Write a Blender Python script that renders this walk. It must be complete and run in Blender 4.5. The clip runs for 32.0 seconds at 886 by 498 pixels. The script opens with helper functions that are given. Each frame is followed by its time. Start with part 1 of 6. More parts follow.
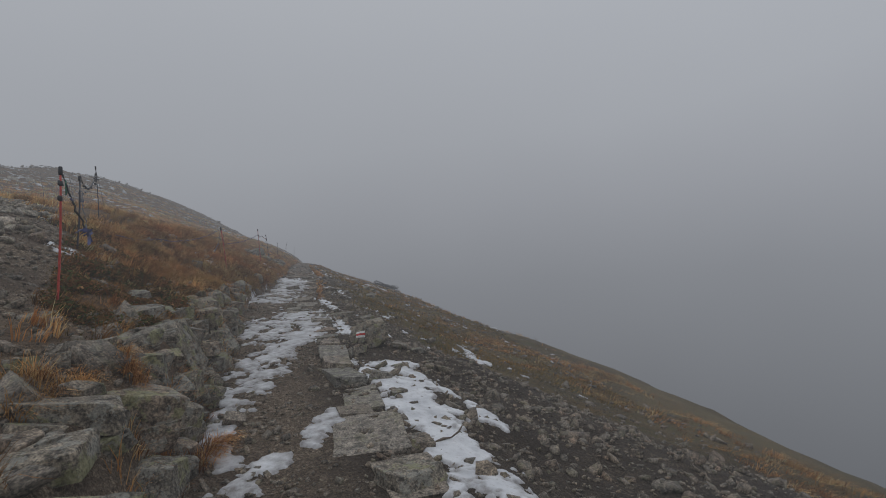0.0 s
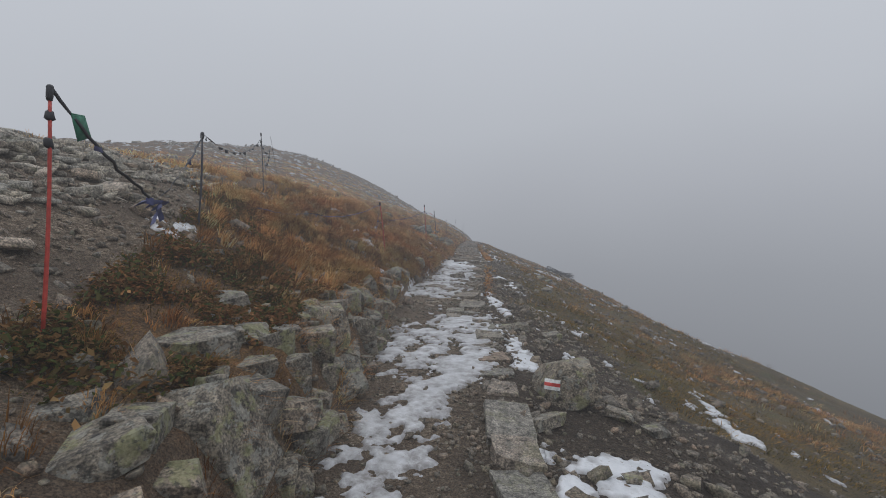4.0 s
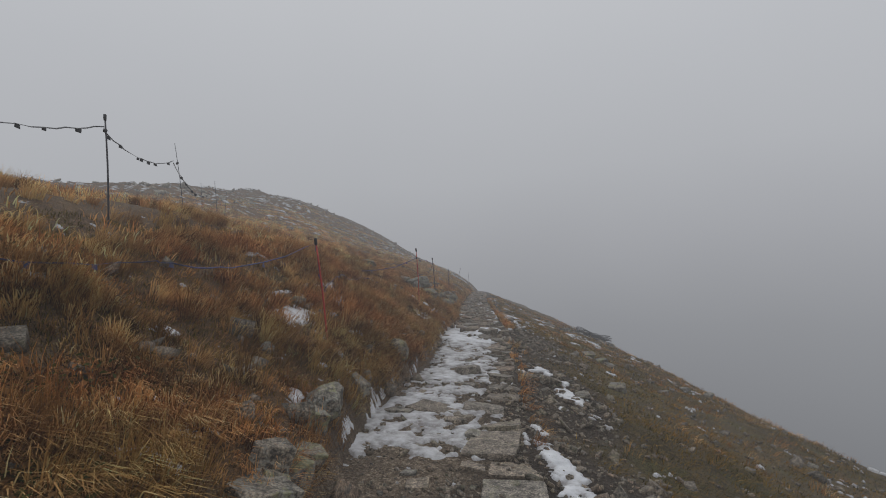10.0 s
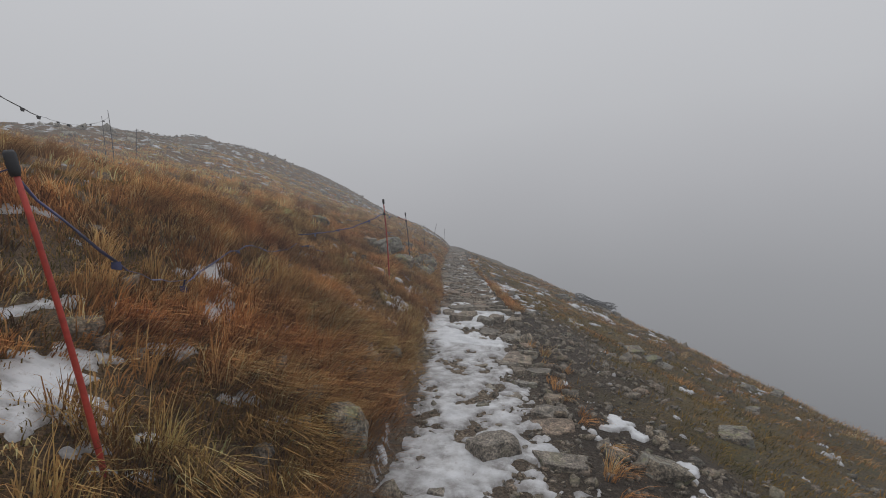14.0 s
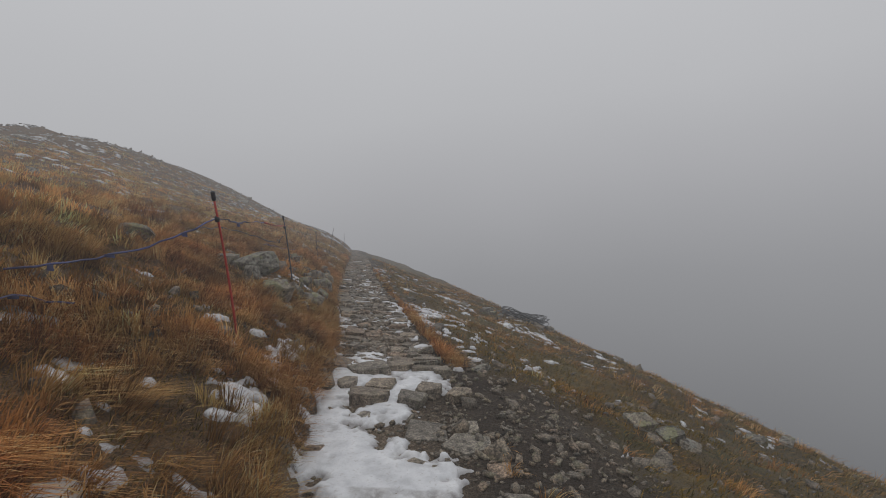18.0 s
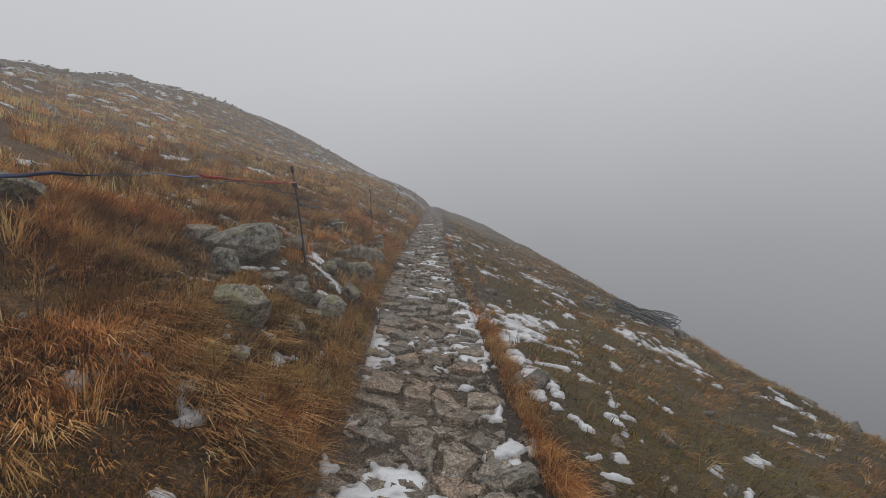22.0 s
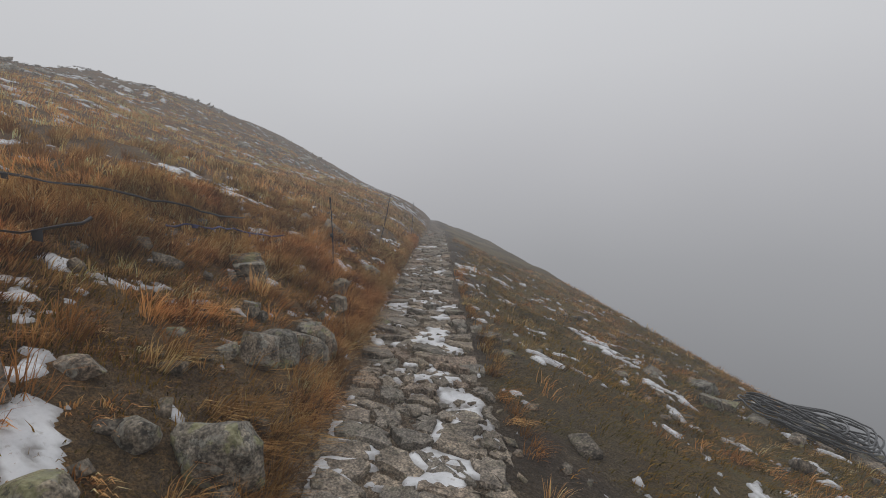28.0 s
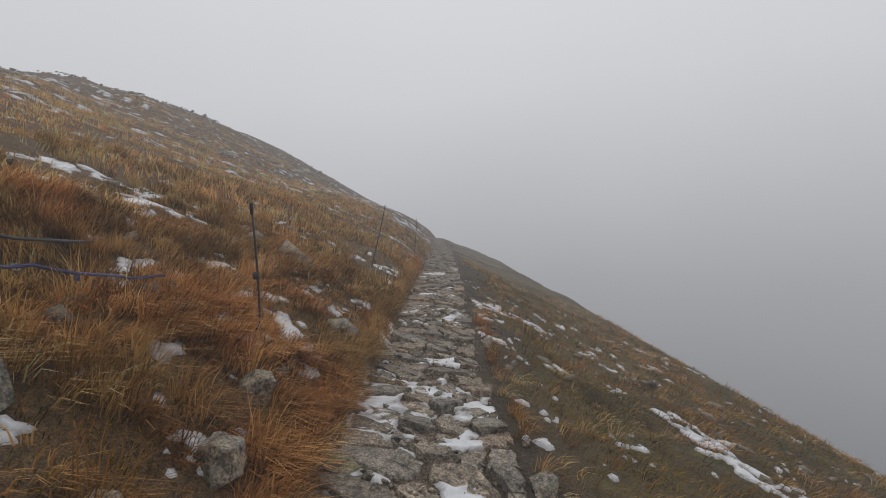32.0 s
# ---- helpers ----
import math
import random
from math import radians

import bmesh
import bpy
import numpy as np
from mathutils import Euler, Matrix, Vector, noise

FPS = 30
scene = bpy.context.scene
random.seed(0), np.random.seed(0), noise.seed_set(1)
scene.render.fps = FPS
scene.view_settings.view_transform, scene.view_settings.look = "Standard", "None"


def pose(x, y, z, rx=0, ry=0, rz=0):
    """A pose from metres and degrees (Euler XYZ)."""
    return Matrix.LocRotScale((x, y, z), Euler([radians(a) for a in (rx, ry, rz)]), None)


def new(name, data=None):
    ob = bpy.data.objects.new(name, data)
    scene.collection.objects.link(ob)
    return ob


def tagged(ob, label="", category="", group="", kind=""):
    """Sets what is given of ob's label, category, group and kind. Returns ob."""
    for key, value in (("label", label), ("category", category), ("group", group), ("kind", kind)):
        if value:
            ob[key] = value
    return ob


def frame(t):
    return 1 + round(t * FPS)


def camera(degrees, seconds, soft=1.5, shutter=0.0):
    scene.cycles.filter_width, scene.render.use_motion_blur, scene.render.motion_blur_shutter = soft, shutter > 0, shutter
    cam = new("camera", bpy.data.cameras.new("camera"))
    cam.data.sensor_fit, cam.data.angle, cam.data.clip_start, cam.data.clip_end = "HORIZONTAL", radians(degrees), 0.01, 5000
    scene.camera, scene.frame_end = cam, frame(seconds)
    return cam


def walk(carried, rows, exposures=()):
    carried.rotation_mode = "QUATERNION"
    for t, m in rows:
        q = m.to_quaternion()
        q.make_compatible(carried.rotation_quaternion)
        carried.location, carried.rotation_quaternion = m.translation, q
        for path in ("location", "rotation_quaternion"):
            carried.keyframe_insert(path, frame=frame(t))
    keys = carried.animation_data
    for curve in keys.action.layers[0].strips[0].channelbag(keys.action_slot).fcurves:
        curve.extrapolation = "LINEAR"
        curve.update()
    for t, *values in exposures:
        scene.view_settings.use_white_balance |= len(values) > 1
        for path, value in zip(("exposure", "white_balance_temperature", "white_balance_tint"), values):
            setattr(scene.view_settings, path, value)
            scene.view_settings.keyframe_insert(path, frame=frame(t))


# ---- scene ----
cam = camera(85.9, 32.0, 1.0)
METRES, EYE, TILT, LEAN, TURN = 28.0, 1.59, 0.0, 0.0, 0.0
ROWS = [
    (0.0, 0.0, 0.0, 0.0, 0.0, 0.0, -0.0),
    (0.5, 0.0006, 0.013, 0.0011, 5.25, -1.61, -0.84),
    (1.0, 0.0012, 0.0262, 0.0007, 7.91, -2.47, -1.11),
    (1.5, -0.006, 0.0352, 0.001, 11.02, -3.17, -1.58),
    (2.0, -0.0081, 0.0478, 0.0007, 13.96, -5.06, -2.21),
    (2.5, -0.0154, 0.0633, 0.0014, 15.02, -6.21, -2.03),
    (3.0, -0.0258, 0.0784, 0.0054, 16.8, -5.72, -2.22),
    (3.5, -0.0262, 0.0912, 0.0056, 18.33, -4.02, -2.4),
    (5.5, -0.0485, 0.1487, 0.0044, 23.35, -1.83, -2.61),
    (6.0, -0.0534, 0.1636, 0.0043, 23.17, -0.55, -2.59),
    (6.5, -0.0611, 0.1766, 0.0043, 22.27, 0.9, -2.42),
    (7.0, -0.0645, 0.1911, 0.0056, 21.62, 1.64, -2.42),
    (7.5, -0.0655, 0.2087, 0.0069, 20.46, 0.54, -2.3),
    (8.0, -0.0734, 0.226, 0.0065, 20.54, 0.35, -2.17),
    (8.5, -0.0758, 0.2439, 0.0066, 20.88, 1.98, -2.28),
    (9.0, -0.0799, 0.2577, 0.0084, 20.49, 3.14, -2.22),
    (9.5, -0.0884, 0.2713, 0.0096, 20.89, 3.25, -2.25),
    (10.0, -0.0939, 0.2886, 0.0092, 20.28, 2.64, -2.16),
    (10.5, -0.1025, 0.305, 0.009, 19.64, 2.34, -2.07),
    (11.0, -0.1097, 0.3205, 0.0106, 19.94, 1.07, -2.13),
    (11.5, -0.1149, 0.3381, 0.0122, 19.33, -0.16, -2.08),
    (12.0, -0.1229, 0.3545, 0.0125, 19.75, -0.6, -2.17),
    (12.5, -0.1283, 0.3696, 0.012, 19.7, -1.19, -2.16),
    (13.0, -0.1351, 0.3847, 0.0125, 18.58, -1.82, -2.0),
    (13.5, -0.1431, 0.4001, 0.0139, 18.09, -2.26, -2.0),
    (14.0, -0.1493, 0.4172, 0.0137, 16.57, -2.79, -1.74),
    (14.5, -0.1575, 0.4328, 0.013, 15.42, -3.33, -1.49),
    (15.0, -0.1615, 0.4493, 0.0143, 13.26, -2.46, -1.14),
    (15.5, -0.1661, 0.462, 0.0161, 11.46, -1.63, -0.84),
    (17.5, -0.1783, 0.5175, 0.0185, 6.44, -1.67, -0.65),
    (18.0, -0.1799, 0.5352, 0.0172, 4.9, -2.43, -0.36),
    (18.5, -0.1811, 0.5525, 0.0179, 4.98, -3.61, -0.44),
    (19.0, -0.1817, 0.5707, 0.0185, 4.81, -5.11, -0.42),
    (19.5, -0.1839, 0.5891, 0.0181, 5.87, -5.96, -0.58),
    (20.0, -0.1842, 0.6065, 0.0175, 7.82, -6.83, -0.94),
    (20.5, -0.1866, 0.623, 0.0188, 9.55, -7.21, -1.16),
    (21.0, -0.1913, 0.6393, 0.02, 12.98, -7.47, -1.68),
    (21.5, -0.1969, 0.655, 0.0191, 14.79, -7.48, -1.91),
    (22.0, -0.202, 0.668, 0.0199, 14.58, -7.8, -1.86),
    (22.5, -0.2093, 0.6828, 0.0201, 13.96, -7.96, -1.79),
    (23.0, -0.2124, 0.6983, 0.0188, 12.34, -8.25, -1.63),
    (23.5, -0.2154, 0.7149, 0.0174, 11.34, -8.56, -1.67),
    (24.0, -0.2203, 0.733, 0.0195, 12.23, -8.14, -1.86),
    (24.5, -0.2225, 0.7488, 0.0189, 11.89, -8.08, -1.85),
    (25.0, -0.2261, 0.7653, 0.0168, 12.64, -7.85, -1.99),
    (25.5, -0.2299, 0.778, 0.0178, 14.08, -7.91, -2.18),
    (27.5, -0.2472, 0.8222, 0.0166, 13.74, -6.69, -2.34),
    (28.0, -0.2528, 0.8356, 0.0158, 14.62, -6.23, -2.49),
    (28.5, -0.2572, 0.8503, 0.0143, 13.49, -5.84, -2.29),
    (29.0, -0.2624, 0.864, 0.0146, 12.11, -6.44, -2.19),
    (29.5, -0.2663, 0.8794, 0.0157, 12.6, -6.35, -2.28),
    (30.0, -0.2687, 0.8943, 0.0168, 11.78, -6.46, -2.12),
    (30.5, -0.2733, 0.9078, 0.0151, 12.68, -6.53, -2.31),
    (31.0, -0.2771, 0.9185, 0.0152, 14.5, -6.5, -2.52),
    (31.5, -0.2804, 0.9302, 0.0131, 14.53, -5.94, -2.57),
    (32.0, -0.2865, 0.9435, 0.0128, 15.19, -4.19, -2.8),
]
walk(cam, [(t, pose(0, 0, EYE, TILT, LEAN, TURN) @ pose(METRES * x, METRES * y, METRES * z, 90 + pitch, roll, yaw)) for t, x, y, z, yaw, pitch, roll in ROWS],
     exposures=[(0, -0.34, 6200, 10.5), (1.5, -0.2, 6200, 10.5), (3, 0.12, 6170, 10.5), (6, -0.03, 6200, 10.5), (9, -0.15, 6350, 10.5), (12, -0.12, 6450, 11), (15, 0.0, 6500, 11), (18, -0.16, 6550, 11), (20, 0.0, 6550, 11), (25, 0.06, 6550, 11), (29, 0.0, 6550, 11), (32, 0.05, 6550, 11)])

# ---- thick mountain fog, glowing in place of scattered daylight ----
FOG_DENSITY, FOG_GLOW = 0.019, 0.19
world = bpy.data.worlds.new("foggy_sky")
scene.world = world
world.use_nodes = True
wt = world.node_tree
wt.nodes.clear()
w_out = wt.nodes.new("ShaderNodeOutputWorld")
w_bg = wt.nodes.new("ShaderNodeBackground")
w_sky = wt.nodes.new("ShaderNodeTexSky")
w_sky.sky_type, w_sky.sun_disc, w_sky.sun_elevation, w_sky.sun_rotation = "NISHITA", False, radians(35), radians(40)
w_bg.inputs["Strength"].default_value = 0.1
wt.links.new(w_sky.outputs["Color"], w_bg.inputs["Color"])
wt.links.new(w_bg.outputs["Background"], w_out.inputs["Surface"])
# The air absorbs and emits; its added glow stands in for scattered daylight.
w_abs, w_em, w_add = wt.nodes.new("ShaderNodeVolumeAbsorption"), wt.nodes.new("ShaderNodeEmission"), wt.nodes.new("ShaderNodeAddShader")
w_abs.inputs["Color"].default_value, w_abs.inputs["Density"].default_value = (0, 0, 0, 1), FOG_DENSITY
w_em.inputs["Color"].default_value, w_em.inputs["Strength"].default_value = (0.985, 0.985, 1.0, 1), FOG_DENSITY * FOG_GLOW
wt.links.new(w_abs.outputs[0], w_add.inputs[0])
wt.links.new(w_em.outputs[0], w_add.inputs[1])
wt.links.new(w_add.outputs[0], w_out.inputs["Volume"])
# ---- the lie of the land ----
def lerp_at(v, xs, ys):
    return np.interp(v, xs, ys)


def lattice(ix, iy, seed):
    """A repeatable value in 0..1 for each lattice point."""
    n = (ix.astype(np.int64) * 374761393 + iy.astype(np.int64) * 668265263 + seed * 1442695041) & 0x7FFFFFFF
    n = ((n ^ (n >> 13)) * 1274126177) & 0x7FFFFFFF
    return ((n ^ (n >> 16)) & 0xFFFF) / 65535.0


def soft_noise(x, y, seed=0):
    """Smooth value noise in -1..1."""
    x, y = np.asarray(x, float), np.asarray(y, float)
    fx, fy = np.floor(x), np.floor(y)
    tx, ty = x - fx, y - fy
    tx, ty = tx * tx * (3 - 2 * tx), ty * ty * (3 - 2 * ty)
    a = lattice(fx, fy, seed) * (1 - tx) + lattice(fx + 1, fy, seed) * tx
    b = lattice(fx, fy + 1, seed) * (1 - tx) + lattice(fx + 1, fy + 1, seed) * tx
    return 2 * (a * (1 - ty) + b * ty) - 1


def rough(x, y, size, octaves=3, seed=0):
    """Layered noise whose largest lumps are about size metres across."""
    total, amp = 0.0, 1.0
    for k in range(octaves):
        total = total + amp * soft_noise(np.asarray(x) / size + 17.3 * k, np.asarray(y) / size - 9.1 * k, seed + k)
        size, amp = size * 0.47, amp * 0.5
    return total / 1.75


PATH_Y = [-30, 0, 3, 7.2, 9, 11.3, 13, 15.5, 18, 21, 23.2, 25.7, 28.3, 31.8, 36.7, 60, 140]
PATH_X = [9, 0, -1.0, -2.35, -3.0, -3.85, -4.4, -4.85, -5.6, -6.25, -6.95, -7.8, -8.55, -9.55, -10.85, -17, -40]


def path_x(y):
    """The middle line of the path, smoothed."""
    y = np.asarray(y, float)
    return sum(lerp_at(y + d, PATH_Y, PATH_X) for d in (-0.9, -0.45, 0, 0.45, 0.9)) / 5


def path_half(y):
    return lerp_at(y, [0, 3, 8, 12, 15, 19, 22, 27, 32], [0.62, 0.64, 0.8, 0.8, 0.66, 0.68, 0.6, 0.58, 0.5])


def path_z(y):
    return lerp_at(y, [-30, 0, 5, 14, 21, 25, 31, 55, 75, 110, 140], [-0.6, -0.02, 0.0, 0.28, 0.35, 0.4, 0.4, 0.4, 0.1, -1.0, -2.0])


def across(x, y):
    return (x - path_x(y)) * 0.955


LEFT_U = [0.0, 0.12, 0.45, 0.95, 1.9, 2.8, 4.5, 8.0]
LEFT_EARLY = [0.0, 0.30, 0.52, 0.78, 1.22, 1.72, 2.35, 3.0]
LEFT_LATE = [0.0, 0.14, 0.36, 0.66, 1.00, 1.36, 1.95, 3.0]
WALL_U = [0.0, 0.1, 0.2, 0.42, 0.95, 1.9, 2.8, 4.5, 8.0]
WALL_Z = [0.0, 0.04, 0.34, 0.68, 0.86, 1.22, 1.72, 2.35, 3.0]
CREST_Y = [-20, 5, 12, 20, 28, 33, 37, 46, 52, 60, 70, 80, 100, 140]
CREST_Z = [2.0, 2.8, 3.4, 4.9, 6.2, 7.2, 8.0, 8.9, 10.0, 10.8, 11.1, 11.0, 9.5, 6.0]
RIGHT_U = [0.0, 0.4, 0.9, 1.9, 3.3, 5.5, 8, 10, 12, 16, 22, 40, 120]
RIGHT_EARLY = [0.0, -0.02, -0.07, -0.38, -0.83, -1.5, -2.25, -2.95, -3.75, -5.8, -9.5, -24, -95]
RIGHT_LATE = [0.0, -0.07, -0.24, -0.7, -1.15, -1.78, -3.1, -4.5, -6.1, -9.2, -14.5, -30, -102]


def ground_z(x, y):
    """Height of the ground at x, y: a terrace cut into a slope that rises on one side and falls away on the other."""
    x, y = np.asarray(x, float), np.asarray(y, float)
    u, half = across(x, y), path_half(y)
    late = np.clip((y - 14) / 10, 0, 1)
    late = late * late * (3 - 2 * late)
    left, right = np.maximum(-u - half, 0), np.maximum(u - half, 0)
    open_late = np.clip((y - 19) / 14, 0, 1)
    walled = np.clip((12 - y) / 3, 0, 1)
    early = walled * lerp_at(left, WALL_U, WALL_Z) * lerp_at(y, [1.5, 3.5], [0.82, 1.0]) + (1 - walled) * lerp_at(left, LEFT_U, LEFT_EARLY)
    h = (1 - late) * early + late * lerp_at(left, LEFT_U, LEFT_LATE)
    h = h + (1 - open_late) * lerp_at(right, RIGHT_U, RIGHT_EARLY) + open_late * lerp_at(right, RIGHT_U, RIGHT_LATE)
    h = h - lerp_at(y, [36, 40, 44, 50, 60, 140], [0, 0.05, 0.2, 0.5, 0.9, 1.5]) * np.clip(1 - left / 5, 0, 1) ** 2
    h = h - lerp_at(y, [5, 9, 17, 20], [0, 0.14, 0.14, 0]) * np.clip((right - 2) / 3, 0, 1)
    h = h + lerp_at(y, [18, 22, 25, 28, 31, 36, 40, 45, 50], [0, -0.12, 0.05, 0.1, 0.1, 0.05, -0.1, 0, 0.1]) * np.clip((right - 1) / 2.5, 0, 1)
    rise = np.clip((left - 8.0) / 19.0, 0, 1)
    h = h + (lerp_at(y, CREST_Y, CREST_Z) - 3.0) * (1.35 * rise - 0.35 * rise * rise) - 0.3 * np.maximum(left - 30, 0)
    off = np.maximum(left, right)
    h = h + rough(x, y, 1.3, 3, 5) * 0.16 * np.clip(off / 1.4, 0, 1) + rough(x, y, 0.3, 2, 9) * 0.03 * np.clip(off / 0.5, 0.25, 1)
    h = h + rough(x, y, 6.0, 3, 11) * 0.55 * np.clip((off - 5) / 12, 0, 1)
    h = h + rough(x, y, 3.2, 3, 21) * 0.5 * np.clip((left - 14) / 10, 0, 1)
    return path_z(y) + h
# ---- materials ----
def mat_new(name, rough_value=0.85):
    m = bpy.data.materials.new(name)
    m.use_nodes = True
    t = m.node_tree
    b = t.nodes["Principled BSDF"]
    b.inputs["Roughness"].default_value = rough_value
    return m, t, b


def n_noise(t, scale, detail=4.0, coord=None, rough_value=0.55):
    n = t.nodes.new("ShaderNodeTexNoise")
    n.inputs["Scale"].default_value, n.inputs["Detail"].default_value, n.inputs["Roughness"].default_value = scale, detail, rough_value
    if coord is not None:
        t.links.new(coord, n.inputs["Vector"])
    return n.outputs["Fac"]


def n_cells(t, scale, coord=None, feature="F1", out="Distance"):
    n = t.nodes.new("ShaderNodeTexVoronoi")
    n.feature = feature
    n.inputs["Scale"].default_value = scale
    if coord is not None:
        t.links.new(coord, n.inputs["Vector"])
    return n.outputs[out]


def n_ramp(t, fac, stops):
    r = t.nodes.new("ShaderNodeValToRGB")
    e = r.color_ramp.elements
    while len(e) < len(stops):
        e.new(0.5)
    for k, (p, c) in enumerate(stops):
        e[k].position, e[k].color = p, (*c, 1) if len(c) == 3 else c
    t.links.new(fac, r.inputs["Fac"])
    return r.outputs["Color"]


def n_mix(t, fac, a, b, blend="MIX"):
    n = t.nodes.new("ShaderNodeMix")
    n.data_type, n.blend_type = "RGBA", blend
    for sock, v in ((n.inputs[0], fac), (n.inputs[6], a), (n.inputs[7], b)):
        if isinstance(v, (int, float)):
            sock.default_value = v
        elif isinstance(v, tuple):
            sock.default_value = (*v, 1)
        else:
            t.links.new(v, sock)
    return n.outputs[2]


def n_math(t, op, a, b=0.0):
    n = t.nodes.new("ShaderNodeMath")
    n.operation = op
    for sock, v in zip(n.inputs, (a, b)):
        if isinstance(v, (int, float)):
            sock.default_value = v
        else:
            t.links.new(v, sock)
    return n.outputs[0]


def n_bump(t, b, height, strength=0.5, distance=0.02):
    n = t.nodes.new("ShaderNodeBump")
    n.inputs["Strength"].default_value, n.inputs["Distance"].default_value = strength, distance
    t.links.new(height, n.inputs["Height"])
    t.links.new(n.outputs["Normal"], b.inputs["Normal"])


def n_place(t):
    return t.nodes.new("ShaderNodeNewGeometry").outputs["Position"]


def n_object(t):
    return t.nodes.new("ShaderNodeTexCoord").outputs["Object"]


def n_random(t):
    return t.nodes.new("ShaderNodeObjectInfo").outputs["Random"]


def n_island(t):
    return t.nodes.new("ShaderNodeNewGeometry").outputs["Random Per Island"]


def n_attr(t, name):
    n = t.nodes.new("ShaderNodeAttribute")
    n.attribute_name = name
    return n.outputs["Fac"]


def make_ground():
    m, t, b = mat_new("mountain_ground", 0.95)
    p = n_place(t)
    grit = n_ramp(t, n_cells(t, 62, p, out="Color"), [(0.0, (0.032, 0.024, 0.016)), (0.4, (0.090, 0.070, 0.051)), (0.72, (0.158, 0.125, 0.093)), (0.93, (0.306, 0.264, 0.212))])
    coarse = n_ramp(t, n_cells(t, 24, p, out="Color"), [(0.0, (0.040, 0.029, 0.021)), (0.55, (0.101, 0.080, 0.058)), (0.93, (0.238, 0.202, 0.156))])
    stony = n_mix(t, n_noise(t, 4, 5, p), grit, coarse)
    stony = n_mix(t, n_ramp(t, n_noise(t, 1.1, 5, p), [(0.4, (0, 0, 0)), (0.65, (1, 1, 1))]), stony, (0.062, 0.046, 0.033))
    turf = n_ramp(t, n_noise(t, 11, 10, p, 0.85), [(0.36, (0.018, 0.013, 0.005)), (0.45, (0.08, 0.055, 0.02)), (0.52, (0.13, 0.09, 0.032)), (0.58, (0.23, 0.145, 0.05)), (0.68, (0.4, 0.28, 0.12))])
    rust = n_ramp(t, n_noise(t, 0.55, 5, p), [(0.38, (0, 0, 0)), (0.62, (1, 1, 1))])
    turf = n_mix(t, n_math(t, "MULTIPLY", rust, 0.75), turf, n_mix(t, 1.0, turf, (1.45, 1.0, 0.7), "MULTIPLY"))
    olive = n_ramp(t, n_noise(t, 14, 10, p, 0.8), [(0.36, (0.018, 0.014, 0.004)), (0.46, (0.063, 0.045, 0.014)), (0.54, (0.099, 0.066, 0.021)), (0.62, (0.143, 0.088, 0.030)), (0.72, (0.227, 0.152, 0.063))])
    turf = n_mix(t, n_math(t, "MULTIPLY", n_attr(t, "open_side"), n_ramp(t, n_noise(t, 0.7, 4, p), [(0.35, (0.45, 0.45, 0.45)), (0.6, (1, 1, 1))])), turf, olive)
    moss = n_math(t, "MULTIPLY", n_attr(t, "open_side"), n_ramp(t, n_noise(t, 1.7, 6, p, 0.65), [(0.52, (0, 0, 0)), (0.62, (0.6, 0.6, 0.6))]))
    turf = n_mix(t, moss, turf, n_ramp(t, n_noise(t, 26, 7, p, 0.75), [(0.38, (0.025, 0.028, 0.008)), (0.52, (0.085, 0.088, 0.024)), (0.66, (0.17, 0.165, 0.06))]))
    straw = n_math(t, "MULTIPLY", n_ramp(t, n_noise(t, 0.22, 5, p), [(0.4, (0, 0, 0)), (0.58, (1, 1, 1))]), 0.55)
    turf = n_mix(t, straw, turf, n_mix(t, 0.5, turf, (0.34, 0.26, 0.15)))
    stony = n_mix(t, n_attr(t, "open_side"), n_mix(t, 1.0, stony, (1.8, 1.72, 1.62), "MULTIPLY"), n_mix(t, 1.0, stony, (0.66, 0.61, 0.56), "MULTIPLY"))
    turf = n_mix(t, n_attr(t, "open_side"), n_mix(t, 1.0, turf, (0.85, 0.74, 0.66), "MULTIPLY"), n_mix(t, 1.0, turf, (1.0, 1.02, 0.85), "MULTIPLY"))
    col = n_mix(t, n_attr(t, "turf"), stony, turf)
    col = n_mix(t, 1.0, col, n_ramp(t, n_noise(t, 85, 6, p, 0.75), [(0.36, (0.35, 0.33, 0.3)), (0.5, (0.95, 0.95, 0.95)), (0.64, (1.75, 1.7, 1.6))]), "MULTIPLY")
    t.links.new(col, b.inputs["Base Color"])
    h = n_math(t, "ADD", n_math(t, "MULTIPLY", n_cells(t, 30, p), 0.9), n_noise(t, 60, 5, p, 0.7))
    n_bump(t, b, h, 1.0, 0.05)
    return m


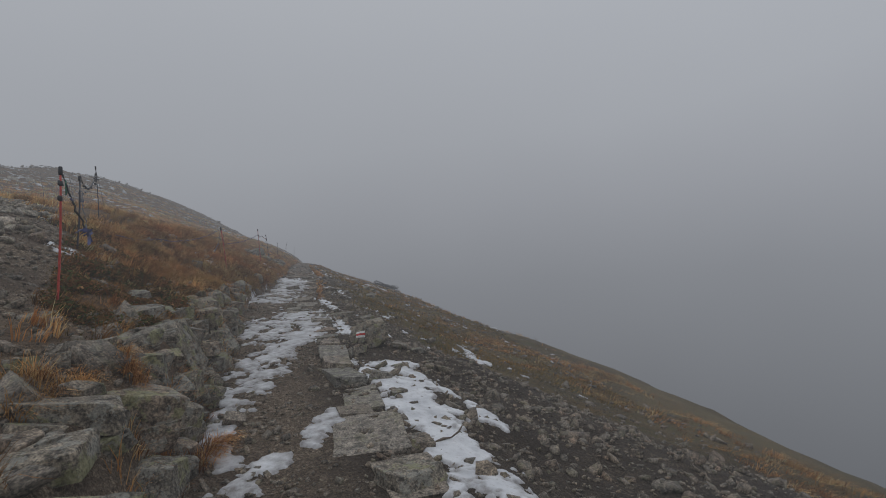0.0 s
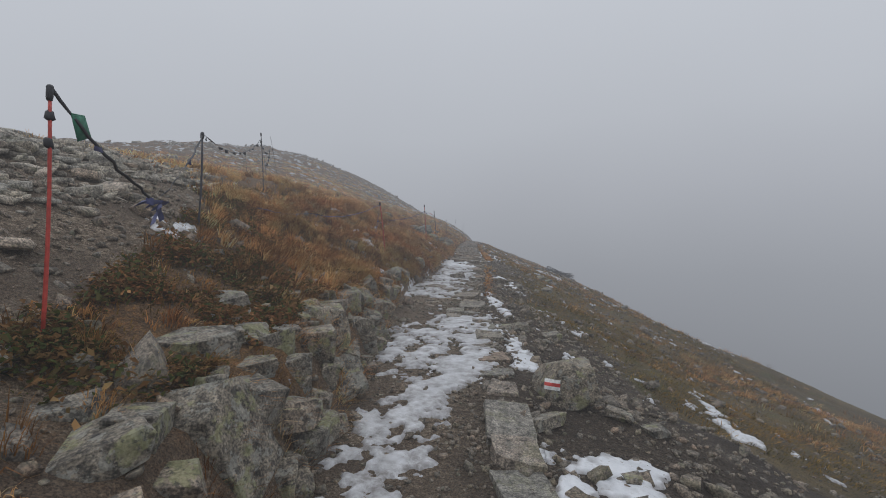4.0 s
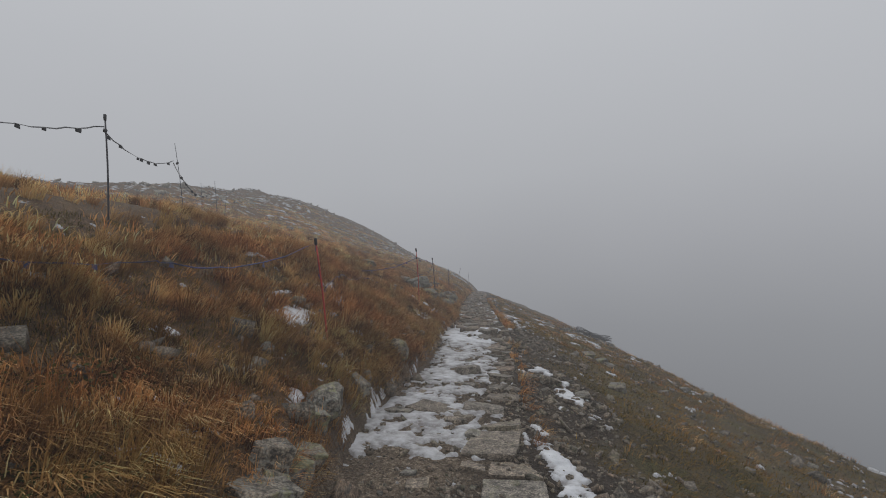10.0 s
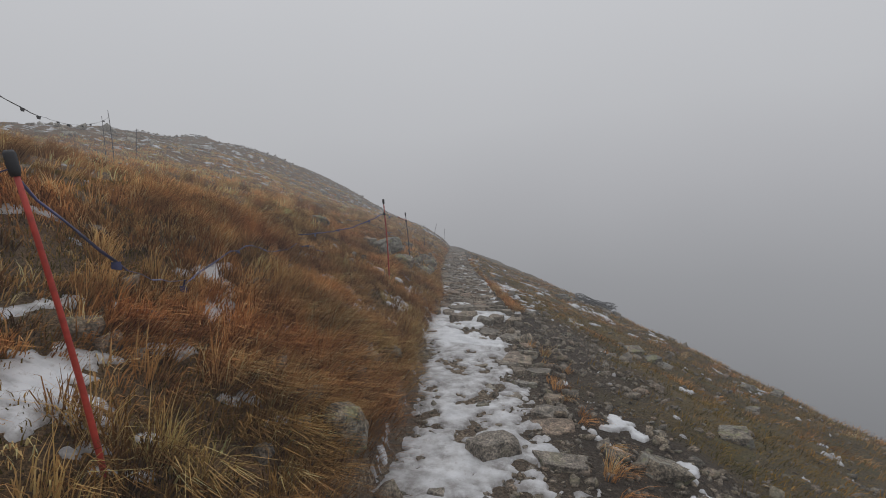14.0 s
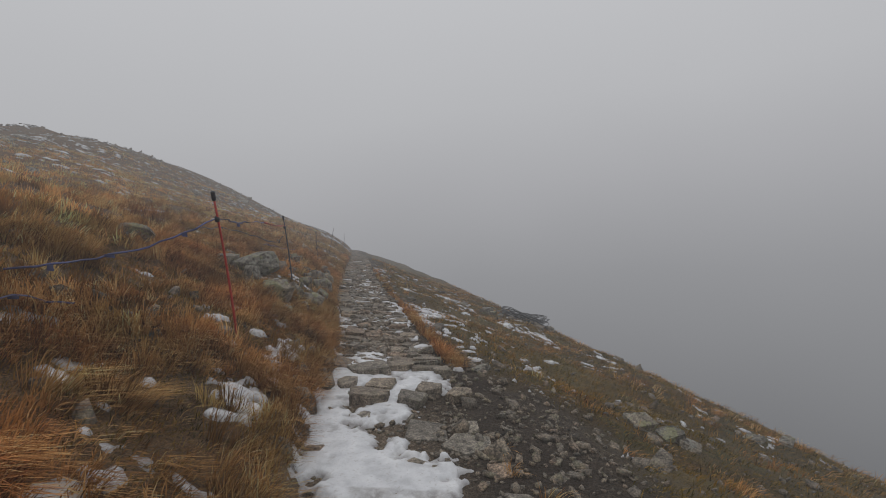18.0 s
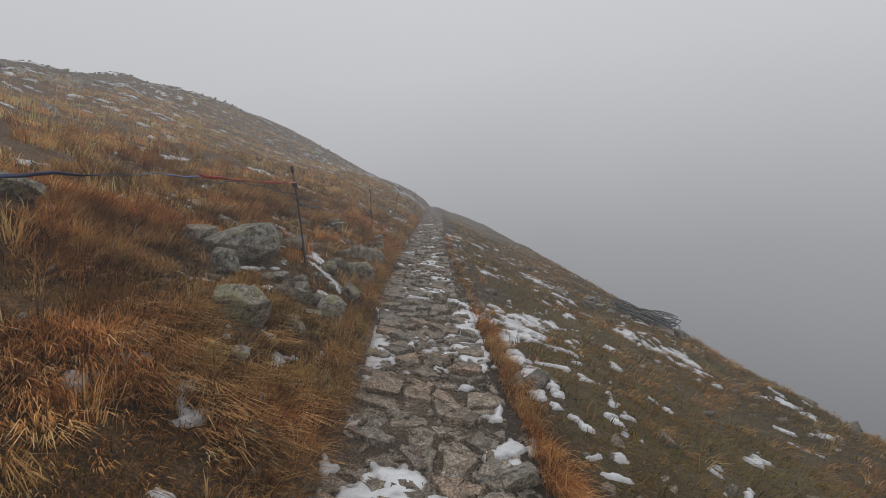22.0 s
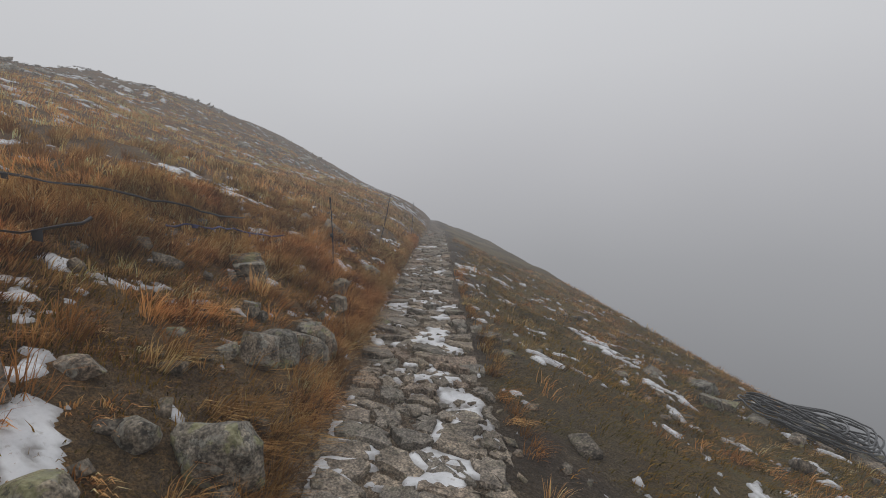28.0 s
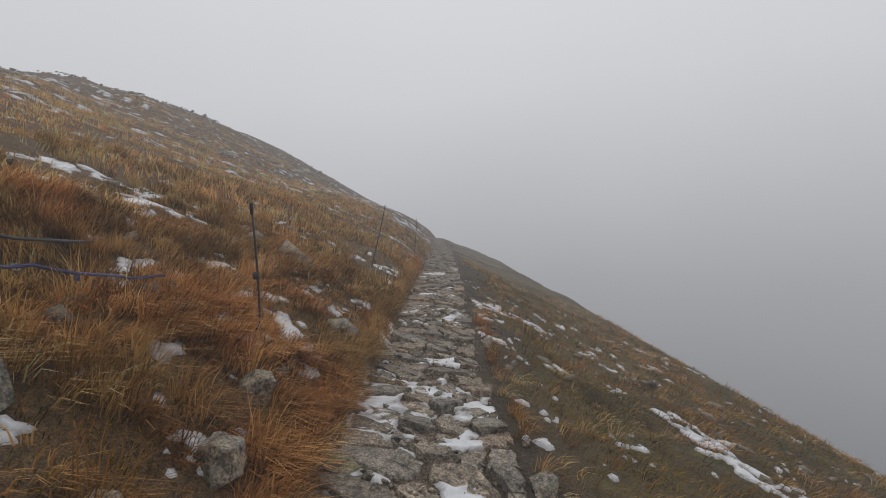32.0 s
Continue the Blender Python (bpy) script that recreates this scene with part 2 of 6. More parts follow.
def make_stone(name, base, dark, lichen_amount, warm=0.35, space="object"):
    """Schist and granite: speckled, with map lichen, damp dark patches and a slight tint stone by stone."""
    m, t, b = mat_new(name, 0.8)
    p = n_object(t) if space == "object" else n_place(t)
    r = n_random(t) if space == "object" else n_island(t)
    shift = t.nodes.new("ShaderNodeVectorMath")
    shift.operation = "ADD"
    comb = t.nodes.new("ShaderNodeCombineXYZ")
    t.links.new(n_math(t, "MULTIPLY", r, 40.0), comb.inputs[0])
    t.links.new(p, shift.inputs[0])
    t.links.new(comb.outputs[0], shift.inputs[1])
    q = shift.outputs[0]
    pale_c, deep_c = tuple(min(1, c * 1.45) for c in base), tuple(c * 0.6 for c in dark)
    body = n_ramp(t, n_noise(t, 13, 6, q, 0.66), [(0.33, deep_c), (0.43, tuple(0.5 * (a + c) for a, c in zip(dark, base))), (0.53, base), (0.64, pale_c)])
    body = n_mix(t, 1.0, body, n_ramp(t, n_noise(t, 70, 2, q, 0.5), [(0.36, (0.5, 0.5, 0.5)), (0.5, (1, 1, 1)), (0.64, (1.6, 1.57, 1.5))]), "MULTIPLY")
    tint = n_ramp(t, r, [(0.0, (0.72, 0.73, 0.72)), (0.25, (1, 0.99, 0.97)), (0.5, (1.22, 1.13, 1.0)), (0.72, (0.8, 0.77, 0.73)), (0.88, (1.25, 1.02, 0.86)), (0.97, (1.05, 1.0, 0.94))])
    body = n_mix(t, 0.35 + warm, body, n_mix(t, 1.0, body, tint, "MULTIPLY"))
    crust = n_math(t, "MULTIPLY", n_ramp(t, n_noise(t, 11, 5, q, 0.62), [(0.54, (0, 0, 0)), (0.57, (1, 1, 1))]), 0.75 * lichen_amount)
    body = n_mix(t, crust, body, n_ramp(t, n_noise(t, 60, 4, q), [(0.35, (0.14, 0.14, 0.12)), (0.6, (0.31, 0.305, 0.265))]))
    green = n_math(t, "MULTIPLY", n_ramp(t, n_noise(t, 5, 6, q, 0.66), [(0.54, (0, 0, 0)), (0.59, (1, 1, 1))]), 0.7 * lichen_amount)
    body = n_mix(t, green, body, n_ramp(t, n_noise(t, 40, 5, q), [(0.3, (0.09, 0.095, 0.035)), (0.5, (0.2, 0.2, 0.085)), (0.7, (0.33, 0.33, 0.17))]))
    black = n_math(t, "MULTIPLY", n_ramp(t, n_noise(t, 19, 5, q, 0.68), [(0.57, (0, 0, 0)), (0.61, (1, 1, 1))]), 0.4 + 0.35 * lichen_amount)
    body = n_mix(t, black, body, (0.028, 0.027, 0.025))
    t.links.new(body, b.inputs["Base Color"])
    n_bump(t, b, n_math(t, "ADD", n_noise(t, 16, 6, q, 0.66), n_math(t, "MULTIPLY", n_cells(t, 6, q, "DISTANCE_TO_EDGE"), 0.35)), 0.9, 0.025)
    return m


def make_snow():
    m, t, b = mat_new("wet_snow", 0.55)
    p = n_place(t)
    col = n_ramp(t, n_noise(t, 5, 7, p, 0.65), [(0.3, (0.44, 0.45, 0.47)), (0.5, (0.6, 0.61, 0.63)), (0.7, (0.72, 0.73, 0.745))])
    dirt = n_math(t, "MULTIPLY", n_ramp(t, n_noise(t, 30, 6, p, 0.7), [(0.56, (0, 0, 0)), (0.68, (1, 1, 1))]), 0.55)
    col = n_mix(t, dirt, col, (0.3, 0.27, 0.24))
    slush = n_math(t, "SUBTRACT", 1.0, n_attr(t, "depth"))
    col = n_mix(t, n_math(t, "MULTIPLY", slush, n_ramp(t, n_noise(t, 14, 6, p, 0.7), [(0.3, (0.25, 0.25, 0.25)), (0.6, (1, 1, 1))])), col, (0.2, 0.185, 0.175))
    t.links.new(col, b.inputs["Base Color"])
    b.inputs["Subsurface Weight"].default_value = 0.0
    n_bump(t, b, n_noise(t, 40, 6, p, 0.7), 0.45, 0.02)
    return m


def make_blades(name, stops):
    m, t, b = mat_new(name, 0.8)
    b.inputs["Specular IOR Level"].default_value = 0.2
    along = n_attr(t, "along")
    pick = n_math(t, "ADD", n_math(t, "MULTIPLY", n_attr(t, "tuft"), 0.72), n_math(t, "MULTIPLY", n_island(t), 0.28))
    col = n_ramp(t, pick, stops)
    patch = n_ramp(t, n_noise(t, 0.8, 4, n_place(t)), [(0.36, (0.68, 0.74, 0.54)), (0.48, (0.95, 0.97, 0.9)), (0.62, (1.22, 1.0, 0.82))])
    col = n_mix(t, 0.85, col, patch, "MULTIPLY")
    # Grass pales towards its tip: straw tone plus a painted highlight.
    col = n_mix(t, n_math(t, "MULTIPLY", along, 0.7), col, n_mix(t, 1.0, col, (1.5, 1.42, 1.3), "MULTIPLY"))
    t.links.new(col, b.inputs["Base Color"])
    # Thin blades let light through.
    thin, both = t.nodes.new("ShaderNodeBsdfTranslucent"), t.nodes.new("ShaderNodeMixShader")
    t.links.new(col, thin.inputs["Color"])
    both.inputs[0].default_value = 0.36
    t.links.new(b.outputs[0], both.inputs[1])
    t.links.new(thin.outputs[0], both.inputs[2])
    t.links.new(both.outputs[0], t.nodes["Material Output"].inputs["Surface"])
    return m


def make_plain(name, colour, rough_value=0.5, metal=0.0, vary=0.25, scale=30):
    m, t, b = mat_new(name, rough_value)
    f = n_noise(t, scale, 5, n_object(t))
    t.links.new(n_ramp(t, f, [(0.3, tuple(c * (1 - vary) for c in colour)), (0.7, tuple(min(1, c * (1 + vary)) for c in colour))]), b.inputs["Base Color"])
    b.inputs["Metallic"].default_value = metal
    n_bump(t, b, f, 0.15, 0.003)
    return m


GROUND = make_ground()
WALL_STONE = make_stone("lichened_granite", (0.175, 0.157, 0.13), (0.03, 0.026, 0.021), 0.85)
GREY_PAVING = make_stone("worn_grey_granite", (0.2, 0.187, 0.165), (0.06, 0.054, 0.047), 0.3, 0.4)
PAVING_STONE = make_stone("worn_paving_granite", (0.2, 0.176, 0.15), (0.088, 0.077, 0.065), 0.12, 0.65)
SCREE_STONE = make_stone("grey_schist", (0.17, 0.145, 0.117), (0.042, 0.035, 0.028), 0.25, 0.5, "place")
SNOW = make_snow()
GRASS_RUST = make_blades("rusty_autumn_grass", [(0.08, (0.056, 0.028, 0.013)), (0.27, (0.166, 0.081, 0.03)), (0.46, (0.327, 0.168, 0.064)), (0.65, (0.473, 0.264, 0.105)), (0.82, (0.597, 0.396, 0.192)), (0.95, (0.615, 0.575, 0.354))])
GRASS_UPPER = make_blades("orange_upland_grass", [(0.08, (0.21, 0.102, 0.04)), (0.3, (0.421, 0.213, 0.083)), (0.5, (0.631, 0.352, 0.149)), (0.7, (0.675, 0.519, 0.248)), (0.92, (0.675, 0.728, 0.453))])
GRASS_TUSSOCK = make_blades("bleached_tussock_grass", [(0.08, (0.086, 0.042, 0.014)), (0.35, (0.245, 0.121, 0.042)), (0.6, (0.431, 0.248, 0.1)), (0.85, (0.646, 0.439, 0.211)), (0.97, (0.69, 0.594, 0.333))])
GRASS_OLIVE = make_blades("olive_short_grass", [(0.08, (0.031, 0.023, 0.005)), (0.35, (0.091, 0.072, 0.014)), (0.55, (0.167, 0.112, 0.023)), (0.75, (0.259, 0.151, 0.032)), (0.92, (0.395, 0.251, 0.07))])
GRASS_STRAW = make_blades("pale_upland_grass", [(0.08, (0.073, 0.041, 0.014)), (0.3, (0.220, 0.128, 0.051)), (0.5, (0.366, 0.228, 0.092)), (0.7, (0.512, 0.353, 0.163)), (0.92, (0.671, 0.513, 0.275))])
LEAF = make_blades("withered_shrub_leaf", [(0.0, (0.029, 0.038, 0.012)), (0.25, (0.072, 0.084, 0.023)), (0.4, (0.088, 0.058, 0.022)), (0.6, (0.144, 0.072, 0.031)), (0.8, (0.224, 0.116, 0.048)), (0.95, (0.352, 0.232, 0.111))])
RED_PAINT = make_plain("red_painted_cane", (0.42, 0.045, 0.03), 0.45)
BLACK_PAINT = make_plain("dark_painted_cane", (0.035, 0.035, 0.045), 0.5)
BLACK_TAPE = make_plain("black_plastic_tape", (0.02, 0.02, 0.024), 0.5)
BLUE_TAPE = make_plain("blue_plastic_tape", (0.04, 0.045, 0.12), 0.45, vary=0.7, scale=6)
RED_TAPE = make_plain("red_plastic_tape", (0.5, 0.06, 0.035), 0.45)
GREEN_FLAG = make_plain("green_cloth_flag", (0.02, 0.12, 0.07), 0.8)
CABLE = make_plain("black_cable_sheath", (0.05, 0.054, 0.06), 0.3)
WHITE_MARK = make_plain("white_trail_paint", (0.72, 0.72, 0.7), 0.7)
RED_MARK = make_plain("red_trail_paint", (0.5, 0.05, 0.04), 0.7)
WOOD = make_plain("weathered_stick", (0.1, 0.075, 0.055), 0.85)
# ---- helpers for building ----
import itertools

from mathutils.bvhtree import BVHTree


def mesh_of(name, verts, faces, mat, smooth=True):
    me = bpy.data.meshes.new(name)
    me.from_pydata([tuple(v) for v in verts], [], faces)
    me.materials.append(mat)
    if smooth:
        me.polygons.foreach_set("use_smooth", [True] * len(me.polygons))
    return me


def mesh_fast(name, verts, loops, sizes, mat, smooth=True):
    """A mesh from flat arrays: vertices, corner indices and corners a face."""
    me = bpy.data.meshes.new(name)
    me.vertices.add(len(verts))
    me.vertices.foreach_set("co", np.asarray(verts, np.float32).ravel())
    me.loops.add(len(loops))
    me.loops.foreach_set("vertex_index", np.asarray(loops, np.int32))
    sizes = np.asarray(sizes, np.int32)
    me.polygons.add(len(sizes))
    me.polygons.foreach_set("loop_start", np.concatenate([[0], np.cumsum(sizes)[:-1]]).astype(np.int32))
    me.update(calc_edges=True)
    if smooth:
        me.polygons.foreach_set("use_smooth", np.ones(len(sizes), bool))
    me.materials.append(mat)
    me.validate()
    return me


def float_attribute(me, name, values):
    a = me.attributes.new(name, "FLOAT", "POINT")
    a.data.foreach_set("value", np.asarray(values, np.float32))


def part(name, me, parent, label=""):
    ob = new(name, me)
    ob.parent = parent
    return tagged(ob, label)


# ---- the ground ----
def stretch(near, step, far, growth):
    out, v, s = [0.0], 0.0, step
    while v < far:
        if v > near:
            s *= growth
        v += s
        out.append(v)
    return np.array(out)


def turf_at(x, y):
    """How much turf covers the soil: 0 is bare gravel, 1 is grass."""
    u, half = across(x, y), path_half(y)
    n = rough(x, y, 1.1, 4, 31)
    left = np.clip((-u - half - 0.1) * 4, 0, 1) * np.clip(0.9 + n * 0.8 - 0.75 * np.clip((6.0 - y) / 3, 0, 1) * np.clip((2.3 + u) / 1.0, 0, 1), 0, 1)
    scree = np.clip((-u - lerp_at(y, [3.5, 5.5, 7.5, 9.5], [1.7, 2.3, 3.1, 3.6])) / 0.4, 0, 1) * np.clip((10.0 - y) / 1.5, 0, 1)
    left = left * (1 - scree * np.clip(1.1 - n * 0.3, 0, 1))
    left = np.maximum(left, 0.6 * np.clip((y - 9.5) / 2, 0, 1) * np.clip((-u - half - 0.05) * 6, 0, 1))
    bare = lerp_at(y, [0, 6, 10, 14, 20, 24], [6.4, 5.0, 1.2, 0.8, 0.6, 0.12])
    right = np.clip((u - half - bare + n * 0.9) * 1.3, 0, 1) * np.clip(0.92 + n * 0.45, 0, 1)
    return np.where(u < 0, left, right)


def build_ground():
    us = stretch(3.2, 0.07, 130, 1.085)
    us = np.concatenate([-us[:0:-1], us])
    ys = np.concatenate([-stretch(1.5, 0.14, 60, 1.15)[:0:-1], np.arange(0, 38, 0.085), 38 + stretch(0.5, 0.12, 150, 1.06)])
    U, Y = np.meshgrid(us, ys)
    X = path_x(Y) + U / 0.955
    Z = ground_z(X, Y)
    n, m = Y.shape
    idx = np.arange(n * m).reshape(n, m)
    quads = np.stack([idx[:-1, :-1], idx[:-1, 1:], idx[1:, 1:], idx[1:, :-1]], -1).reshape(-1, 4)
    me = mesh_fast("ground", np.stack([X, Y, Z], -1).reshape(-1, 3), quads.ravel(), np.full(len(quads), 4), GROUND)
    float_attribute(me, "turf", turf_at(X, Y).ravel())
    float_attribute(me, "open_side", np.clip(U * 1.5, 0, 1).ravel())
    tagged(new("ground", me), "brown stony mountain slope with turf, gravel and bare soil", "ground", kind="structure")


build_ground()
# ---- the fog bank that closes the view ----
def build_fog_backdrop():
    m = bpy.data.materials.new("bright_fog")
    m.use_nodes = True
    t = m.node_tree
    t.nodes.clear()
    o, e = t.nodes.new("ShaderNodeOutputMaterial"), t.nodes.new("ShaderNodeEmission")
    sep = t.nodes.new("ShaderNodeSeparateXYZ")
    t.links.new(n_place(t), sep.inputs[0])
    f = n_math(t, "MULTIPLY_ADD", sep.outputs[2], 1 / 170.0)
    f.node.inputs[2].default_value = 0.46
    f = n_math(t, "SUBTRACT", f, n_math(t, "MULTIPLY", sep.outputs[0], 0.0007))
    f2 = n_math(t, "ADD", f, n_math(t, "MULTIPLY", n_noise(t, 0.012, 3, n_place(t)), 0.08))
    t.links.new(n_ramp(t, f2, FOG_SKY), e.inputs["Color"])
    e.inputs["Strength"].default_value = 1.0
    t.links.new(e.outputs[0], o.inputs["Surface"])
    bm = bmesh.new()
    bmesh.ops.create_uvsphere(bm, u_segments=48, v_segments=32, radius=1.0)
    for v in bm.verts:
        v.co = (v.co.x * DOME + -8, v.co.y * DOME + 16, v.co.z * DOME)
    me = bpy.data.meshes.new("backdrop")
    bm.to_mesh(me)
    bm.free()
    me.materials.append(m)
    tagged(new("backdrop", me), "pale grey fog and overcast sky all around", "backdrop", kind="structure")


DOME = 85.0
FOG_SKY = [(0.28, (0.12, 0.15, 0.18)), (0.46, (0.83, 0.87, 0.94)), (0.56, (1.4, 1.44, 1.53)), (0.64, (1.81, 1.87, 1.96)), (0.74, (2.11, 2.18, 2.28)), (0.83, (2.43, 2.5, 2.59)), (0.91, (4.37, 4.43, 4.52)), (0.97, (5.92, 5.99, 6.09))]
build_fog_backdrop()
# ---- stones ----
# Each stone: x, y, width, height, in metres.
ROCKS_A = [(-0.22, 3.28, 0.39, 0.26), (-0.19, 3.95, 0.21, 0.16)]
ROCKS_B = [(-0.51, 5.33, 0.18, 0.15), (-0.78, 5.85, 0.28, 0.23), (-0.61, 6.49, 0.17, 0.14), (-1.29, 7.02, 0.32, 0.17)]
ROCKS_C = [(-0.38, 7.44, 0.21, 0.14), (-0.69, 7.5, 0.24, 0.15), (-1.21, 7.74, 0.7, 0.48), (-4.46, 10.19, 0.24, 0.3), (-2.33, 10.19, 0.23, 0.23), (-1.65, 10.28, 0.25, 0.22), (-2.12, 10.41, 0.26, 0.33), (-4.55, 10.5, 0.2, 0.29), (-4.96, 11.28, 0.19, 0.23), (-5.04, 11.68, 0.36, 0.27)]
ROCKS_D = [(-5.92, 11.99, 0.13, 0.11), (-5.21, 12.62, 0.22, 0.17), (-5.32, 12.95, 0.14, 0.12), (-5.70, 13.70, 0.12, 0.10), (-5.55, 14.30, 0.25, 0.28), (-3.05, 14.86, 0.22, 0.11), (-5.85, 15.09, 0.10, 0.12), (-3.56, 15.33, 0.33, 0.15), (-5.97, 15.60, 0.14, 0.07), (-3.48, 16.09, 0.11, 0.12), (-3.53, 16.30, 0.06, 0.10), (-2.62, 17.13, 0.30, 0.10), (-4.82, 17.84, 0.25, 0.22), (-7.73, 18.66, 0.09, 0.14), (-7.52, 19.34, 0.13, 0.09), (-1.67, 19.70, 0.26, 0.26), (-2.82, 20.22, 0.25, 0.16), (-2.98, 20.30, 0.26, 0.16), (-3.28, 20.36, 0.31, 0.26), (-5.07, 20.78, 0.21, 0.11), (-5.74, 20.83, 0.33, 0.33), (-5.05, 21.03, 0.13, 0.08)]
ROCKS_E = [(-5.83, 21.43, 0.26, 0.2), (-7.79, 21.44, 0.15, 0.12), (-10.27, 21.74, 0.48, 0.2), (-0.95, 22.39, 0.26, 0.19), (-0.33, 22.65, 0.27, 0.19), (-8.07, 22.93, 0.16, 0.05), (-8.67, 23.06, 0.14, 0.09), (-8.28, 23.07, 0.15, 0.15), (-8.37, 23.11, 0.16, 0.09), (-8.62, 23.19, 0.19, 0.12), (-8.24, 23.2, 0.13, 0.13), (-8.41, 23.27, 0.18, 0.15), (-8.07, 23.29, 0.31, 0.24), (-8.23, 23.35, 0.14, 0.13), (-8.54, 23.46, 0.15, 0.12), (-8.56, 23.89, 0.11, 0.14), (-8.21, 24.06, 0.24, 0.32), (-8.74, 24.51, 0.23, 0.19), (-9.2, 23.35, 0.78, 0.4), (-8.96, 22.78, 0.27, 0.26), (-9.62, 23.15, 0.36, 0.22), (-8.16, 21.9, 0.42, 0.32), (-7.91, 22.35, 0.16, 0.13), (-9.08, 26.2, 0.28, 0.28), (-8.51, 29.75, 0.25, 0.18), (-9.29, 28.94, 0.26, 0.3)]
ROCKS_F = [(-8.86, 25.00, 0.21, 0.13), (-9.26, 25.09, 0.21, 0.08), (-8.58, 25.19, 0.37, 0.33), (-9.45, 25.85, 0.14, 0.06), (-9.20, 26.01, 0.15, 0.09), (-9.10, 26.46, 0.23, 0.26), (-9.24, 26.59, 0.27, 0.12), (-9.28, 26.71, 0.17, 0.10), (-9.52, 26.72, 0.10, 0.11), (-8.96, 26.73, 0.22, 0.45), (-9.47, 26.78, 0.09, 0.14), (-9.60, 26.80, 0.13, 0.08), (-9.13, 26.85, 0.27, 0.18), (-9.06, 27.04, 0.25, 0.31), (-9.20, 27.06, 0.25, 0.16), (-9.32, 27.16, 0.19, 0.09), (-9.19, 27.26, 0.09, 0.23), (-10.08, 27.44, 0.28, 0.20), (-10.21, 27.60, 0.34, 0.22)]
ROCKS_G = [(-9.42, 27.64, 0.11, 0.07), (-9.50, 28.19, 0.21, 0.23), (-7.59, 28.38, 0.18, 0.18), (-7.86, 28.85, 0.23, 0.19), (-9.80, 28.86, 0.18, 0.23), (-8.08, 29.15, 0.19, 0.10), (-6.21, 30.05, 0.17, 0.12), (-4.96, 30.50, 0.36, 0.21), (-10.17, 30.72, 0.25, 0.18), (-5.69, 30.87, 0.23, 0.13)]
SLABS_B = [(-4.06, 13.95, 0.24, 0.33), (-4.76, 14.44, 0.23, 0.20), (-4.06, 14.46, 0.39, 0.48), (-4.09, 14.95, 0.42, 0.62), (-4.79, 15.05, 0.42, 0.46), (-4.29, 15.20, 0.41, 0.49), (-5.52, 15.57, 0.27, 0.21), (-4.31, 15.74, 0.23, 0.38), (-4.35, 15.97, 0.36, 0.41), (-4.86, 16.37, 0.36, 0.21), (-4.40, 16.40, 0.22, 0.23), (-5.06, 16.54, 0.12, 0.33), (-4.73, 16.73, 0.25, 0.23), (-4.62, 17.29, 0.33, 0.43), (-4.82, 17.96, 0.26, 0.63), (-5.50, 18.26, 0.36, 0.47), (-4.89, 18.37, 0.18, 0.24), (-4.51, 18.40, 0.18, 0.39), (-5.15, 18.74, 0.39, 0.29), (-5.52, 18.95, 0.36, 0.40), (-5.18, 19.04, 0.22, 0.34), (-6.19, 19.17, 0.28, 0.37)]
SLABS_C = [(-6.13, 20.11, 0.28, 0.52), (-6.39, 20.50, 0.44, 0.67), (-6.10, 20.66, 0.44, 0.66), (-5.76, 20.79, 0.35, 0.82), (-5.82, 21.09, 0.36, 1.03)]

# Stones of the retaining wall: x, y, z of the face, width, height.
WALL_A = [(-1.78, 2.82, 0.2, 0.52, 0.2), (-1.85, 2.2, 0.58, 0.43, 0.16), (-1.92, 2.33, 0.62, 0.18, 0.11), (-1.82, 2.02, 0.58, 0.15, 0.13), (-2.07, 2.42, 0.65, 0.27, 0.12), (-2.02, 2.26, 0.64, 0.24, 0.09), (-2.61, 3.02, 0.81, 0.37, 0.24), (-2.72, 3.37, 0.85, 0.18, 0.11), (-2.64, 3.55, 0.81, 0.38, 0.23), (-2.43, 3.25, 0.73, 0.4, 0.13), (-2.64, 4.75, 0.53, 0.53, 0.6), (-2.35, 4.37, 0.29, 0.36, 0.3), (-2.57, 5.16, 0.11, 0.21, 0.42), (-2.08, 3.21, 0.51, 0.7, 0.37), (-2.03, 2.65, 0.65, 0.48, 0.27), (-2.0, 2.87, 0.53, 0.23, 0.15), (-1.92, 3.13, 0.3, 0.38, 0.27), (-2.34, 3.73, 0.64, 0.39, 0.24), (-2.68, 4.11, 0.75, 0.52, 0.2)]
WALL_B = [(-3.0, 4.26, 0.84, 0.3, 0.13), (-3.36, 5.31, 0.84, 0.51, 0.18), (-3.39, 4.6, 0.88, 0.22, 0.13), (-3.49, 4.21, 0.97, 0.21, 0.12), (-3.02, 5.88, 0.53, 0.24, 0.54), (-3.49, 7.01, 0.66, 0.5, 0.42), (-3.08, 6.42, 0.32, 0.24, 0.57), (-3.45, 6.21, 0.78, 0.17, 0.1), (-3.04, 5.46, 0.71, 0.32, 0.14), (-3.54, 4.32, 0.99, 0.13, 0.09), (-3.61, 7.95, 0.27, 0.42, 0.69), (-3.23, 6.37, 0.59, 0.43, 0.39), (-3.24, 5.92, 0.74, 0.34, 0.27), (-3.34, 6.2, 0.76, 0.23, 0.21), (-3.35, 5.73, 0.79, 0.22, 0.18), (-3.42, 5.56, 0.83, 0.35, 0.19), (-3.51, 5.87, 0.82, 0.5, 0.16), (-3.58, 6.34, 0.81, 0.16, 0.16), (-3.45, 6.41, 0.76, 0.19, 0.09)]
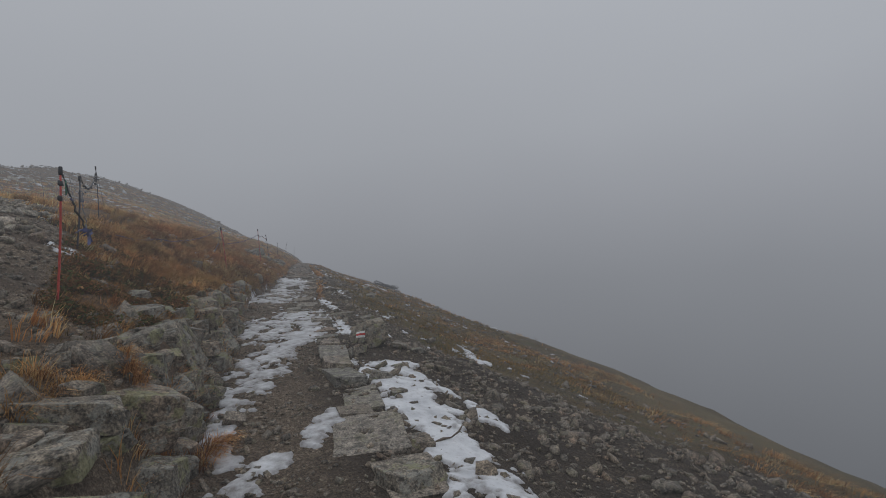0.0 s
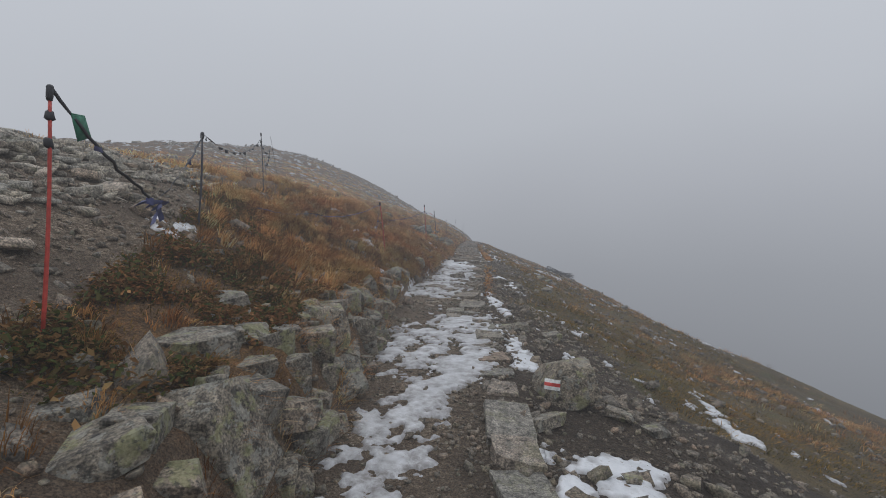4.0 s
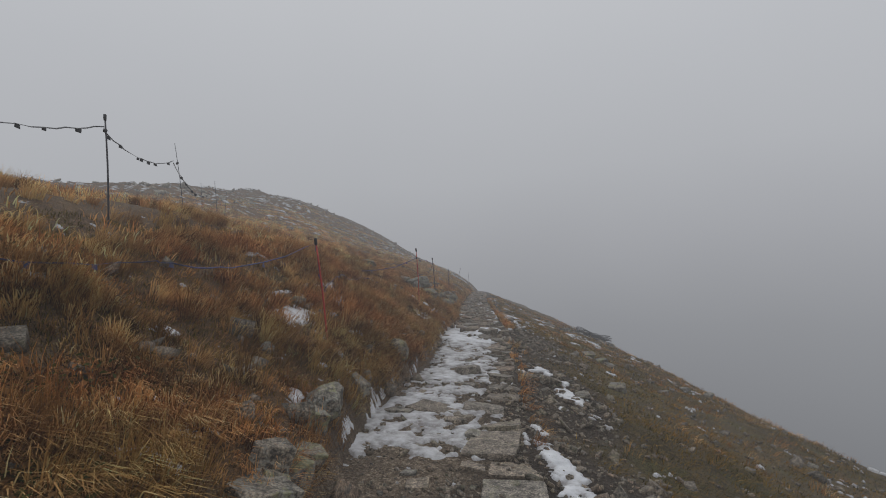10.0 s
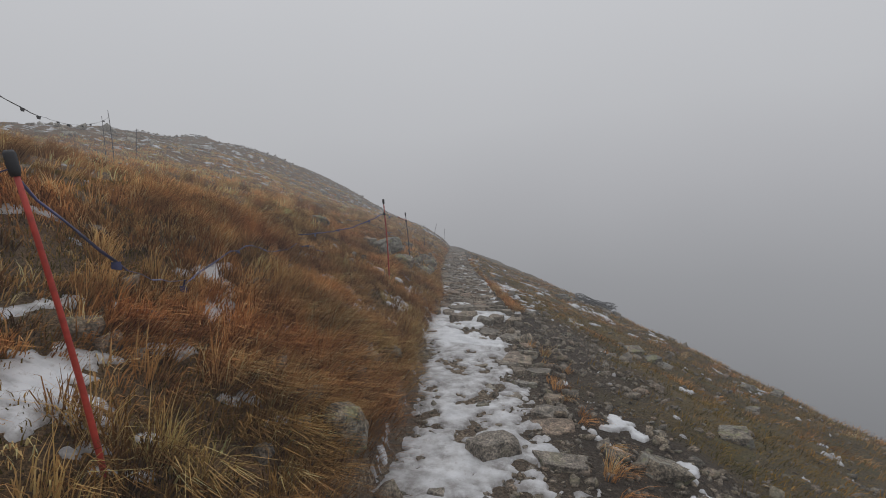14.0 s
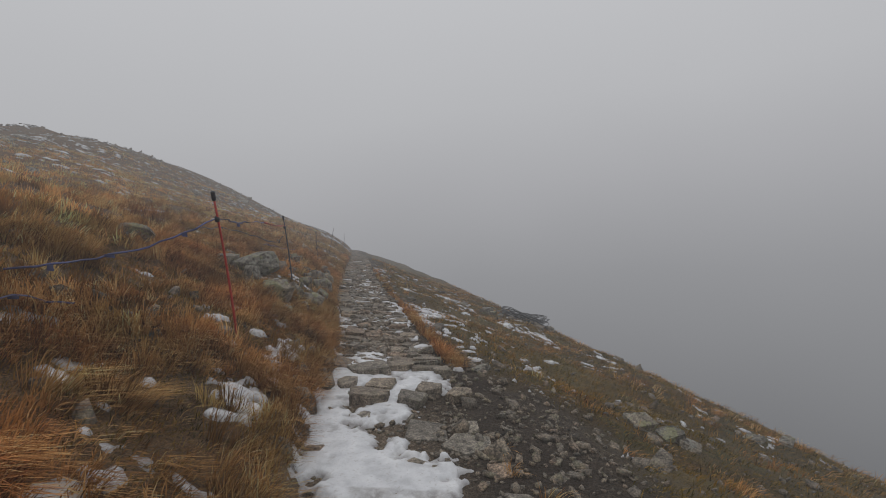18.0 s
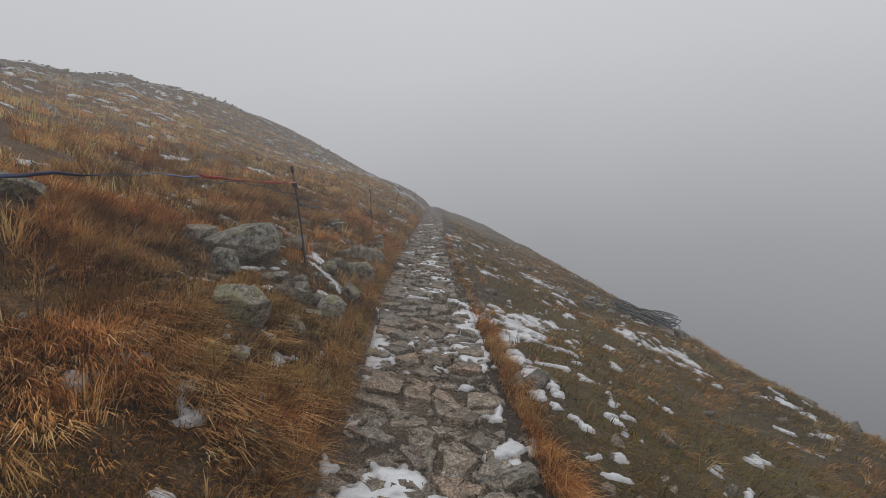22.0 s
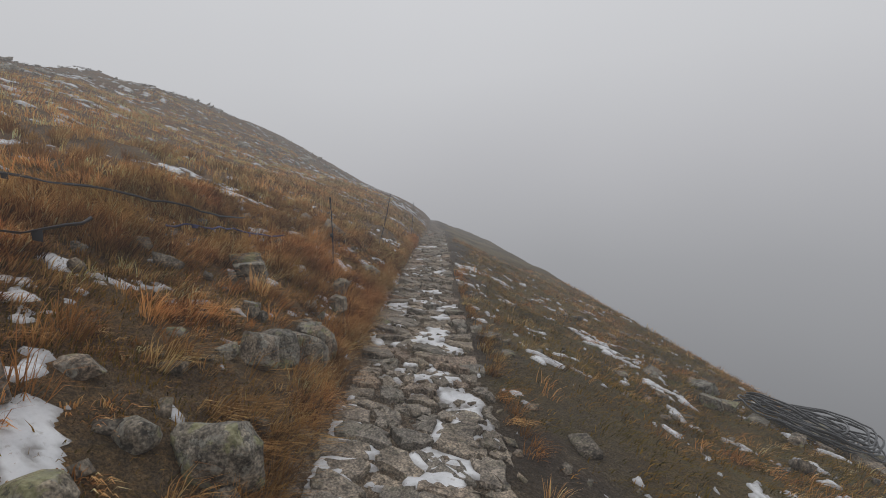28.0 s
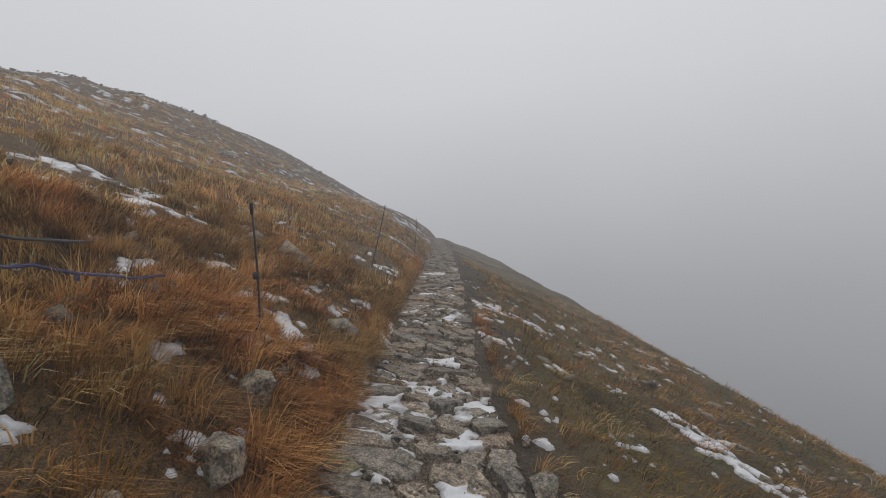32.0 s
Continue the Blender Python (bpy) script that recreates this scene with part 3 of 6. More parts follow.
WALL_C = [(-3.57, 6.65, 0.78, 0.23, 0.17), (-3.67, 6.95, 0.77, 0.19, 0.11), (-3.86, 7.98, 0.72, 0.46, 0.3), (-3.69, 7.38, 0.77, 0.37, 0.09), (-3.6, 7.48, 0.6, 0.18, 0.09), (-3.66, 7.72, 0.56, 0.13, 0.13), (-4.01, 7.14, 0.89, 0.18, 0.16), (-3.18, 6.64, 0.39, 0.13, 0.2), (-3.31, 7.14, 0.28, 0.26, 0.3), (-3.99, 6.16, 0.95, 0.45, 0.15), (-3.62, 6.48, 0.81, 0.14, 0.08), (-3.8, 6.21, 0.87, 0.15, 0.11), (-4.31, 9.32, 0.66, 0.29, 0.52), (-4.97, 11.35, 0.59, 0.4, 0.37), (-4.65, 10.55, 0.55, 0.27, 0.33), (-4.4, 9.68, 0.6, 0.19, 0.29), (-3.93, 6.56, 0.86, 0.2, 0.06), (-3.67, 5.93, 0.88, 0.13, 0.06), (-3.3, 5.55, 0.81, 0.13, 0.03)]
# Kerb stones along the open edge: x, y, width, length.
EDGE_A = [(-0.62, 4.1, 0.58, 0.7), (-0.22, 3.34, 0.43, 0.49), (-0.87, 5.1, 0.37, 0.62), (-1.22, 5.82, 0.36, 0.62), (-1.42, 6.34, 0.34, 0.34), (-1.58, 6.84, 0.38, 0.6), (-1.8, 7.6, 0.32, 0.24), (-1.99, 8.1, 0.37, 0.24), (-2.16, 8.6, 0.36, 0.32), (-2.38, 9.1, 0.4, 0.26), (-2.46, 9.57, 0.38, 0.42), (-2.68, 10.05, 0.4, 0.34), (-2.79, 10.48, 0.36, 0.36), (-3.08, 11.06, 0.46, 0.3), (-3.3, 11.6, 0.46, 0.42), (-3.7, 12.5, 0.46, 0.5), (-4.5, 13.28, 0.78, 0.3), (-4.08, 13.52, 0.45, 0.34), (-4.93, 13.01, 0.36, 0.2), (-4.11, 14.51, 0.49, 0.24), (-4.26, 15.14, 0.39, 0.22), (-4.38, 15.76, 0.39, 0.28)]
# Blocks that lie loose in the path.
BLOCKS_A = [(-1.9, 4.33, 0.2, 0.2), (-6.37, 20.48, 0.46, 0.20), (-6.02, 20.60, 0.31, 0.27), (-5.75, 20.91, 0.34, 0.26), (-6.12, 19.94, 0.28, 0.23), (-5.49, 20.48, 0.22, 0.26), (-6.47, 19.94, 0.23, 0.11), (-5.59, 19.85, 0.27, 0.21), (-5.27, 19.74, 0.27, 0.27), (-6.15, 19.59, 0.40, 0.09), (-5.74, 19.58, 0.26, 0.15), (-6.03, 19.68, 0.12, 0.07), (-7.06, 22.33, 0.33, 0.20), (-4.77, 15.13, 0.39, 0.16)]


def ball(level):
    bm = bmesh.new()
    bmesh.ops.create_icosphere(bm, subdivisions=level, radius=1.0)
    v = np.array([x.co[:] for x in bm.verts])
    f = [[x.index for x in p.verts] for p in bm.faces]
    bm.free()
    return v / np.linalg.norm(v, axis=1)[:, None], f


BALLS = {k: ball(k) for k in (1, 2, 3, 4)}


def stone_shape(rng, level, flat_top=False, grit=0.08):
    """A broken stone inside the box -1..1: a lump cut by planes, with softened arrises and a pitted skin."""
    d, faces = BALLS[level]
    box = np.array([[1, 0, 0], [-1, 0, 0], [0, 1, 0], [0, -1, 0], [0, 0, 1], [0, 0, -1]]) + rng.normal(0, 0.2, (6, 3)) * (1, 1, 0.35 if flat_top else 1.4)
    chips = rng.normal(size=(rng.integers(4, 8), 3))
    n = np.concatenate([box, chips])
    n /= np.linalg.norm(n, axis=1)[:, None]
    k = np.concatenate([rng.uniform(0.6, 0.85, 6), rng.uniform(0.72, 1.0, len(chips))])
    s = np.maximum(d @ n.T, 0) / k[None]
    r = (np.sum(s ** 36, axis=1) + 1e-9) ** (-1 / 36)
    v = d * np.minimum(r, 1.5)[:, None]
    if level > 1:
        o = rng.uniform(0, 50)
        for size, amp in ((1.9, grit), (5.0, grit * 0.6), (11.0, grit * 0.35)):
            g = np.array([noise.noise(Vector(p * size) + Vector((o, o, 0))) for p in v])
            v = v * (1 + amp * g)[:, None]
    low, high = v.min(0), v.max(0)
    return (v - (low + high) / 2) / ((high - low) / 2), faces


def broken_stone(rng, flat_top=False, fine=2, grit=0.035, worn=True, rounded=False):
    """A stone split along planes, inside the box -1..1: flat faces, chipped arrises and a slightly uneven skin."""
    bm = bmesh.new()
    if flat_top == "squared":
        corners = [(sx * rng.uniform(0.86, 1.0), sy * rng.uniform(0.88, 1.0), z + rng.normal(0, 0.1)) for sx in (-1, 1) for sy in (-1, 1) for z in (-0.9, 0.9)]
    elif flat_top:
        n = int(rng.integers(4, 7))
        a = (np.arange(n) + 0.5 + rng.uniform(-0.2, 0.2, n)) * 6.283 / n
        r = rng.uniform(0.85, 1.15, n)
        corners = [(r[k] * s * math.cos(a[k]), r[k] * s * math.sin(a[k]), z + rng.normal(0, 0.12)) for k in range(n) for s, z in ((rng.uniform(0.88, 1.0), 0.9), (1.0, -0.9), (1.04, rng.uniform(0.0, 0.5)))]
    elif rounded:
        p = rng.normal(size=(26, 3))
        p /= np.linalg.norm(p, axis=1)[:, None]
        corners = np.sign(p) * np.abs(p) ** 0.75 @ (np.eye(3) + rng.normal(0, 0.12, (3, 3)))
    else:
        block = np.array(list(itertools.product((-1, 1), repeat=3))) * rng.uniform(0.62, 1.0, (8, 3))
        p = rng.normal(size=(5, 3))
        p /= np.abs(p).max(axis=1)[:, None]
        corners = np.concatenate([block, p * 0.98]) @ (np.eye(3) + rng.normal(0, 0.14, (3, 3)))
    hull = bmesh.ops.convex_hull(bm, input=[bm.verts.new(c) for c in corners])
    bmesh.ops.delete(bm, geom=[v for v in hull["geom_interior"] if isinstance(v, bmesh.types.BMVert)], context="VERTS")
    bmesh.ops.dissolve_limit(bm, angle_limit=0.3, verts=bm.verts[:], edges=bm.edges[:])
    for k in range(int(rng.integers(1, 4)) if fine else 0):
        n = Vector(rng.normal(size=3) * ((1, 1, 0.45) if flat_top else (1, 1, 1))).normalized()
        reach = max(v.co.dot(n) for v in bm.verts)
        geom = bm.verts[:] + bm.edges[:] + bm.faces[:]
        bmesh.ops.bisect_plane(bm, geom=geom, plane_co=n * reach * rng.uniform(0.62, 0.88), plane_no=n, clear_outer=True)
        rim = [e for e in bm.edges if e.is_boundary]
        if rim:
            bmesh.ops.contextual_create(bm, geom=rim)
    bmesh.ops.remove_doubles(bm, verts=bm.verts[:], dist=0.03)
    bmesh.ops.dissolve_degenerate(bm, dist=0.01, edges=bm.edges[:])
    if worn:
        bmesh.ops.bevel(bm, geom=bm.edges[:], offset=0.035, segments=1, affect="EDGES", clamp_overlap=True)
    bmesh.ops.triangulate(bm, faces=bm.faces[:])
    for limit in (0.5, 0.3)[:fine]:
        bmesh.ops.subdivide_edges(bm, edges=[e for e in bm.edges if e.calc_length() > limit], cuts=1)
        bmesh.ops.triangulate(bm, faces=bm.faces[:])
    bm.normal_update()
    o = Vector((rng.uniform(0, 60), 0, 0))
    if fine:
        for v, n in [(v, v.normal.copy()) for v in bm.verts]:
            v.co += n * grit * (1.3 * noise.noise(v.co * 1.8 + o) + 1.1 * noise.noise(v.co * 5.0 + o))
    bm.verts.index_update()
    v = np.array([x.co[:] for x in bm.verts])
    f = [[x.index for x in p.verts] for p in bm.faces]
    bm.free()
    low, high = v.min(0), v.max(0)
    return (v - (low + high) / 2) / ((high - low) / 2), f


def stone_mesh(name, rng, size, mat, flat_top=False, rounded=False):
    v, f = broken_stone(rng, flat_top, 2, rounded=rounded)
    me = mesh_of(name, v * (np.array(size) / 2), f, mat)
    me.set_sharp_from_angle(angle=0.5)
    return me


def lay(ob, x, y, size_z, sunk, rng, yaw=None, tilt=9):
    """Rests a stone on the ground, sunk into it by a share of its height."""
    z = float(ground_z(x, y)) + size_z * (0.5 - sunk)
    ob.matrix_basis = pose(x, y, z, rng.uniform(-tilt, tilt), rng.uniform(-tilt, tilt), rng.uniform(0, 360) if yaw is None else yaw)


def heading(y):
    return math.degrees(math.atan2(float(path_x(y + 0.5) - path_x(y - 0.5)), 1.0)) * -1


PLACED = []


def build_rocks():
    rng = np.random.default_rng(4)
    for x, y, w, h in ROCKS_A + ROCKS_B + ROCKS_C + ROCKS_D + ROCKS_E + ROCKS_F + ROCKS_G:
        w, h = (w * 1.06, h * 1.0) if x < path_x(y) else (w, h)
        hh = min(max(h * 1.18, w * 0.5), w * 1.25)
        deep = w * rng.uniform(0.65, 0.9)
        if x > float(path_x(y)) - 0.8 and not (abs(x + 1.3) < 0.3 and abs(y - 7.6) < 0.3):
            hh, deep = min(0.45 * w, 0.24), w * rng.uniform(0.8, 1.1)
        size = (w * 1.08, deep, hh)
        uphill = x < path_x(y)
        ob = new("boulder" if w > 0.55 else "rock", stone_mesh("rock", rng, size, WALL_STONE, False, uphill and rng.random() < (0.9 if w > 0.4 else 0.65)))
        lay(ob, x, y, hh, 0.27, rng, rng.uniform(-30, 30) + heading(y), 14)
        PLACED.append((x, y, ob))
        tagged(ob, "grey granite boulder with green lichen half sunk in the turf" if w > 0.55 else ("angular grey rock with pale lichen on the grassy bank" if uphill else "loose grey rock on the gravel slope"), "rock", "rocks beside the path")


def wall_stones():
    """The dry stone wall that holds the bank along the first stretch of the path: known stones first, then packing behind and between."""
    rng = np.random.default_rng(8)
    wall = tagged(new("retaining_wall"), "dry stone retaining wall of lichened granite along the bank", "stone wall", kind="structure")
    known = WALL_A + WALL_B + WALL_C
    for x, y, z, w, h in known:
        steep = float(ground_z(x - 0.12, y) - ground_z(x + 0.12, y)) / 0.24
        deep = min(max(0.75 * w, 0.24), 0.5) * rng.uniform(0.9, 1.15)
        tall = min(max(h, 0.42 * w), 1.5 * w) if steep > 0.8 else min(max(0.8 * h, 0.36 * w), 0.6 * w)
        me = stone_mesh("stone", rng, (w * 1.1, deep, tall * 1.08), WALL_STONE, steep < 0.8 and rng.random() < 0.5)
        ob = part("stone", me, wall)
        drop = 0.0 if steep > 0.8 else -0.05 * tall
        ob.matrix_basis = pose(x - 0.22 * deep, y + 0.12 * deep, z + drop, rng.uniform(-8, 8), rng.uniform(-14, 14), 22 + heading(y) + rng.uniform(-18, 18))
    for off, size, last in ((0.1, 0.26, 11.5), (0.2, 0.3, 11.0), (0.34, 0.28, 9.4), (0.55, 0.2, 8.0)):
        y = 1.2
        while y < last:
            w = size * rng.uniform(0.6, 1.4)
            y += w * rng.uniform(0.7, 1.1)
            x = float(path_x(y)) - (float(path_half(y)) + off + rng.uniform(-0.03, 0.05)) / 0.955
            z = float(ground_z(x, y))
            if any(math.hypot(x - a, y - b) < 0.4 * c + 0.3 * w and abs(z - e) < 0.4 * f + 0.3 * w for a, b, e, c, f in known) or (y > 9 and rng.random() < 0.5):
                continue
            h = w * rng.uniform(0.55, 1.0)
            ob = part("stone", stone_mesh("stone", rng, (w * 1.15, w * rng.uniform(0.8, 1.1), h), WALL_STONE), wall)
            lay(ob, x, y, h, 0.42, rng, None, 20)


def slab_stones():
    """Kerb stones butted end to end along the open edge of the path, and flat stones laid across it further on."""
    rng = np.random.default_rng(12)
    edging = tagged(new("stone_edging"), "row of flat granite edging stones along the gravel path", "kerb stones", kind="structure")
    rows = [(x, y, w, d) for x, y, w, d in EDGE_A] + [(x, y, w, min(max(w * 0.8, 0.2), 0.5)) for x, y, w, h in SLABS_B + SLABS_C if y > 16]
    known = list(rows)
    y = 4.5
    while y < 18.6:
        d = rng.uniform(0.2, 0.42)
        x = float(path_x(y + d / 2)) + (float(path_half(y)) - 0.1 + rng.uniform(-0.05, 0.05)) / 0.955
        if not any(abs(x - a) < 0.4 and abs(y + d / 2 - b) < 0.5 * (d + e) - 0.03 for a, b, c, e in known):
            rows.append((x, y + d / 2, rng.uniform(0.28, 0.42), d))
        y += d * 0.92
    for k in range(40):
        y = rng.uniform(10.5, 18.4)
        x = float(path_x(y)) + rng.uniform(-0.4, 0.55)
        if not any(math.hypot(x - a, y - b) < 0.3 * c + 0.15 for a, b, c, e in rows):
            w = rng.uniform(0.12, 0.34)
            rows.append((x, y, w, w * rng.uniform(0.6, 0.9)))
    for x, y, w, h in BLOCKS_A:
        tall = min(max(0.58 * w, 0.17), 0.2)
        ob = part("edging_stone", stone_mesh("edging_stone", rng, (w * 1.1, w * rng.uniform(0.75, 0.95), tall), PAVING_STONE, rng.random() < 0.5), edging)
        lay(ob, x, y, tall, 0.34, rng, heading(y) + rng.uniform(-25, 25), 8)
    for x, y, w, d in rows:
        if any(math.hypot(x - o[0], y - o[1]) < 0.45 * o[2] + 0.1 for o in BLOCKS_A):
            continue
        h = rng.uniform(0.15, 0.22)
        ob = part("edging_stone", stone_mesh("edging_stone", rng, (w * 1.1, d * (1.22 if y < 12.6 else 1.2), h), PAVING_STONE if rng.random() < 0.5 else GREY_PAVING, "squared" if y < 12.6 else True), edging)
        z = float(path_z(y)) + min(0.0, float(ground_z(x, y)) - float(path_z(y))) + (rng.uniform(-0.05, -0.02) if y < 8 else rng.uniform(-0.075, -0.045))
        ob.matrix_basis = pose(x, y, z, rng.uniform(-5, 5), rng.uniform(-6, 6), heading(y) + rng.uniform(-10, 10))


# ---- paving ----
def clip_cell(poly, mid, normal):
    """The part of a polygon on the near side of a line."""
    out = []
    for k in range(len(poly)):
        a, b = poly[k - 1], poly[k]
        da, db = (a - mid) @ normal, (b - mid) @ normal
        if (da <= 0) != (db <= 0):
            out.append(a + (b - a) * (da / (da - db)))
        if db <= 0:
            out.append(b)
    return out


def paving_cells(rng, y0, y1):
    """Irregular flagstones, wider across the path than along it: pairs of a centre and an outline, in path measures."""
    seeds, y = [], y0
    while y < y1:
        step = rng.uniform(0.15, 0.26)
        half = float(path_half(y)) - 0.02
        u = -half + rng.uniform(0.0, 0.14)
        while u < half - 0.05:
            wide = rng.choice((0.15, 0.22, 0.31, 0.43)) * rng.uniform(0.85, 1.15)
            seeds.append((u + wide / 2 + rng.normal(0, 0.02), y + rng.uniform(-0.1, 0.1)))
            u += wide
        y += step
    pts = np.array(seeds) * (1, 1.35)
    cells = []
    for i, p in enumerate(pts):
        half = float(path_half(p[1] / 1.35))
        poly = [p + np.array(c) for c in ((-0.5, -0.5), (0.5, -0.5), (0.5, 0.5), (-0.5, 0.5))]
        near = np.where(np.sum((pts - p) ** 2, axis=1) < 1.0)[0]
        for j in near:
            if j != i:
                q = pts[j]
                poly = clip_cell(poly, (p + q) / 2, (q - p) / np.linalg.norm(q - p))
        edge = half + rng.uniform(-0.04, 0.07)
        poly = clip_cell(poly, np.array((edge, 0.0)), np.array((1.0, 0.0)))
        poly = clip_cell(poly, np.array((-edge, 0.0)), np.array((-1.0, 0.0)))
        if len(poly) >= 3:
            cells.append([np.array((v[0], v[1] / 1.35)) for v in poly])
    return cells


def flagstone(poly, rng):
    """Vertices and faces of one flagstone: a ragged outline, a worn rim and a slightly domed, tilted top."""
    c = sum(poly) / len(poly)
    ring = []
    for k in range(len(poly)):
        a, b = poly[k - 1], poly[k]
        cuts = (0.07, 0.36, 0.66, 0.93) if np.linalg.norm(b - a) > 0.13 else (0.12, 0.88)
        for s in cuts:
            ring.append(a + (b - a) * s)
    n = len(ring)
    sizes = [max(np.linalg.norm(v - c), 1e-3) for v in ring]
    gap = rng.uniform(0.01, 0.035)
    ring = [c + (v - c) * (1 - gap / s) + rng.normal(0, 0.012, 2) for v, s in zip(ring, sizes)]
    tilt, lift = rng.normal(0, 0.1, 2), rng.uniform(-0.03, 0.035)
    verts = []
    for share, z in ((1.0, -0.12), (1.0, 0.012), (0.955, 0.026), (0.6, 0.028)):
        for v in ring:
            q = c + (v - c) * share
            verts.append((q[0] - c[0], q[1] - c[1], z + (lift + tilt @ (q - c) if z > 0 else 0) + (rng.normal(0, 0.0065) if z > 0.02 else 0)))
    verts.append((0, 0, 0.029 + lift))
    faces = []
    for r in range(3):
        for k in range(n):
            a, b = r * n + k, r * n + (k + 1) % n
            faces.append((a, b, b + n, a + n))
    faces += [(3 * n + k, 3 * n + (k + 1) % n, 4 * n) for k in range(n)]
    return c, np.array(verts), faces


def build_paving():
    rng = np.random.default_rng(21)
    pavement = tagged(new("pavement"), "path of irregular worn granite flagstones", "paving", kind="structure")
    verts, faces, made = [], [], 0
    for poly in paving_cells(rng, 20.8, 54):
        if rng.random() < 0.05:
            continue
        c, v, f = flagstone(poly, rng)
        y = c[1]
        x0 = float(path_x(y)) + c[0] / 0.955
        z0 = float(ground_z(x0, y)) - 0.002
        m = Matrix.Translation((x0, y, z0))
        shear = float(path_x(y + 0.5) - path_x(y - 0.5))
        v[:, 0] = v[:, 0] / 0.955 + v[:, 1] * shear
        if made < 300:
            me = mesh_of("paving_stone", v, f, PAVING_STONE)
            me.set_sharp_from_angle(angle=0.5)
            ob = part("paving_stone", me, pavement)
            ob.matrix_basis = m
            made += 1
        else:
            base = len(verts)
            verts += [(a[0] + x0, a[1] + y, a[2] + z0) for a in v]
            faces += [tuple(i + base for i in g) for g in f]
    far = part("far_paving", mesh_of("far_paving", verts, faces, FAR_PAVING), pavement)
    far["kind"] = "stuff"


build_rocks()
wall_stones()
slab_stones()
FAR_PAVING = make_stone("distant_paving_granite", (0.2, 0.178, 0.153), (0.09, 0.08, 0.068), 0.12, 0.65, "place")
build_paving()


# ---- painted trail marks ----
def trail_mark(x, y, eye, aim, width, height):
    """White, red and white bars brushed on the face of the stone next to x, y, as seen on the way from eye to aim."""
    ob = min(PLACED, key=lambda p: math.hypot(p[0] - x, p[1] - y))[2]
    tree = BVHTree.FromPolygons([ob.matrix_basis @ v.co for v in ob.data.vertices], [tuple(p.vertices) for p in ob.data.polygons])
    eye, aim = Vector(eye), Vector(aim)
    way = (aim - eye).normalized()
    side = way.cross(Vector((0, 0, 1))).normalized()
    up = side.cross(way)
    back = ob.matrix_basis.inverted()
    for k, mat in enumerate((WHITE_MARK, RED_MARK, WHITE_MARK)):
        verts, ok, nu, nv = [], True, 8, 4
        for j in range(nv + 1):
            for i in range(nu + 1):
                p = aim + side * width * (i / nu - 0.5) + up * height * ((k + j / nv) / 3 - 0.5 + 0.004 * math.sin(3.1 * i + k))
                place, normal, _, _ = tree.ray_cast(p - way * 1.5, way)
                ok = ok and place is not None
                if ok:
                    verts.append(back @ (place - way * 0.004))
        if ok:
            faces = [(j * (nu + 1) + i, j * (nu + 1) + i + 1, (j + 1) * (nu + 1) + i + 1, (j + 1) * (nu + 1) + i) for j in range(nv) for i in range(nu)]
            part("trail_mark", mesh_of("trail_mark", verts, faces, mat), ob, "red bar of trail paint" if mat is RED_MARK else "white bar of trail paint")


trail_mark(-1.3, 7.6, (-0.72, 2.2, 1.74), (-1.29, 7.36, 0.29), 0.15, 0.1)
# ---- snow ----
# Each patch: the two ends of its middle line and its half width, in metres.
SNOW_A = [(-1.80, 3.75, -1.58, 3.47, 0.13), (0.07, 3.92, 0.29, 3.23, 0.28), (-1.15, 3.96, -1.36, 3.14, 0.15), (-1.00, 4.57, -1.15, 3.96, 0.15), (-0.26, 4.97, 0.07, 3.92, 0.40), (-2.38, 5.36, -1.90, 3.97, 0.17), (0.30, 5.47, 0.59, 4.73, 0.15), (-2.24, 5.74, -2.06, 4.66, 0.25), (-3.78, 5.83, -3.67, 5.89, 0.04), (-0.16, 5.83, 0.18, 5.64, 0.10), (-4.75, 6.06, -4.80, 6.19, 0.04), (-1.00, 6.49, -0.52, 5.71, 0.32), (-0.65, 6.51, -0.28, 5.31, 0.35), (-5.36, 6.66, -5.72, 7.38, 0.15), (-4.13, 6.75, -4.10, 6.90, 0.06), (-5.52, 6.80, -5.23, 6.73, 0.27), (-2.58, 7.52, -2.46, 6.00, 0.45), (-3.06, 8.15, -2.46, 7.67, 0.42)]
SNOW_B = [(-2.09, 9.29, -1.75, 8.45, 0.13), (-2.13, 9.55, -1.64, 8.51, 0.18), (-3.45, 9.59, -3.35, 8.52, 0.38), (-4.77, 9.89, -4.69, 9.91, 0.05), (0.54, 9.89, 0.74, 9.39, 0.17), (-2.69, 10.13, -2.30, 7.94, 0.32), (-4.98, 10.21, -4.96, 10.38, 0.05), (0.52, 10.26, 0.87, 9.32, 0.15), (-3.09, 10.46, -3.07, 8.41, 0.50), (0.35, 10.51, 0.44, 10.51, 0.11), (-4.44, 10.62, -4.63, 11.07, 0.06), (-3.40, 10.67, -3.37, 9.39, 0.31), (-6.28, 11.13, -6.19, 11.00, 0.05), (-5.22, 11.55, -5.14, 11.41, 0.04), (-3.82, 11.56, -3.70, 10.65, 0.15), (-5.79, 12.02, -5.78, 12.04, 0.02), (-3.07, 12.13, -2.50, 11.18, 0.14), (-5.81, 12.13, -5.80, 12.17, 0.02)]
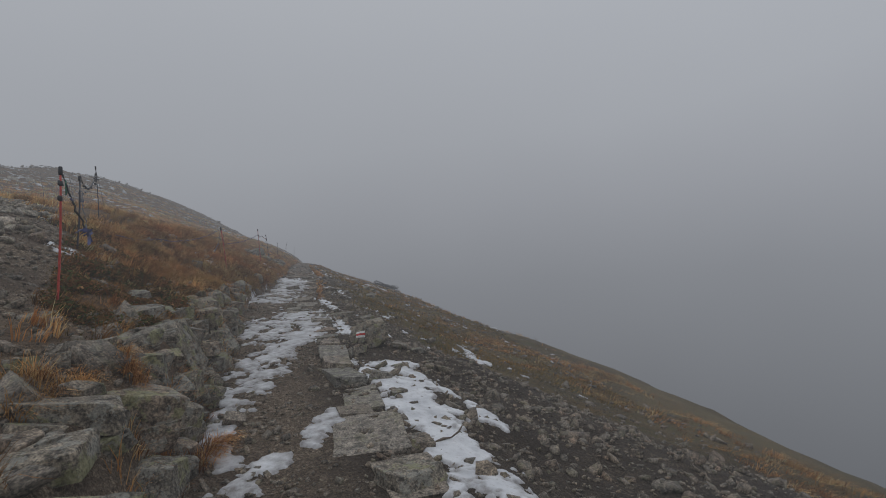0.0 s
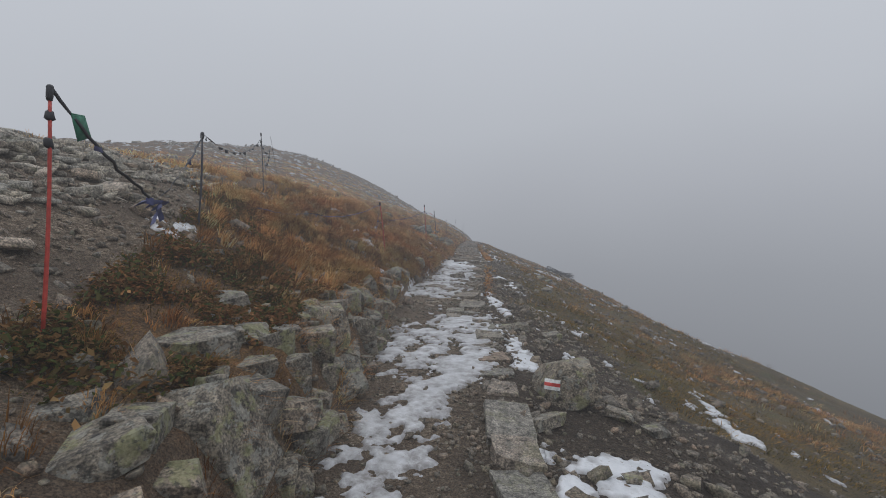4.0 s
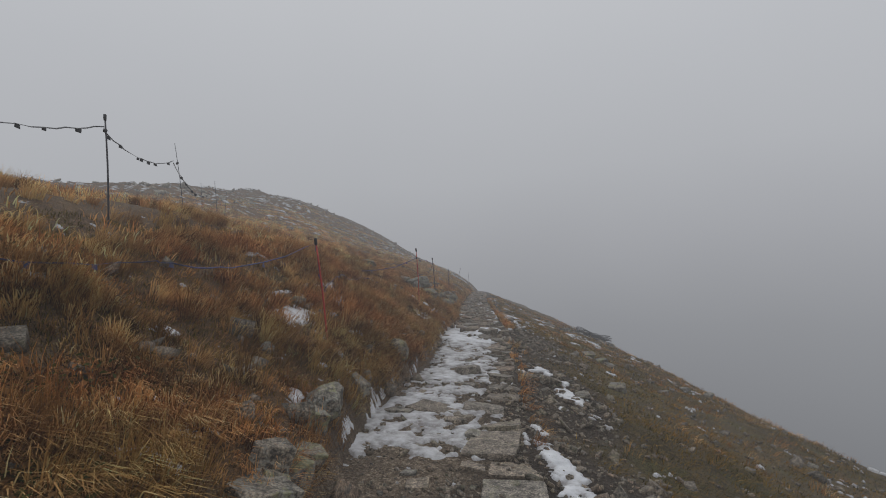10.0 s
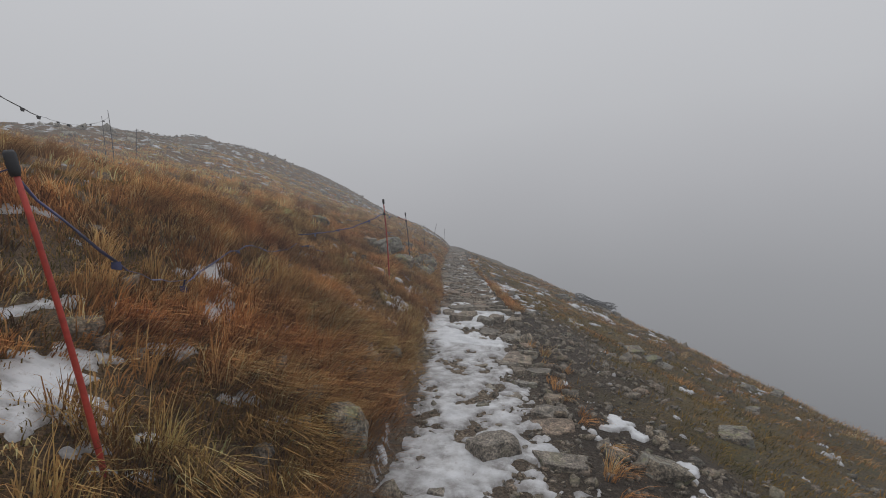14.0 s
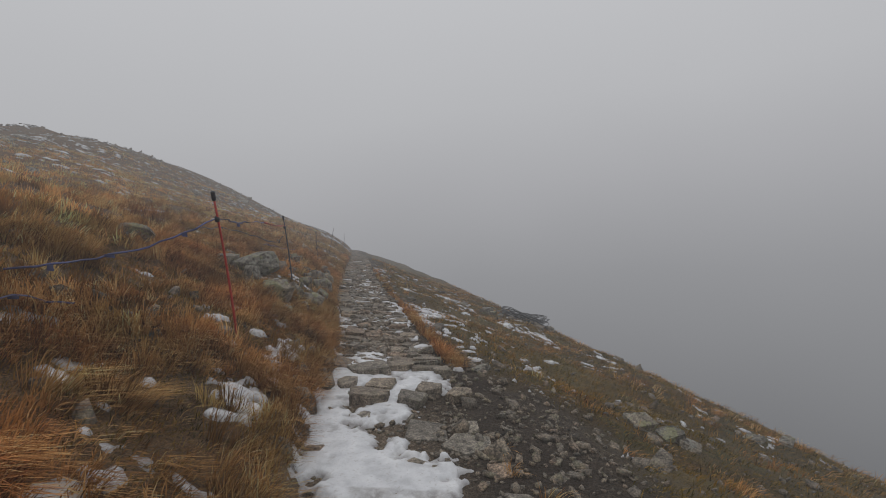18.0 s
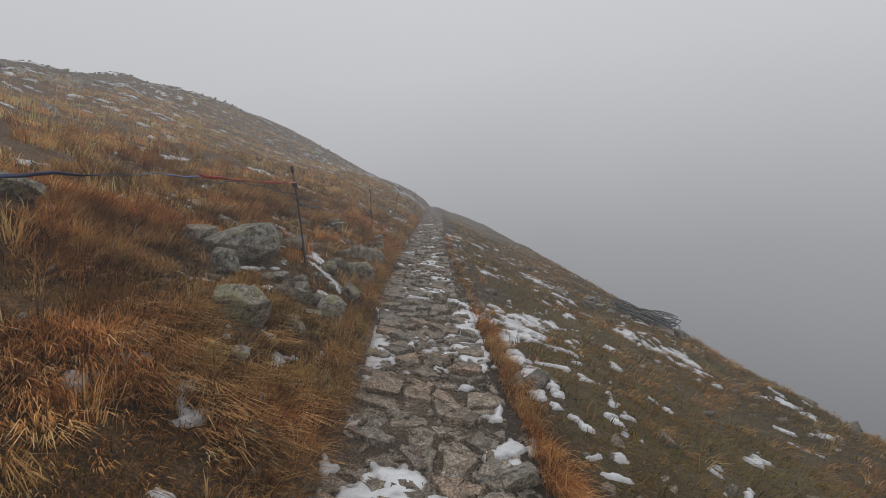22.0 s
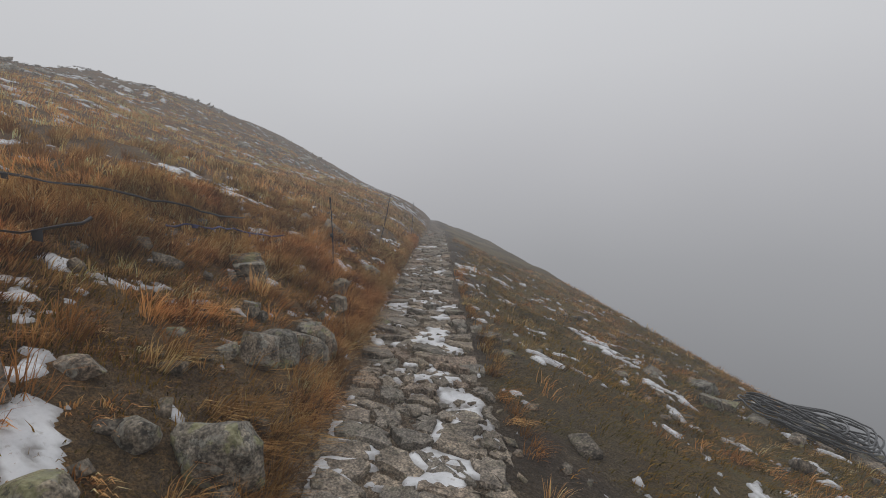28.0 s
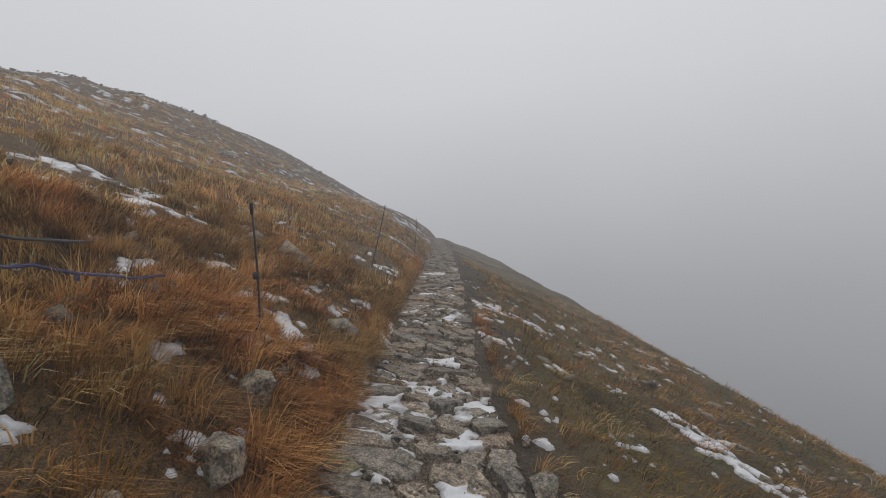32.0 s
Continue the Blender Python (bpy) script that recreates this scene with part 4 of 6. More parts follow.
SNOW_C = [(-6.52, 12.28, -6.48, 12.31, 0.03), (-6.15, 12.38, -6.15, 12.52, 0.02), (-5.57, 12.40, -5.59, 12.49, 0.03), (-4.37, 12.66, -4.89, 12.32, 0.45), (-3.24, 12.78, -2.59, 11.30, 0.15), (-5.38, 12.79, -5.31, 12.70, 0.06), (-7.00, 12.82, -7.04, 12.80, 0.04), (-3.44, 12.82, -3.22, 12.65, 0.13), (-6.34, 12.82, -6.23, 12.77, 0.06), (-5.38, 12.82, -5.24, 12.89, 0.05), (-6.43, 12.97, -6.26, 12.93, 0.12), (-5.70, 12.98, -5.63, 12.90, 0.03), (-4.63, 13.07, -4.45, 13.45, 0.41), (-5.31, 13.09, -5.29, 13.11, 0.05), (-2.45, 13.14, -2.08, 13.36, 0.06), (-6.52, 13.16, -6.27, 13.03, 0.12), (-5.20, 13.41, -4.90, 11.94, 0.18), (-7.00, 13.49, -7.10, 13.72, 0.03)]
SNOW_D = [(-6.60, 13.52, -6.57, 13.60, 0.05), (-5.44, 13.76, -5.41, 13.75, 0.04), (-6.49, 13.87, -6.44, 13.88, 0.05), (-6.53, 13.97, -6.49, 13.93, 0.03), (-4.61, 14.05, -4.35, 14.31, 0.24), (-6.14, 14.15, -6.11, 14.15, 0.03), (-6.73, 14.44, -6.73, 14.63, 0.06), (-3.26, 14.78, -3.06, 14.47, 0.21), (-4.77, 14.95, -4.88, 14.17, 0.21), (-6.45, 14.98, -6.42, 14.84, 0.03), (-7.34, 14.99, -6.87, 14.73, 0.06), (-7.33, 15.07, -7.34, 15.38, 0.05), (-7.32, 15.15, -6.85, 14.75, 0.09), (-3.36, 15.36, -3.20, 14.75, 0.09), (-4.96, 15.42, -5.16, 14.41, 0.39), (-4.42, 15.73, -4.48, 14.79, 0.16), (-4.79, 15.84, -4.48, 15.71, 0.11), (-3.92, 15.86, -3.75, 16.15, 0.13)]
SNOW_E = [(-6.68, 16.70, -6.48, 16.30, 0.04), (-5.82, 17.13, -5.34, 15.48, 0.19), (-7.01, 17.15, -7.01, 17.15, 0.04), (-7.15, 17.43, -7.12, 17.42, 0.05), (-7.62, 17.60, -7.56, 17.57, 0.06), (-6.82, 17.91, -6.70, 18.13, 0.05), (-7.26, 17.94, -7.24, 17.92, 0.06), (-5.43, 18.15, -4.76, 16.30, 0.25), (-6.69, 18.77, -6.71, 19.61, 0.10), (-3.88, 18.95, -3.74, 19.12, 0.02), (-6.34, 19.03, -4.78, 15.52, 0.37), (-7.39, 19.26, -7.38, 19.26, 0.02), (-7.74, 19.41, -7.68, 19.51, 0.04), (-7.75, 19.46, -7.67, 19.65, 0.02), (-7.16, 19.52, -7.07, 19.65, 0.07), (-7.41, 19.78, -7.39, 19.80, 0.03), (-7.13, 19.83, -7.07, 19.91, 0.09), (-7.99, 19.86, -7.95, 19.78, 0.03)]
SNOW_F = [(-7.18, 19.96, -7.07, 20.18, 0.08), (-6.80, 20.15, -6.57, 20.41, 0.21), (-6.02, 20.35, -5.60, 20.46, 0.12), (-6.77, 20.35, -6.68, 20.71, 0.11), (-8.02, 20.47, -7.99, 20.52, 0.04), (-5.92, 20.53, -5.75, 20.52, 0.09), (-6.52, 20.83, -6.35, 20.95, 0.08), (-7.77, 20.89, -7.57, 20.70, 0.03), (-7.21, 20.97, -7.08, 20.90, 0.08), (-6.75, 20.97, -6.23, 21.01, 0.13), (-6.22, 21.06, -6.14, 21.08, 0.05), (-7.47, 21.31, -7.47, 21.24, 0.03), (-5.96, 21.49, -5.89, 21.61, 0.06), (-5.24, 21.99, -5.19, 21.99, 0.07), (-6.08, 22.43, -6.06, 22.15, 0.03), (-5.64, 22.60, -5.35, 22.26, 0.07), (-4.14, 22.61, -4.38, 21.88, 0.05), (-8.46, 22.87, -8.53, 22.90, 0.05)]
SNOW_G = [(-8.89, 23.23, -8.82, 23.44, 0.02), (-8.50, 23.31, -8.47, 23.37, 0.02), (-11.02, 23.48, -10.90, 23.32, 0.05), (-8.33, 23.64, -8.30, 23.57, 0.05), (-5.94, 23.77, -5.76, 22.68, 0.11), (-4.65, 24.00, -4.44, 23.97, 0.04), (-8.03, 24.22, -8.07, 24.44, 0.04), (-6.83, 24.39, -6.69, 24.23, 0.09), (-6.77, 24.59, -6.45, 23.23, 0.10), (-10.97, 24.71, -11.00, 25.24, 0.08), (-5.53, 24.72, -5.38, 24.85, 0.06), (-6.27, 24.89, -6.13, 24.23, 0.09), (-8.24, 24.90, -8.22, 24.97, 0.03), (-6.17, 24.97, -5.76, 24.39, 0.19), (-6.17, 24.97, -6.01, 26.22, 0.51), (-6.91, 25.01, -6.74, 24.52, 0.11), (-8.19, 25.34, -8.11, 25.07, 0.05), (-8.45, 25.52, -8.64, 26.44, 0.04)]
SNOW_H = [(-6.59, 25.63, -6.27, 24.89, 0.12), (-5.46, 25.71, -5.38, 25.22, 0.08), (-9.55, 26.66, -9.54, 26.66, 0.03), (-9.33, 26.66, -9.35, 26.70, 0.04), (-8.64, 26.76, -8.40, 26.36, 0.04), (-9.44, 26.98, -9.44, 26.98, 0.02), (-8.89, 27.16, -8.88, 27.16, 0.06), (-9.00, 27.33, -9.00, 27.38, 0.06), (-7.50, 27.44, -7.26, 27.41, 0.08), (-9.47, 27.56, -9.48, 27.63, 0.03), (-7.78, 27.64, -7.75, 27.62, 0.05), (-8.21, 27.71, -8.46, 27.61, 0.03), (-3.89, 27.79, -3.43, 27.91, 0.17), (-3.83, 27.81, -3.34, 27.50, 0.17), (-8.99, 27.83, -8.95, 27.79, 0.03), (-3.79, 27.89, -3.53, 27.96, 0.12), (-9.20, 27.91, -9.15, 27.89, 0.04), (-9.60, 28.03, -9.56, 28.02, 0.04)]
SNOW_I = [(-8.73, 28.19, -8.67, 28.16, 0.05), (-4.42, 28.29, -3.85, 27.81, 0.05), (-9.68, 28.31, -9.65, 28.42, 0.03), (-9.98, 28.32, -9.94, 28.29, 0.04), (-8.39, 28.34, -8.18, 28.21, 0.11), (-9.35, 28.67, -9.34, 28.69, 0.02), (-8.67, 28.67, -8.53, 28.71, 0.07), (-9.16, 28.72, -9.12, 28.71, 0.08), (-8.47, 28.85, -8.44, 28.40, 0.09), (-9.98, 28.85, -9.94, 28.85, 0.03), (-8.56, 29.02, -8.49, 29.01, 0.07), (-9.00, 29.26, -8.90, 29.21, 0.03), (-7.52, 29.42, -7.49, 29.39, 0.05), (-8.70, 29.44, -8.62, 29.61, 0.05), (-8.76, 29.48, -8.63, 29.43, 0.04), (-9.49, 29.50, -9.33, 29.14, 0.03), (-9.89, 29.59, -9.84, 29.51, 0.04), (-8.12, 29.87, -8.05, 29.72, 0.06)]
SNOW_J = [(-10.93, 29.87, -10.84, 29.91, 0.03), (-13.31, 29.92, -13.56, 30.19, 0.05), (-7.72, 29.95, -7.68, 29.92, 0.05), (-9.61, 29.97, -9.41, 29.35, 0.04), (-6.19, 30.01, -6.16, 29.94, 0.04), (-9.70, 30.22, -9.57, 30.34, 0.08), (-9.41, 30.25, -9.32, 30.28, 0.03), (-5.82, 30.34, -5.56, 29.96, 0.07), (-5.78, 30.50, -5.18, 30.04, 0.07), (-9.67, 30.63, -9.51, 30.35, 0.09), (-14.96, 30.67, -15.08, 31.27, 0.09), (-7.57, 30.71, -7.44, 30.64, 0.06), (-9.39, 31.13, -9.06, 31.09, 0.06), (-14.95, 31.32, -14.89, 31.31, 0.08), (-12.99, 31.44, -13.14, 31.87, 0.13), (-6.57, 31.61, -6.32, 31.62, 0.14), (-12.99, 31.82, -12.87, 31.74, 0.11), (-10.18, 31.90, -10.42, 32.75, 0.05)]
SNOW_K = [(-9.01, 32.28, -8.92, 32.31, 0.09), (-8.20, 32.53, -8.05, 32.46, 0.08), (-9.11, 32.65, -8.94, 32.51, 0.10), (-6.89, 32.78, -5.87, 31.24, 0.19), (-8.76, 32.93, -8.63, 32.42, 0.05), (-6.61, 32.99, -6.29, 32.40, 0.06), (-6.99, 33.43, -6.24, 31.71, 0.08), (-10.50, 33.87, -10.26, 35.21, 0.11)]

DRIFT_A = [(-6.21, 10.98, -6.19, 11.14, 0.06), (-5.19, 11.41, -5.24, 11.59, 0.05), (-7.15, 12.03, -7.12, 12.09, 0.03), (-6.56, 12.33, -6.50, 12.37, 0.04), (-5.57, 12.40, -5.58, 12.49, 0.04), (-5.31, 12.44, -5.24, 12.89, 0.07), (-3.81, 12.59, -3.66, 12.61, 0.04), (-3.43, 12.73, -3.21, 12.58, 0.09), (-6.39, 12.79, -6.23, 13.16, 0.12), (-5.39, 12.79, -5.28, 12.70, 0.08), (-6.05, 12.98, -6.07, 13.09, 0.05), (-6.45, 13.02, -6.34, 13.22, 0.09), (-5.95, 13.03, -5.93, 13.08, 0.03), (-5.89, 13.13, -5.86, 13.18, 0.03), (-5.33, 13.16, -5.32, 13.26, 0.04), (-3.43, 13.25, -3.28, 13.02, 0.05), (-6.63, 13.28, -6.58, 13.37, 0.11), (-6.97, 13.30, -7.07, 13.75, 0.05)]
DRIFT_B = [(-6.05, 13.32, -6.02, 13.37, 0.03), (-7.00, 13.36, -7.08, 13.79, 0.04), (-6.68, 13.41, -6.54, 13.60, 0.04), (-6.61, 13.42, -6.48, 13.13, 0.08), (-8.08, 13.60, -7.97, 14.27, 0.05), (-5.44, 13.74, -5.44, 13.88, 0.05), (-6.52, 13.79, -6.47, 13.98, 0.07), (-6.07, 13.88, -6.02, 14.02, 0.04), (-6.97, 13.92, -6.88, 13.96, 0.05), (-5.86, 13.96, -5.83, 14.07, 0.03), (-2.92, 14.06, -2.79, 14.05, 0.05), (-6.13, 14.12, -6.13, 14.23, 0.03), (-7.71, 14.17, -7.69, 14.20, 0.03), (-6.72, 14.41, -6.63, 14.51, 0.04), (-6.85, 14.57, -6.84, 14.77, 0.07), (-6.93, 14.66, -6.93, 14.98, 0.05), (-6.44, 14.84, -6.43, 14.89, 0.03), (-7.33, 14.84, -7.30, 15.15, 0.08)]
DRIFT_C = [(-7.31, 14.88, -7.33, 15.30, 0.07), (-3.34, 15.02, -3.14, 14.45, 0.10), (-3.36, 15.54, -3.34, 15.26, 0.07), (-3.97, 15.64, -3.86, 15.41, 0.07), (-7.03, 15.83, -7.03, 15.93, 0.04), (-4.08, 15.85, -3.84, 15.44, 0.08), (-3.62, 16.01, -3.57, 16.03, 0.03), (-3.79, 16.17, -3.67, 15.92, 0.08), (-6.53, 16.43, -6.50, 16.44, 0.05), (-6.71, 16.63, -6.69, 16.97, 0.06), (-8.16, 17.67, -8.05, 18.03, 0.06), (-7.66, 17.77, -7.58, 17.88, 0.07), (-2.83, 18.74, -2.56, 18.88, 0.05), (-6.99, 18.76, -6.96, 18.92, 0.07), (-6.94, 18.90, -6.85, 19.04, 0.05), (-6.86, 19.01, -6.82, 19.08, 0.06), (-7.77, 19.45, -7.71, 19.63, 0.04), (-7.17, 19.46, -7.03, 19.47, 0.08)]
DRIFT_D = [(-7.99, 19.66, -7.96, 19.84, 0.03), (-7.17, 19.67, -7.00, 19.83, 0.07), (-7.43, 19.71, -7.39, 19.86, 0.03), (-6.41, 19.92, -6.62, 19.36, 0.16), (-7.23, 20.00, -7.12, 20.31, 0.06), (-5.89, 20.09, -5.99, 19.60, 0.14), (-9.08, 20.25, -9.05, 20.31, 0.08), (-5.64, 20.28, -5.52, 19.99, 0.10), (-5.88, 20.42, -6.46, 20.05, 0.19), (-4.76, 20.51, -4.64, 20.46, 0.03), (-8.03, 20.51, -8.00, 20.58, 0.05), (-7.57, 20.58, -7.54, 20.83, 0.03), (-5.38, 20.73, -5.29, 20.71, 0.03), (-7.10, 20.82, -6.98, 21.02, 0.05), (-7.74, 20.83, -7.73, 20.96, 0.05), (-6.62, 20.94, -6.82, 20.67, 0.11), (-6.25, 21.12, -6.38, 20.86, 0.08), (-7.05, 21.19, -7.22, 20.97, 0.09)]
DRIFT_E = [(-7.51, 21.19, -7.46, 21.33, 0.04), (-4.89, 21.44, -4.83, 21.43, 0.04), (-6.02, 21.61, -5.72, 21.98, 0.08), (-4.48, 21.63, -4.15, 22.28, 0.04), (-5.33, 21.74, -5.16, 21.72, 0.03), (-10.12, 21.96, -10.19, 22.18, 0.04), (-5.41, 22.06, -5.35, 21.98, 0.05), (-8.55, 22.32, -8.53, 22.41, 0.03), (-8.43, 22.35, -8.31, 22.51, 0.03), (-8.15, 22.44, -8.14, 22.51, 0.03), (-8.41, 22.51, -8.42, 22.74, 0.05), (-8.47, 22.59, -8.44, 22.68, 0.03), (-5.24, 22.62, -5.03, 22.85, 0.05), (-8.52, 22.82, -8.43, 22.82, 0.06), (-2.28, 22.83, -1.84, 24.96, 0.10), (-8.96, 22.93, -8.89, 23.17, 0.04), (-10.83, 23.04, -11.36, 23.94, 0.12), (-6.44, 23.05, -6.22, 23.18, 0.10)]
DRIFT_F = [(-8.87, 23.30, -8.81, 23.44, 0.04), (-5.41, 23.35, -5.10, 23.73, 0.05), (-5.95, 23.40, -5.83, 23.20, 0.10), (-6.61, 23.47, -6.52, 23.14, 0.06), (-6.67, 23.52, -6.34, 23.29, 0.10), (-5.98, 23.52, -5.80, 22.69, 0.14), (-5.94, 23.54, -5.63, 22.83, 0.10), (-5.41, 23.56, -5.23, 23.58, 0.04), (-6.71, 23.59, -6.47, 23.92, 0.08), (-5.83, 23.60, -5.54, 23.58, 0.06), (-8.34, 23.66, -8.28, 23.68, 0.07), (-1.18, 23.83, -1.09, 23.70, 0.08), (-5.47, 23.91, -5.41, 23.91, 0.04), (-11.29, 24.11, -11.12, 24.24, 0.06), (-6.27, 24.23, -5.95, 23.33, 0.15), (-8.08, 24.27, -8.07, 24.72, 0.06), (-6.85, 24.28, -6.71, 24.35, 0.06), (-5.68, 24.37, -5.42, 24.32, 0.08)]
DRIFT_G = [(-10.36, 24.40, -10.35, 24.52, 0.03), (-1.97, 24.56, -1.85, 24.65, 0.05), (-6.78, 24.61, -6.42, 23.27, 0.13), (-6.22, 24.67, -5.72, 24.28, 0.19), (-11.55, 24.71, -10.90, 25.26, 0.09), (-6.92, 24.78, -6.69, 24.89, 0.10), (-6.87, 24.96, -6.77, 24.69, 0.12), (-4.94, 25.00, -4.91, 24.77, 0.07), (-5.54, 25.23, -5.47, 24.94, 0.07), (-8.17, 25.23, -8.07, 25.15, 0.06), (-2.84, 25.31, -2.70, 25.30, 0.06), (-0.69, 25.34, -0.51, 25.25, 0.07), (-13.17, 25.39, -13.82, 26.53, 0.09), (-2.36, 25.55, -1.95, 25.87, 0.09), (-7.27, 25.55, -6.86, 25.23, 0.10), (-4.07, 25.57, -3.63, 27.32, 0.10), (-6.62, 25.83, -6.09, 24.72, 0.20), (-0.67, 25.84, -0.84, 25.31, 0.06)]
DRIFT_H = [(-8.42, 26.19, -8.25, 26.25, 0.06), (-3.31, 26.35, -3.19, 26.44, 0.07), (-9.52, 26.90, -9.49, 26.97, 0.03), (-9.45, 26.97, -9.44, 27.01, 0.03), (-3.59, 27.05, -3.16, 27.09, 0.08), (-2.16, 27.21, -1.85, 26.41, 0.12), (-9.50, 27.23, -9.47, 27.27, 0.03), (-9.94, 27.26, -9.90, 27.28, 0.03), (-10.25, 27.40, -10.20, 27.43, 0.03), (-7.47, 27.42, -7.26, 27.26, 0.06), (-9.45, 27.46, -9.47, 27.63, 0.03), (-2.14, 27.53, -1.98, 27.21, 0.08), (-9.93, 27.54, -9.93, 27.62, 0.03), (-3.94, 27.66, -3.36, 27.02, 0.17), (-4.04, 27.70, -3.59, 27.05, 0.15), (-9.10, 27.75, -9.09, 27.89, 0.03), (-10.72, 27.96, -10.68, 28.03, 0.03), (-4.63, 27.97, -4.10, 27.78, 0.09)]
DRIFT_I = [(-9.26, 27.99, -9.13, 27.96, 0.05), (-9.59, 28.01, -9.61, 28.13, 0.04), (-8.78, 28.18, -8.64, 28.28, 0.06), (-9.26, 28.23, -9.28, 28.36, 0.04), (-9.69, 28.31, -9.66, 28.52, 0.03), (-8.67, 28.37, -8.31, 28.59, 0.08), (-9.18, 28.45, -8.97, 28.12, 0.06), (-8.65, 28.50, -8.34, 28.32, 0.11), (-14.79, 28.60, -14.51, 27.79, 0.13), (-9.23, 28.70, -9.13, 28.68, 0.05), (-9.94, 28.72, -9.95, 28.84, 0.04), (-8.60, 29.03, -8.36, 28.58, 0.09), (-11.19, 29.14, -11.19, 29.23, 0.03), (-13.20, 29.24, -13.41, 29.87, 0.05), (-8.80, 29.38, -8.53, 29.49, 0.05), (-7.56, 29.38, -7.48, 29.21, 0.06), (-9.88, 29.47, -9.84, 29.62, 0.04), (-9.15, 29.52, -8.99, 29.44, 0.04)]
DRIFT_J = [(-12.10, 29.54, -12.09, 29.73, 0.03), (-7.11, 29.60, -6.81, 29.78, 0.03), (-9.55, 29.61, -9.28, 29.21, 0.05), (-7.74, 29.74, -7.62, 29.75, 0.04), (-10.90, 29.77, -10.86, 29.90, 0.03), (-8.24, 29.79, -8.01, 29.77, 0.07), (-12.74, 29.86, -12.37, 29.62, 0.07), (-6.10, 30.00, -5.14, 29.55, 0.10), (-8.97, 30.11, -8.59, 30.05, 0.07), (-10.38, 30.12, -10.33, 30.21, 0.04), (-9.73, 30.36, -9.48, 30.38, 0.05), (-5.82, 30.47, -5.78, 30.34, 0.06), (-8.46, 30.49, -8.28, 30.48, 0.04), (-7.53, 30.54, -7.29, 30.72, 0.05), (-14.86, 30.80, -15.03, 31.40, 0.07), (-5.61, 30.92, -5.52, 30.63, 0.06), (-5.96, 30.98, -5.56, 31.04, 0.12), (-9.42, 30.99, -9.14, 31.24, 0.05)]
DRIFT_K = [(-8.09, 31.12, -8.02, 31.01, 0.04), (-6.09, 31.28, -5.72, 31.54, 0.05), (-6.29, 31.42, -5.96, 30.98, 0.13), (-13.00, 31.51, -13.30, 32.21, 0.09), (-6.68, 32.08, -6.42, 31.10, 0.10), (-10.22, 32.09, -10.05, 31.45, 0.08), (-13.74, 32.42, -13.62, 32.49, 0.07), (-6.82, 32.44, -6.30, 31.48, 0.12), (-6.19, 32.48, -5.93, 32.64, 0.06), (-9.05, 32.54, -8.78, 32.49, 0.08), (-8.13, 32.71, -7.99, 32.57, 0.05), (-4.68, 32.97, -4.49, 33.07, 0.05), (-7.17, 33.52, -6.42, 32.40, 0.08), (-9.22, 33.62, -8.94, 33.75, 0.09), (-14.12, 34.20, -13.87, 34.32, 0.06), (-10.63, 35.05, -10.16, 35.12, 0.09)]


class Field:
    """A raster over the plan that holds how deep inside a patch of snow each place lies."""

    def __init__(self, x0, x1, y0, y1, step):
        self.x0, self.y0, self.step = x0, y0, step
        self.xs, self.ys = np.arange(x0, x1, step), np.arange(y0, y1, step)
        self.f = np.full((len(self.ys), len(self.xs)), -1.0)

    def add(self, ax, ay, bx, by, hw):
        pad = hw * 1.9 + 0.05
        i0, i1 = np.searchsorted(self.xs, (min(ax, bx) - pad, max(ax, bx) + pad))
        j0, j1 = np.searchsorted(self.ys, (min(ay, by) - pad, max(ay, by) + pad))
        X, Y = np.meshgrid(self.xs[i0:i1], self.ys[j0:j1])
        k = np.clip(((X - ax) * (bx - ax) + (Y - ay) * (by - ay)) / ((bx - ax) ** 2 + (by - ay) ** 2 + 1e-6), 0, 1)
        d = np.hypot(X - ax - k * (bx - ax), Y - ay - k * (by - ay))
        self.f[j0:j1, i0:i1] = np.maximum(self.f[j0:j1, i0:i1], 1 - d / hw)

    def at(self, x, y):
        i = np.clip(((x - self.x0) / self.step).astype(int), 0, len(self.xs) - 1)
        j = np.clip(((y - self.y0) / self.step).astype(int), 0, len(self.ys) - 1)
        inside = (x > self.x0) & (x < self.xs[-1]) & (y > self.y0) & (y < self.ys[-1])
        return np.where(inside, self.f[j, i], -1.0)

    def mesh(self, name, keep, thick, slope, level):
        """The snow within keep as a thin sheet whose edges run out into the ground."""
        X, Y = np.meshgrid(self.xs, self.ys)
        f = np.where(keep(X, Y), self.f, -1.0)
        on = f > 0
        cell = on[:-1, :-1] | on[:-1, 1:] | on[1:, :-1] | on[1:, 1:]
        j, i = np.nonzero(cell)
        w = f.shape[1]
        quads = np.stack([j * w + i, j * w + i + 1, (j + 1) * w + i + 1, (j + 1) * w + i], -1)
        used, back = np.unique(quads, return_inverse=True)
        x, y, g = X.ravel()[used], Y.ravel()[used], f.ravel()[used]
        z = ground_z(x, y) + level(x, y) + np.clip(slope * g, -0.03, thick(x, y)) + (0.007 * rough(x, y, 0.16, 3, 77) + 0.003 * rough(x, y, 0.05, 2, 78)) * (g > 0)
        me = mesh_fast(name, np.stack([x, y, z], -1), back.ravel(), np.full(len(quads), 4), SNOW)
        float_attribute(me, "depth", np.clip(g * np.where((np.abs(across(x, y)) < path_half(y)) & (y < 18), 0.8, 2.6) + 0.6 * rough(x, y, 0.13, 2, 52), 0, 1))
        return me


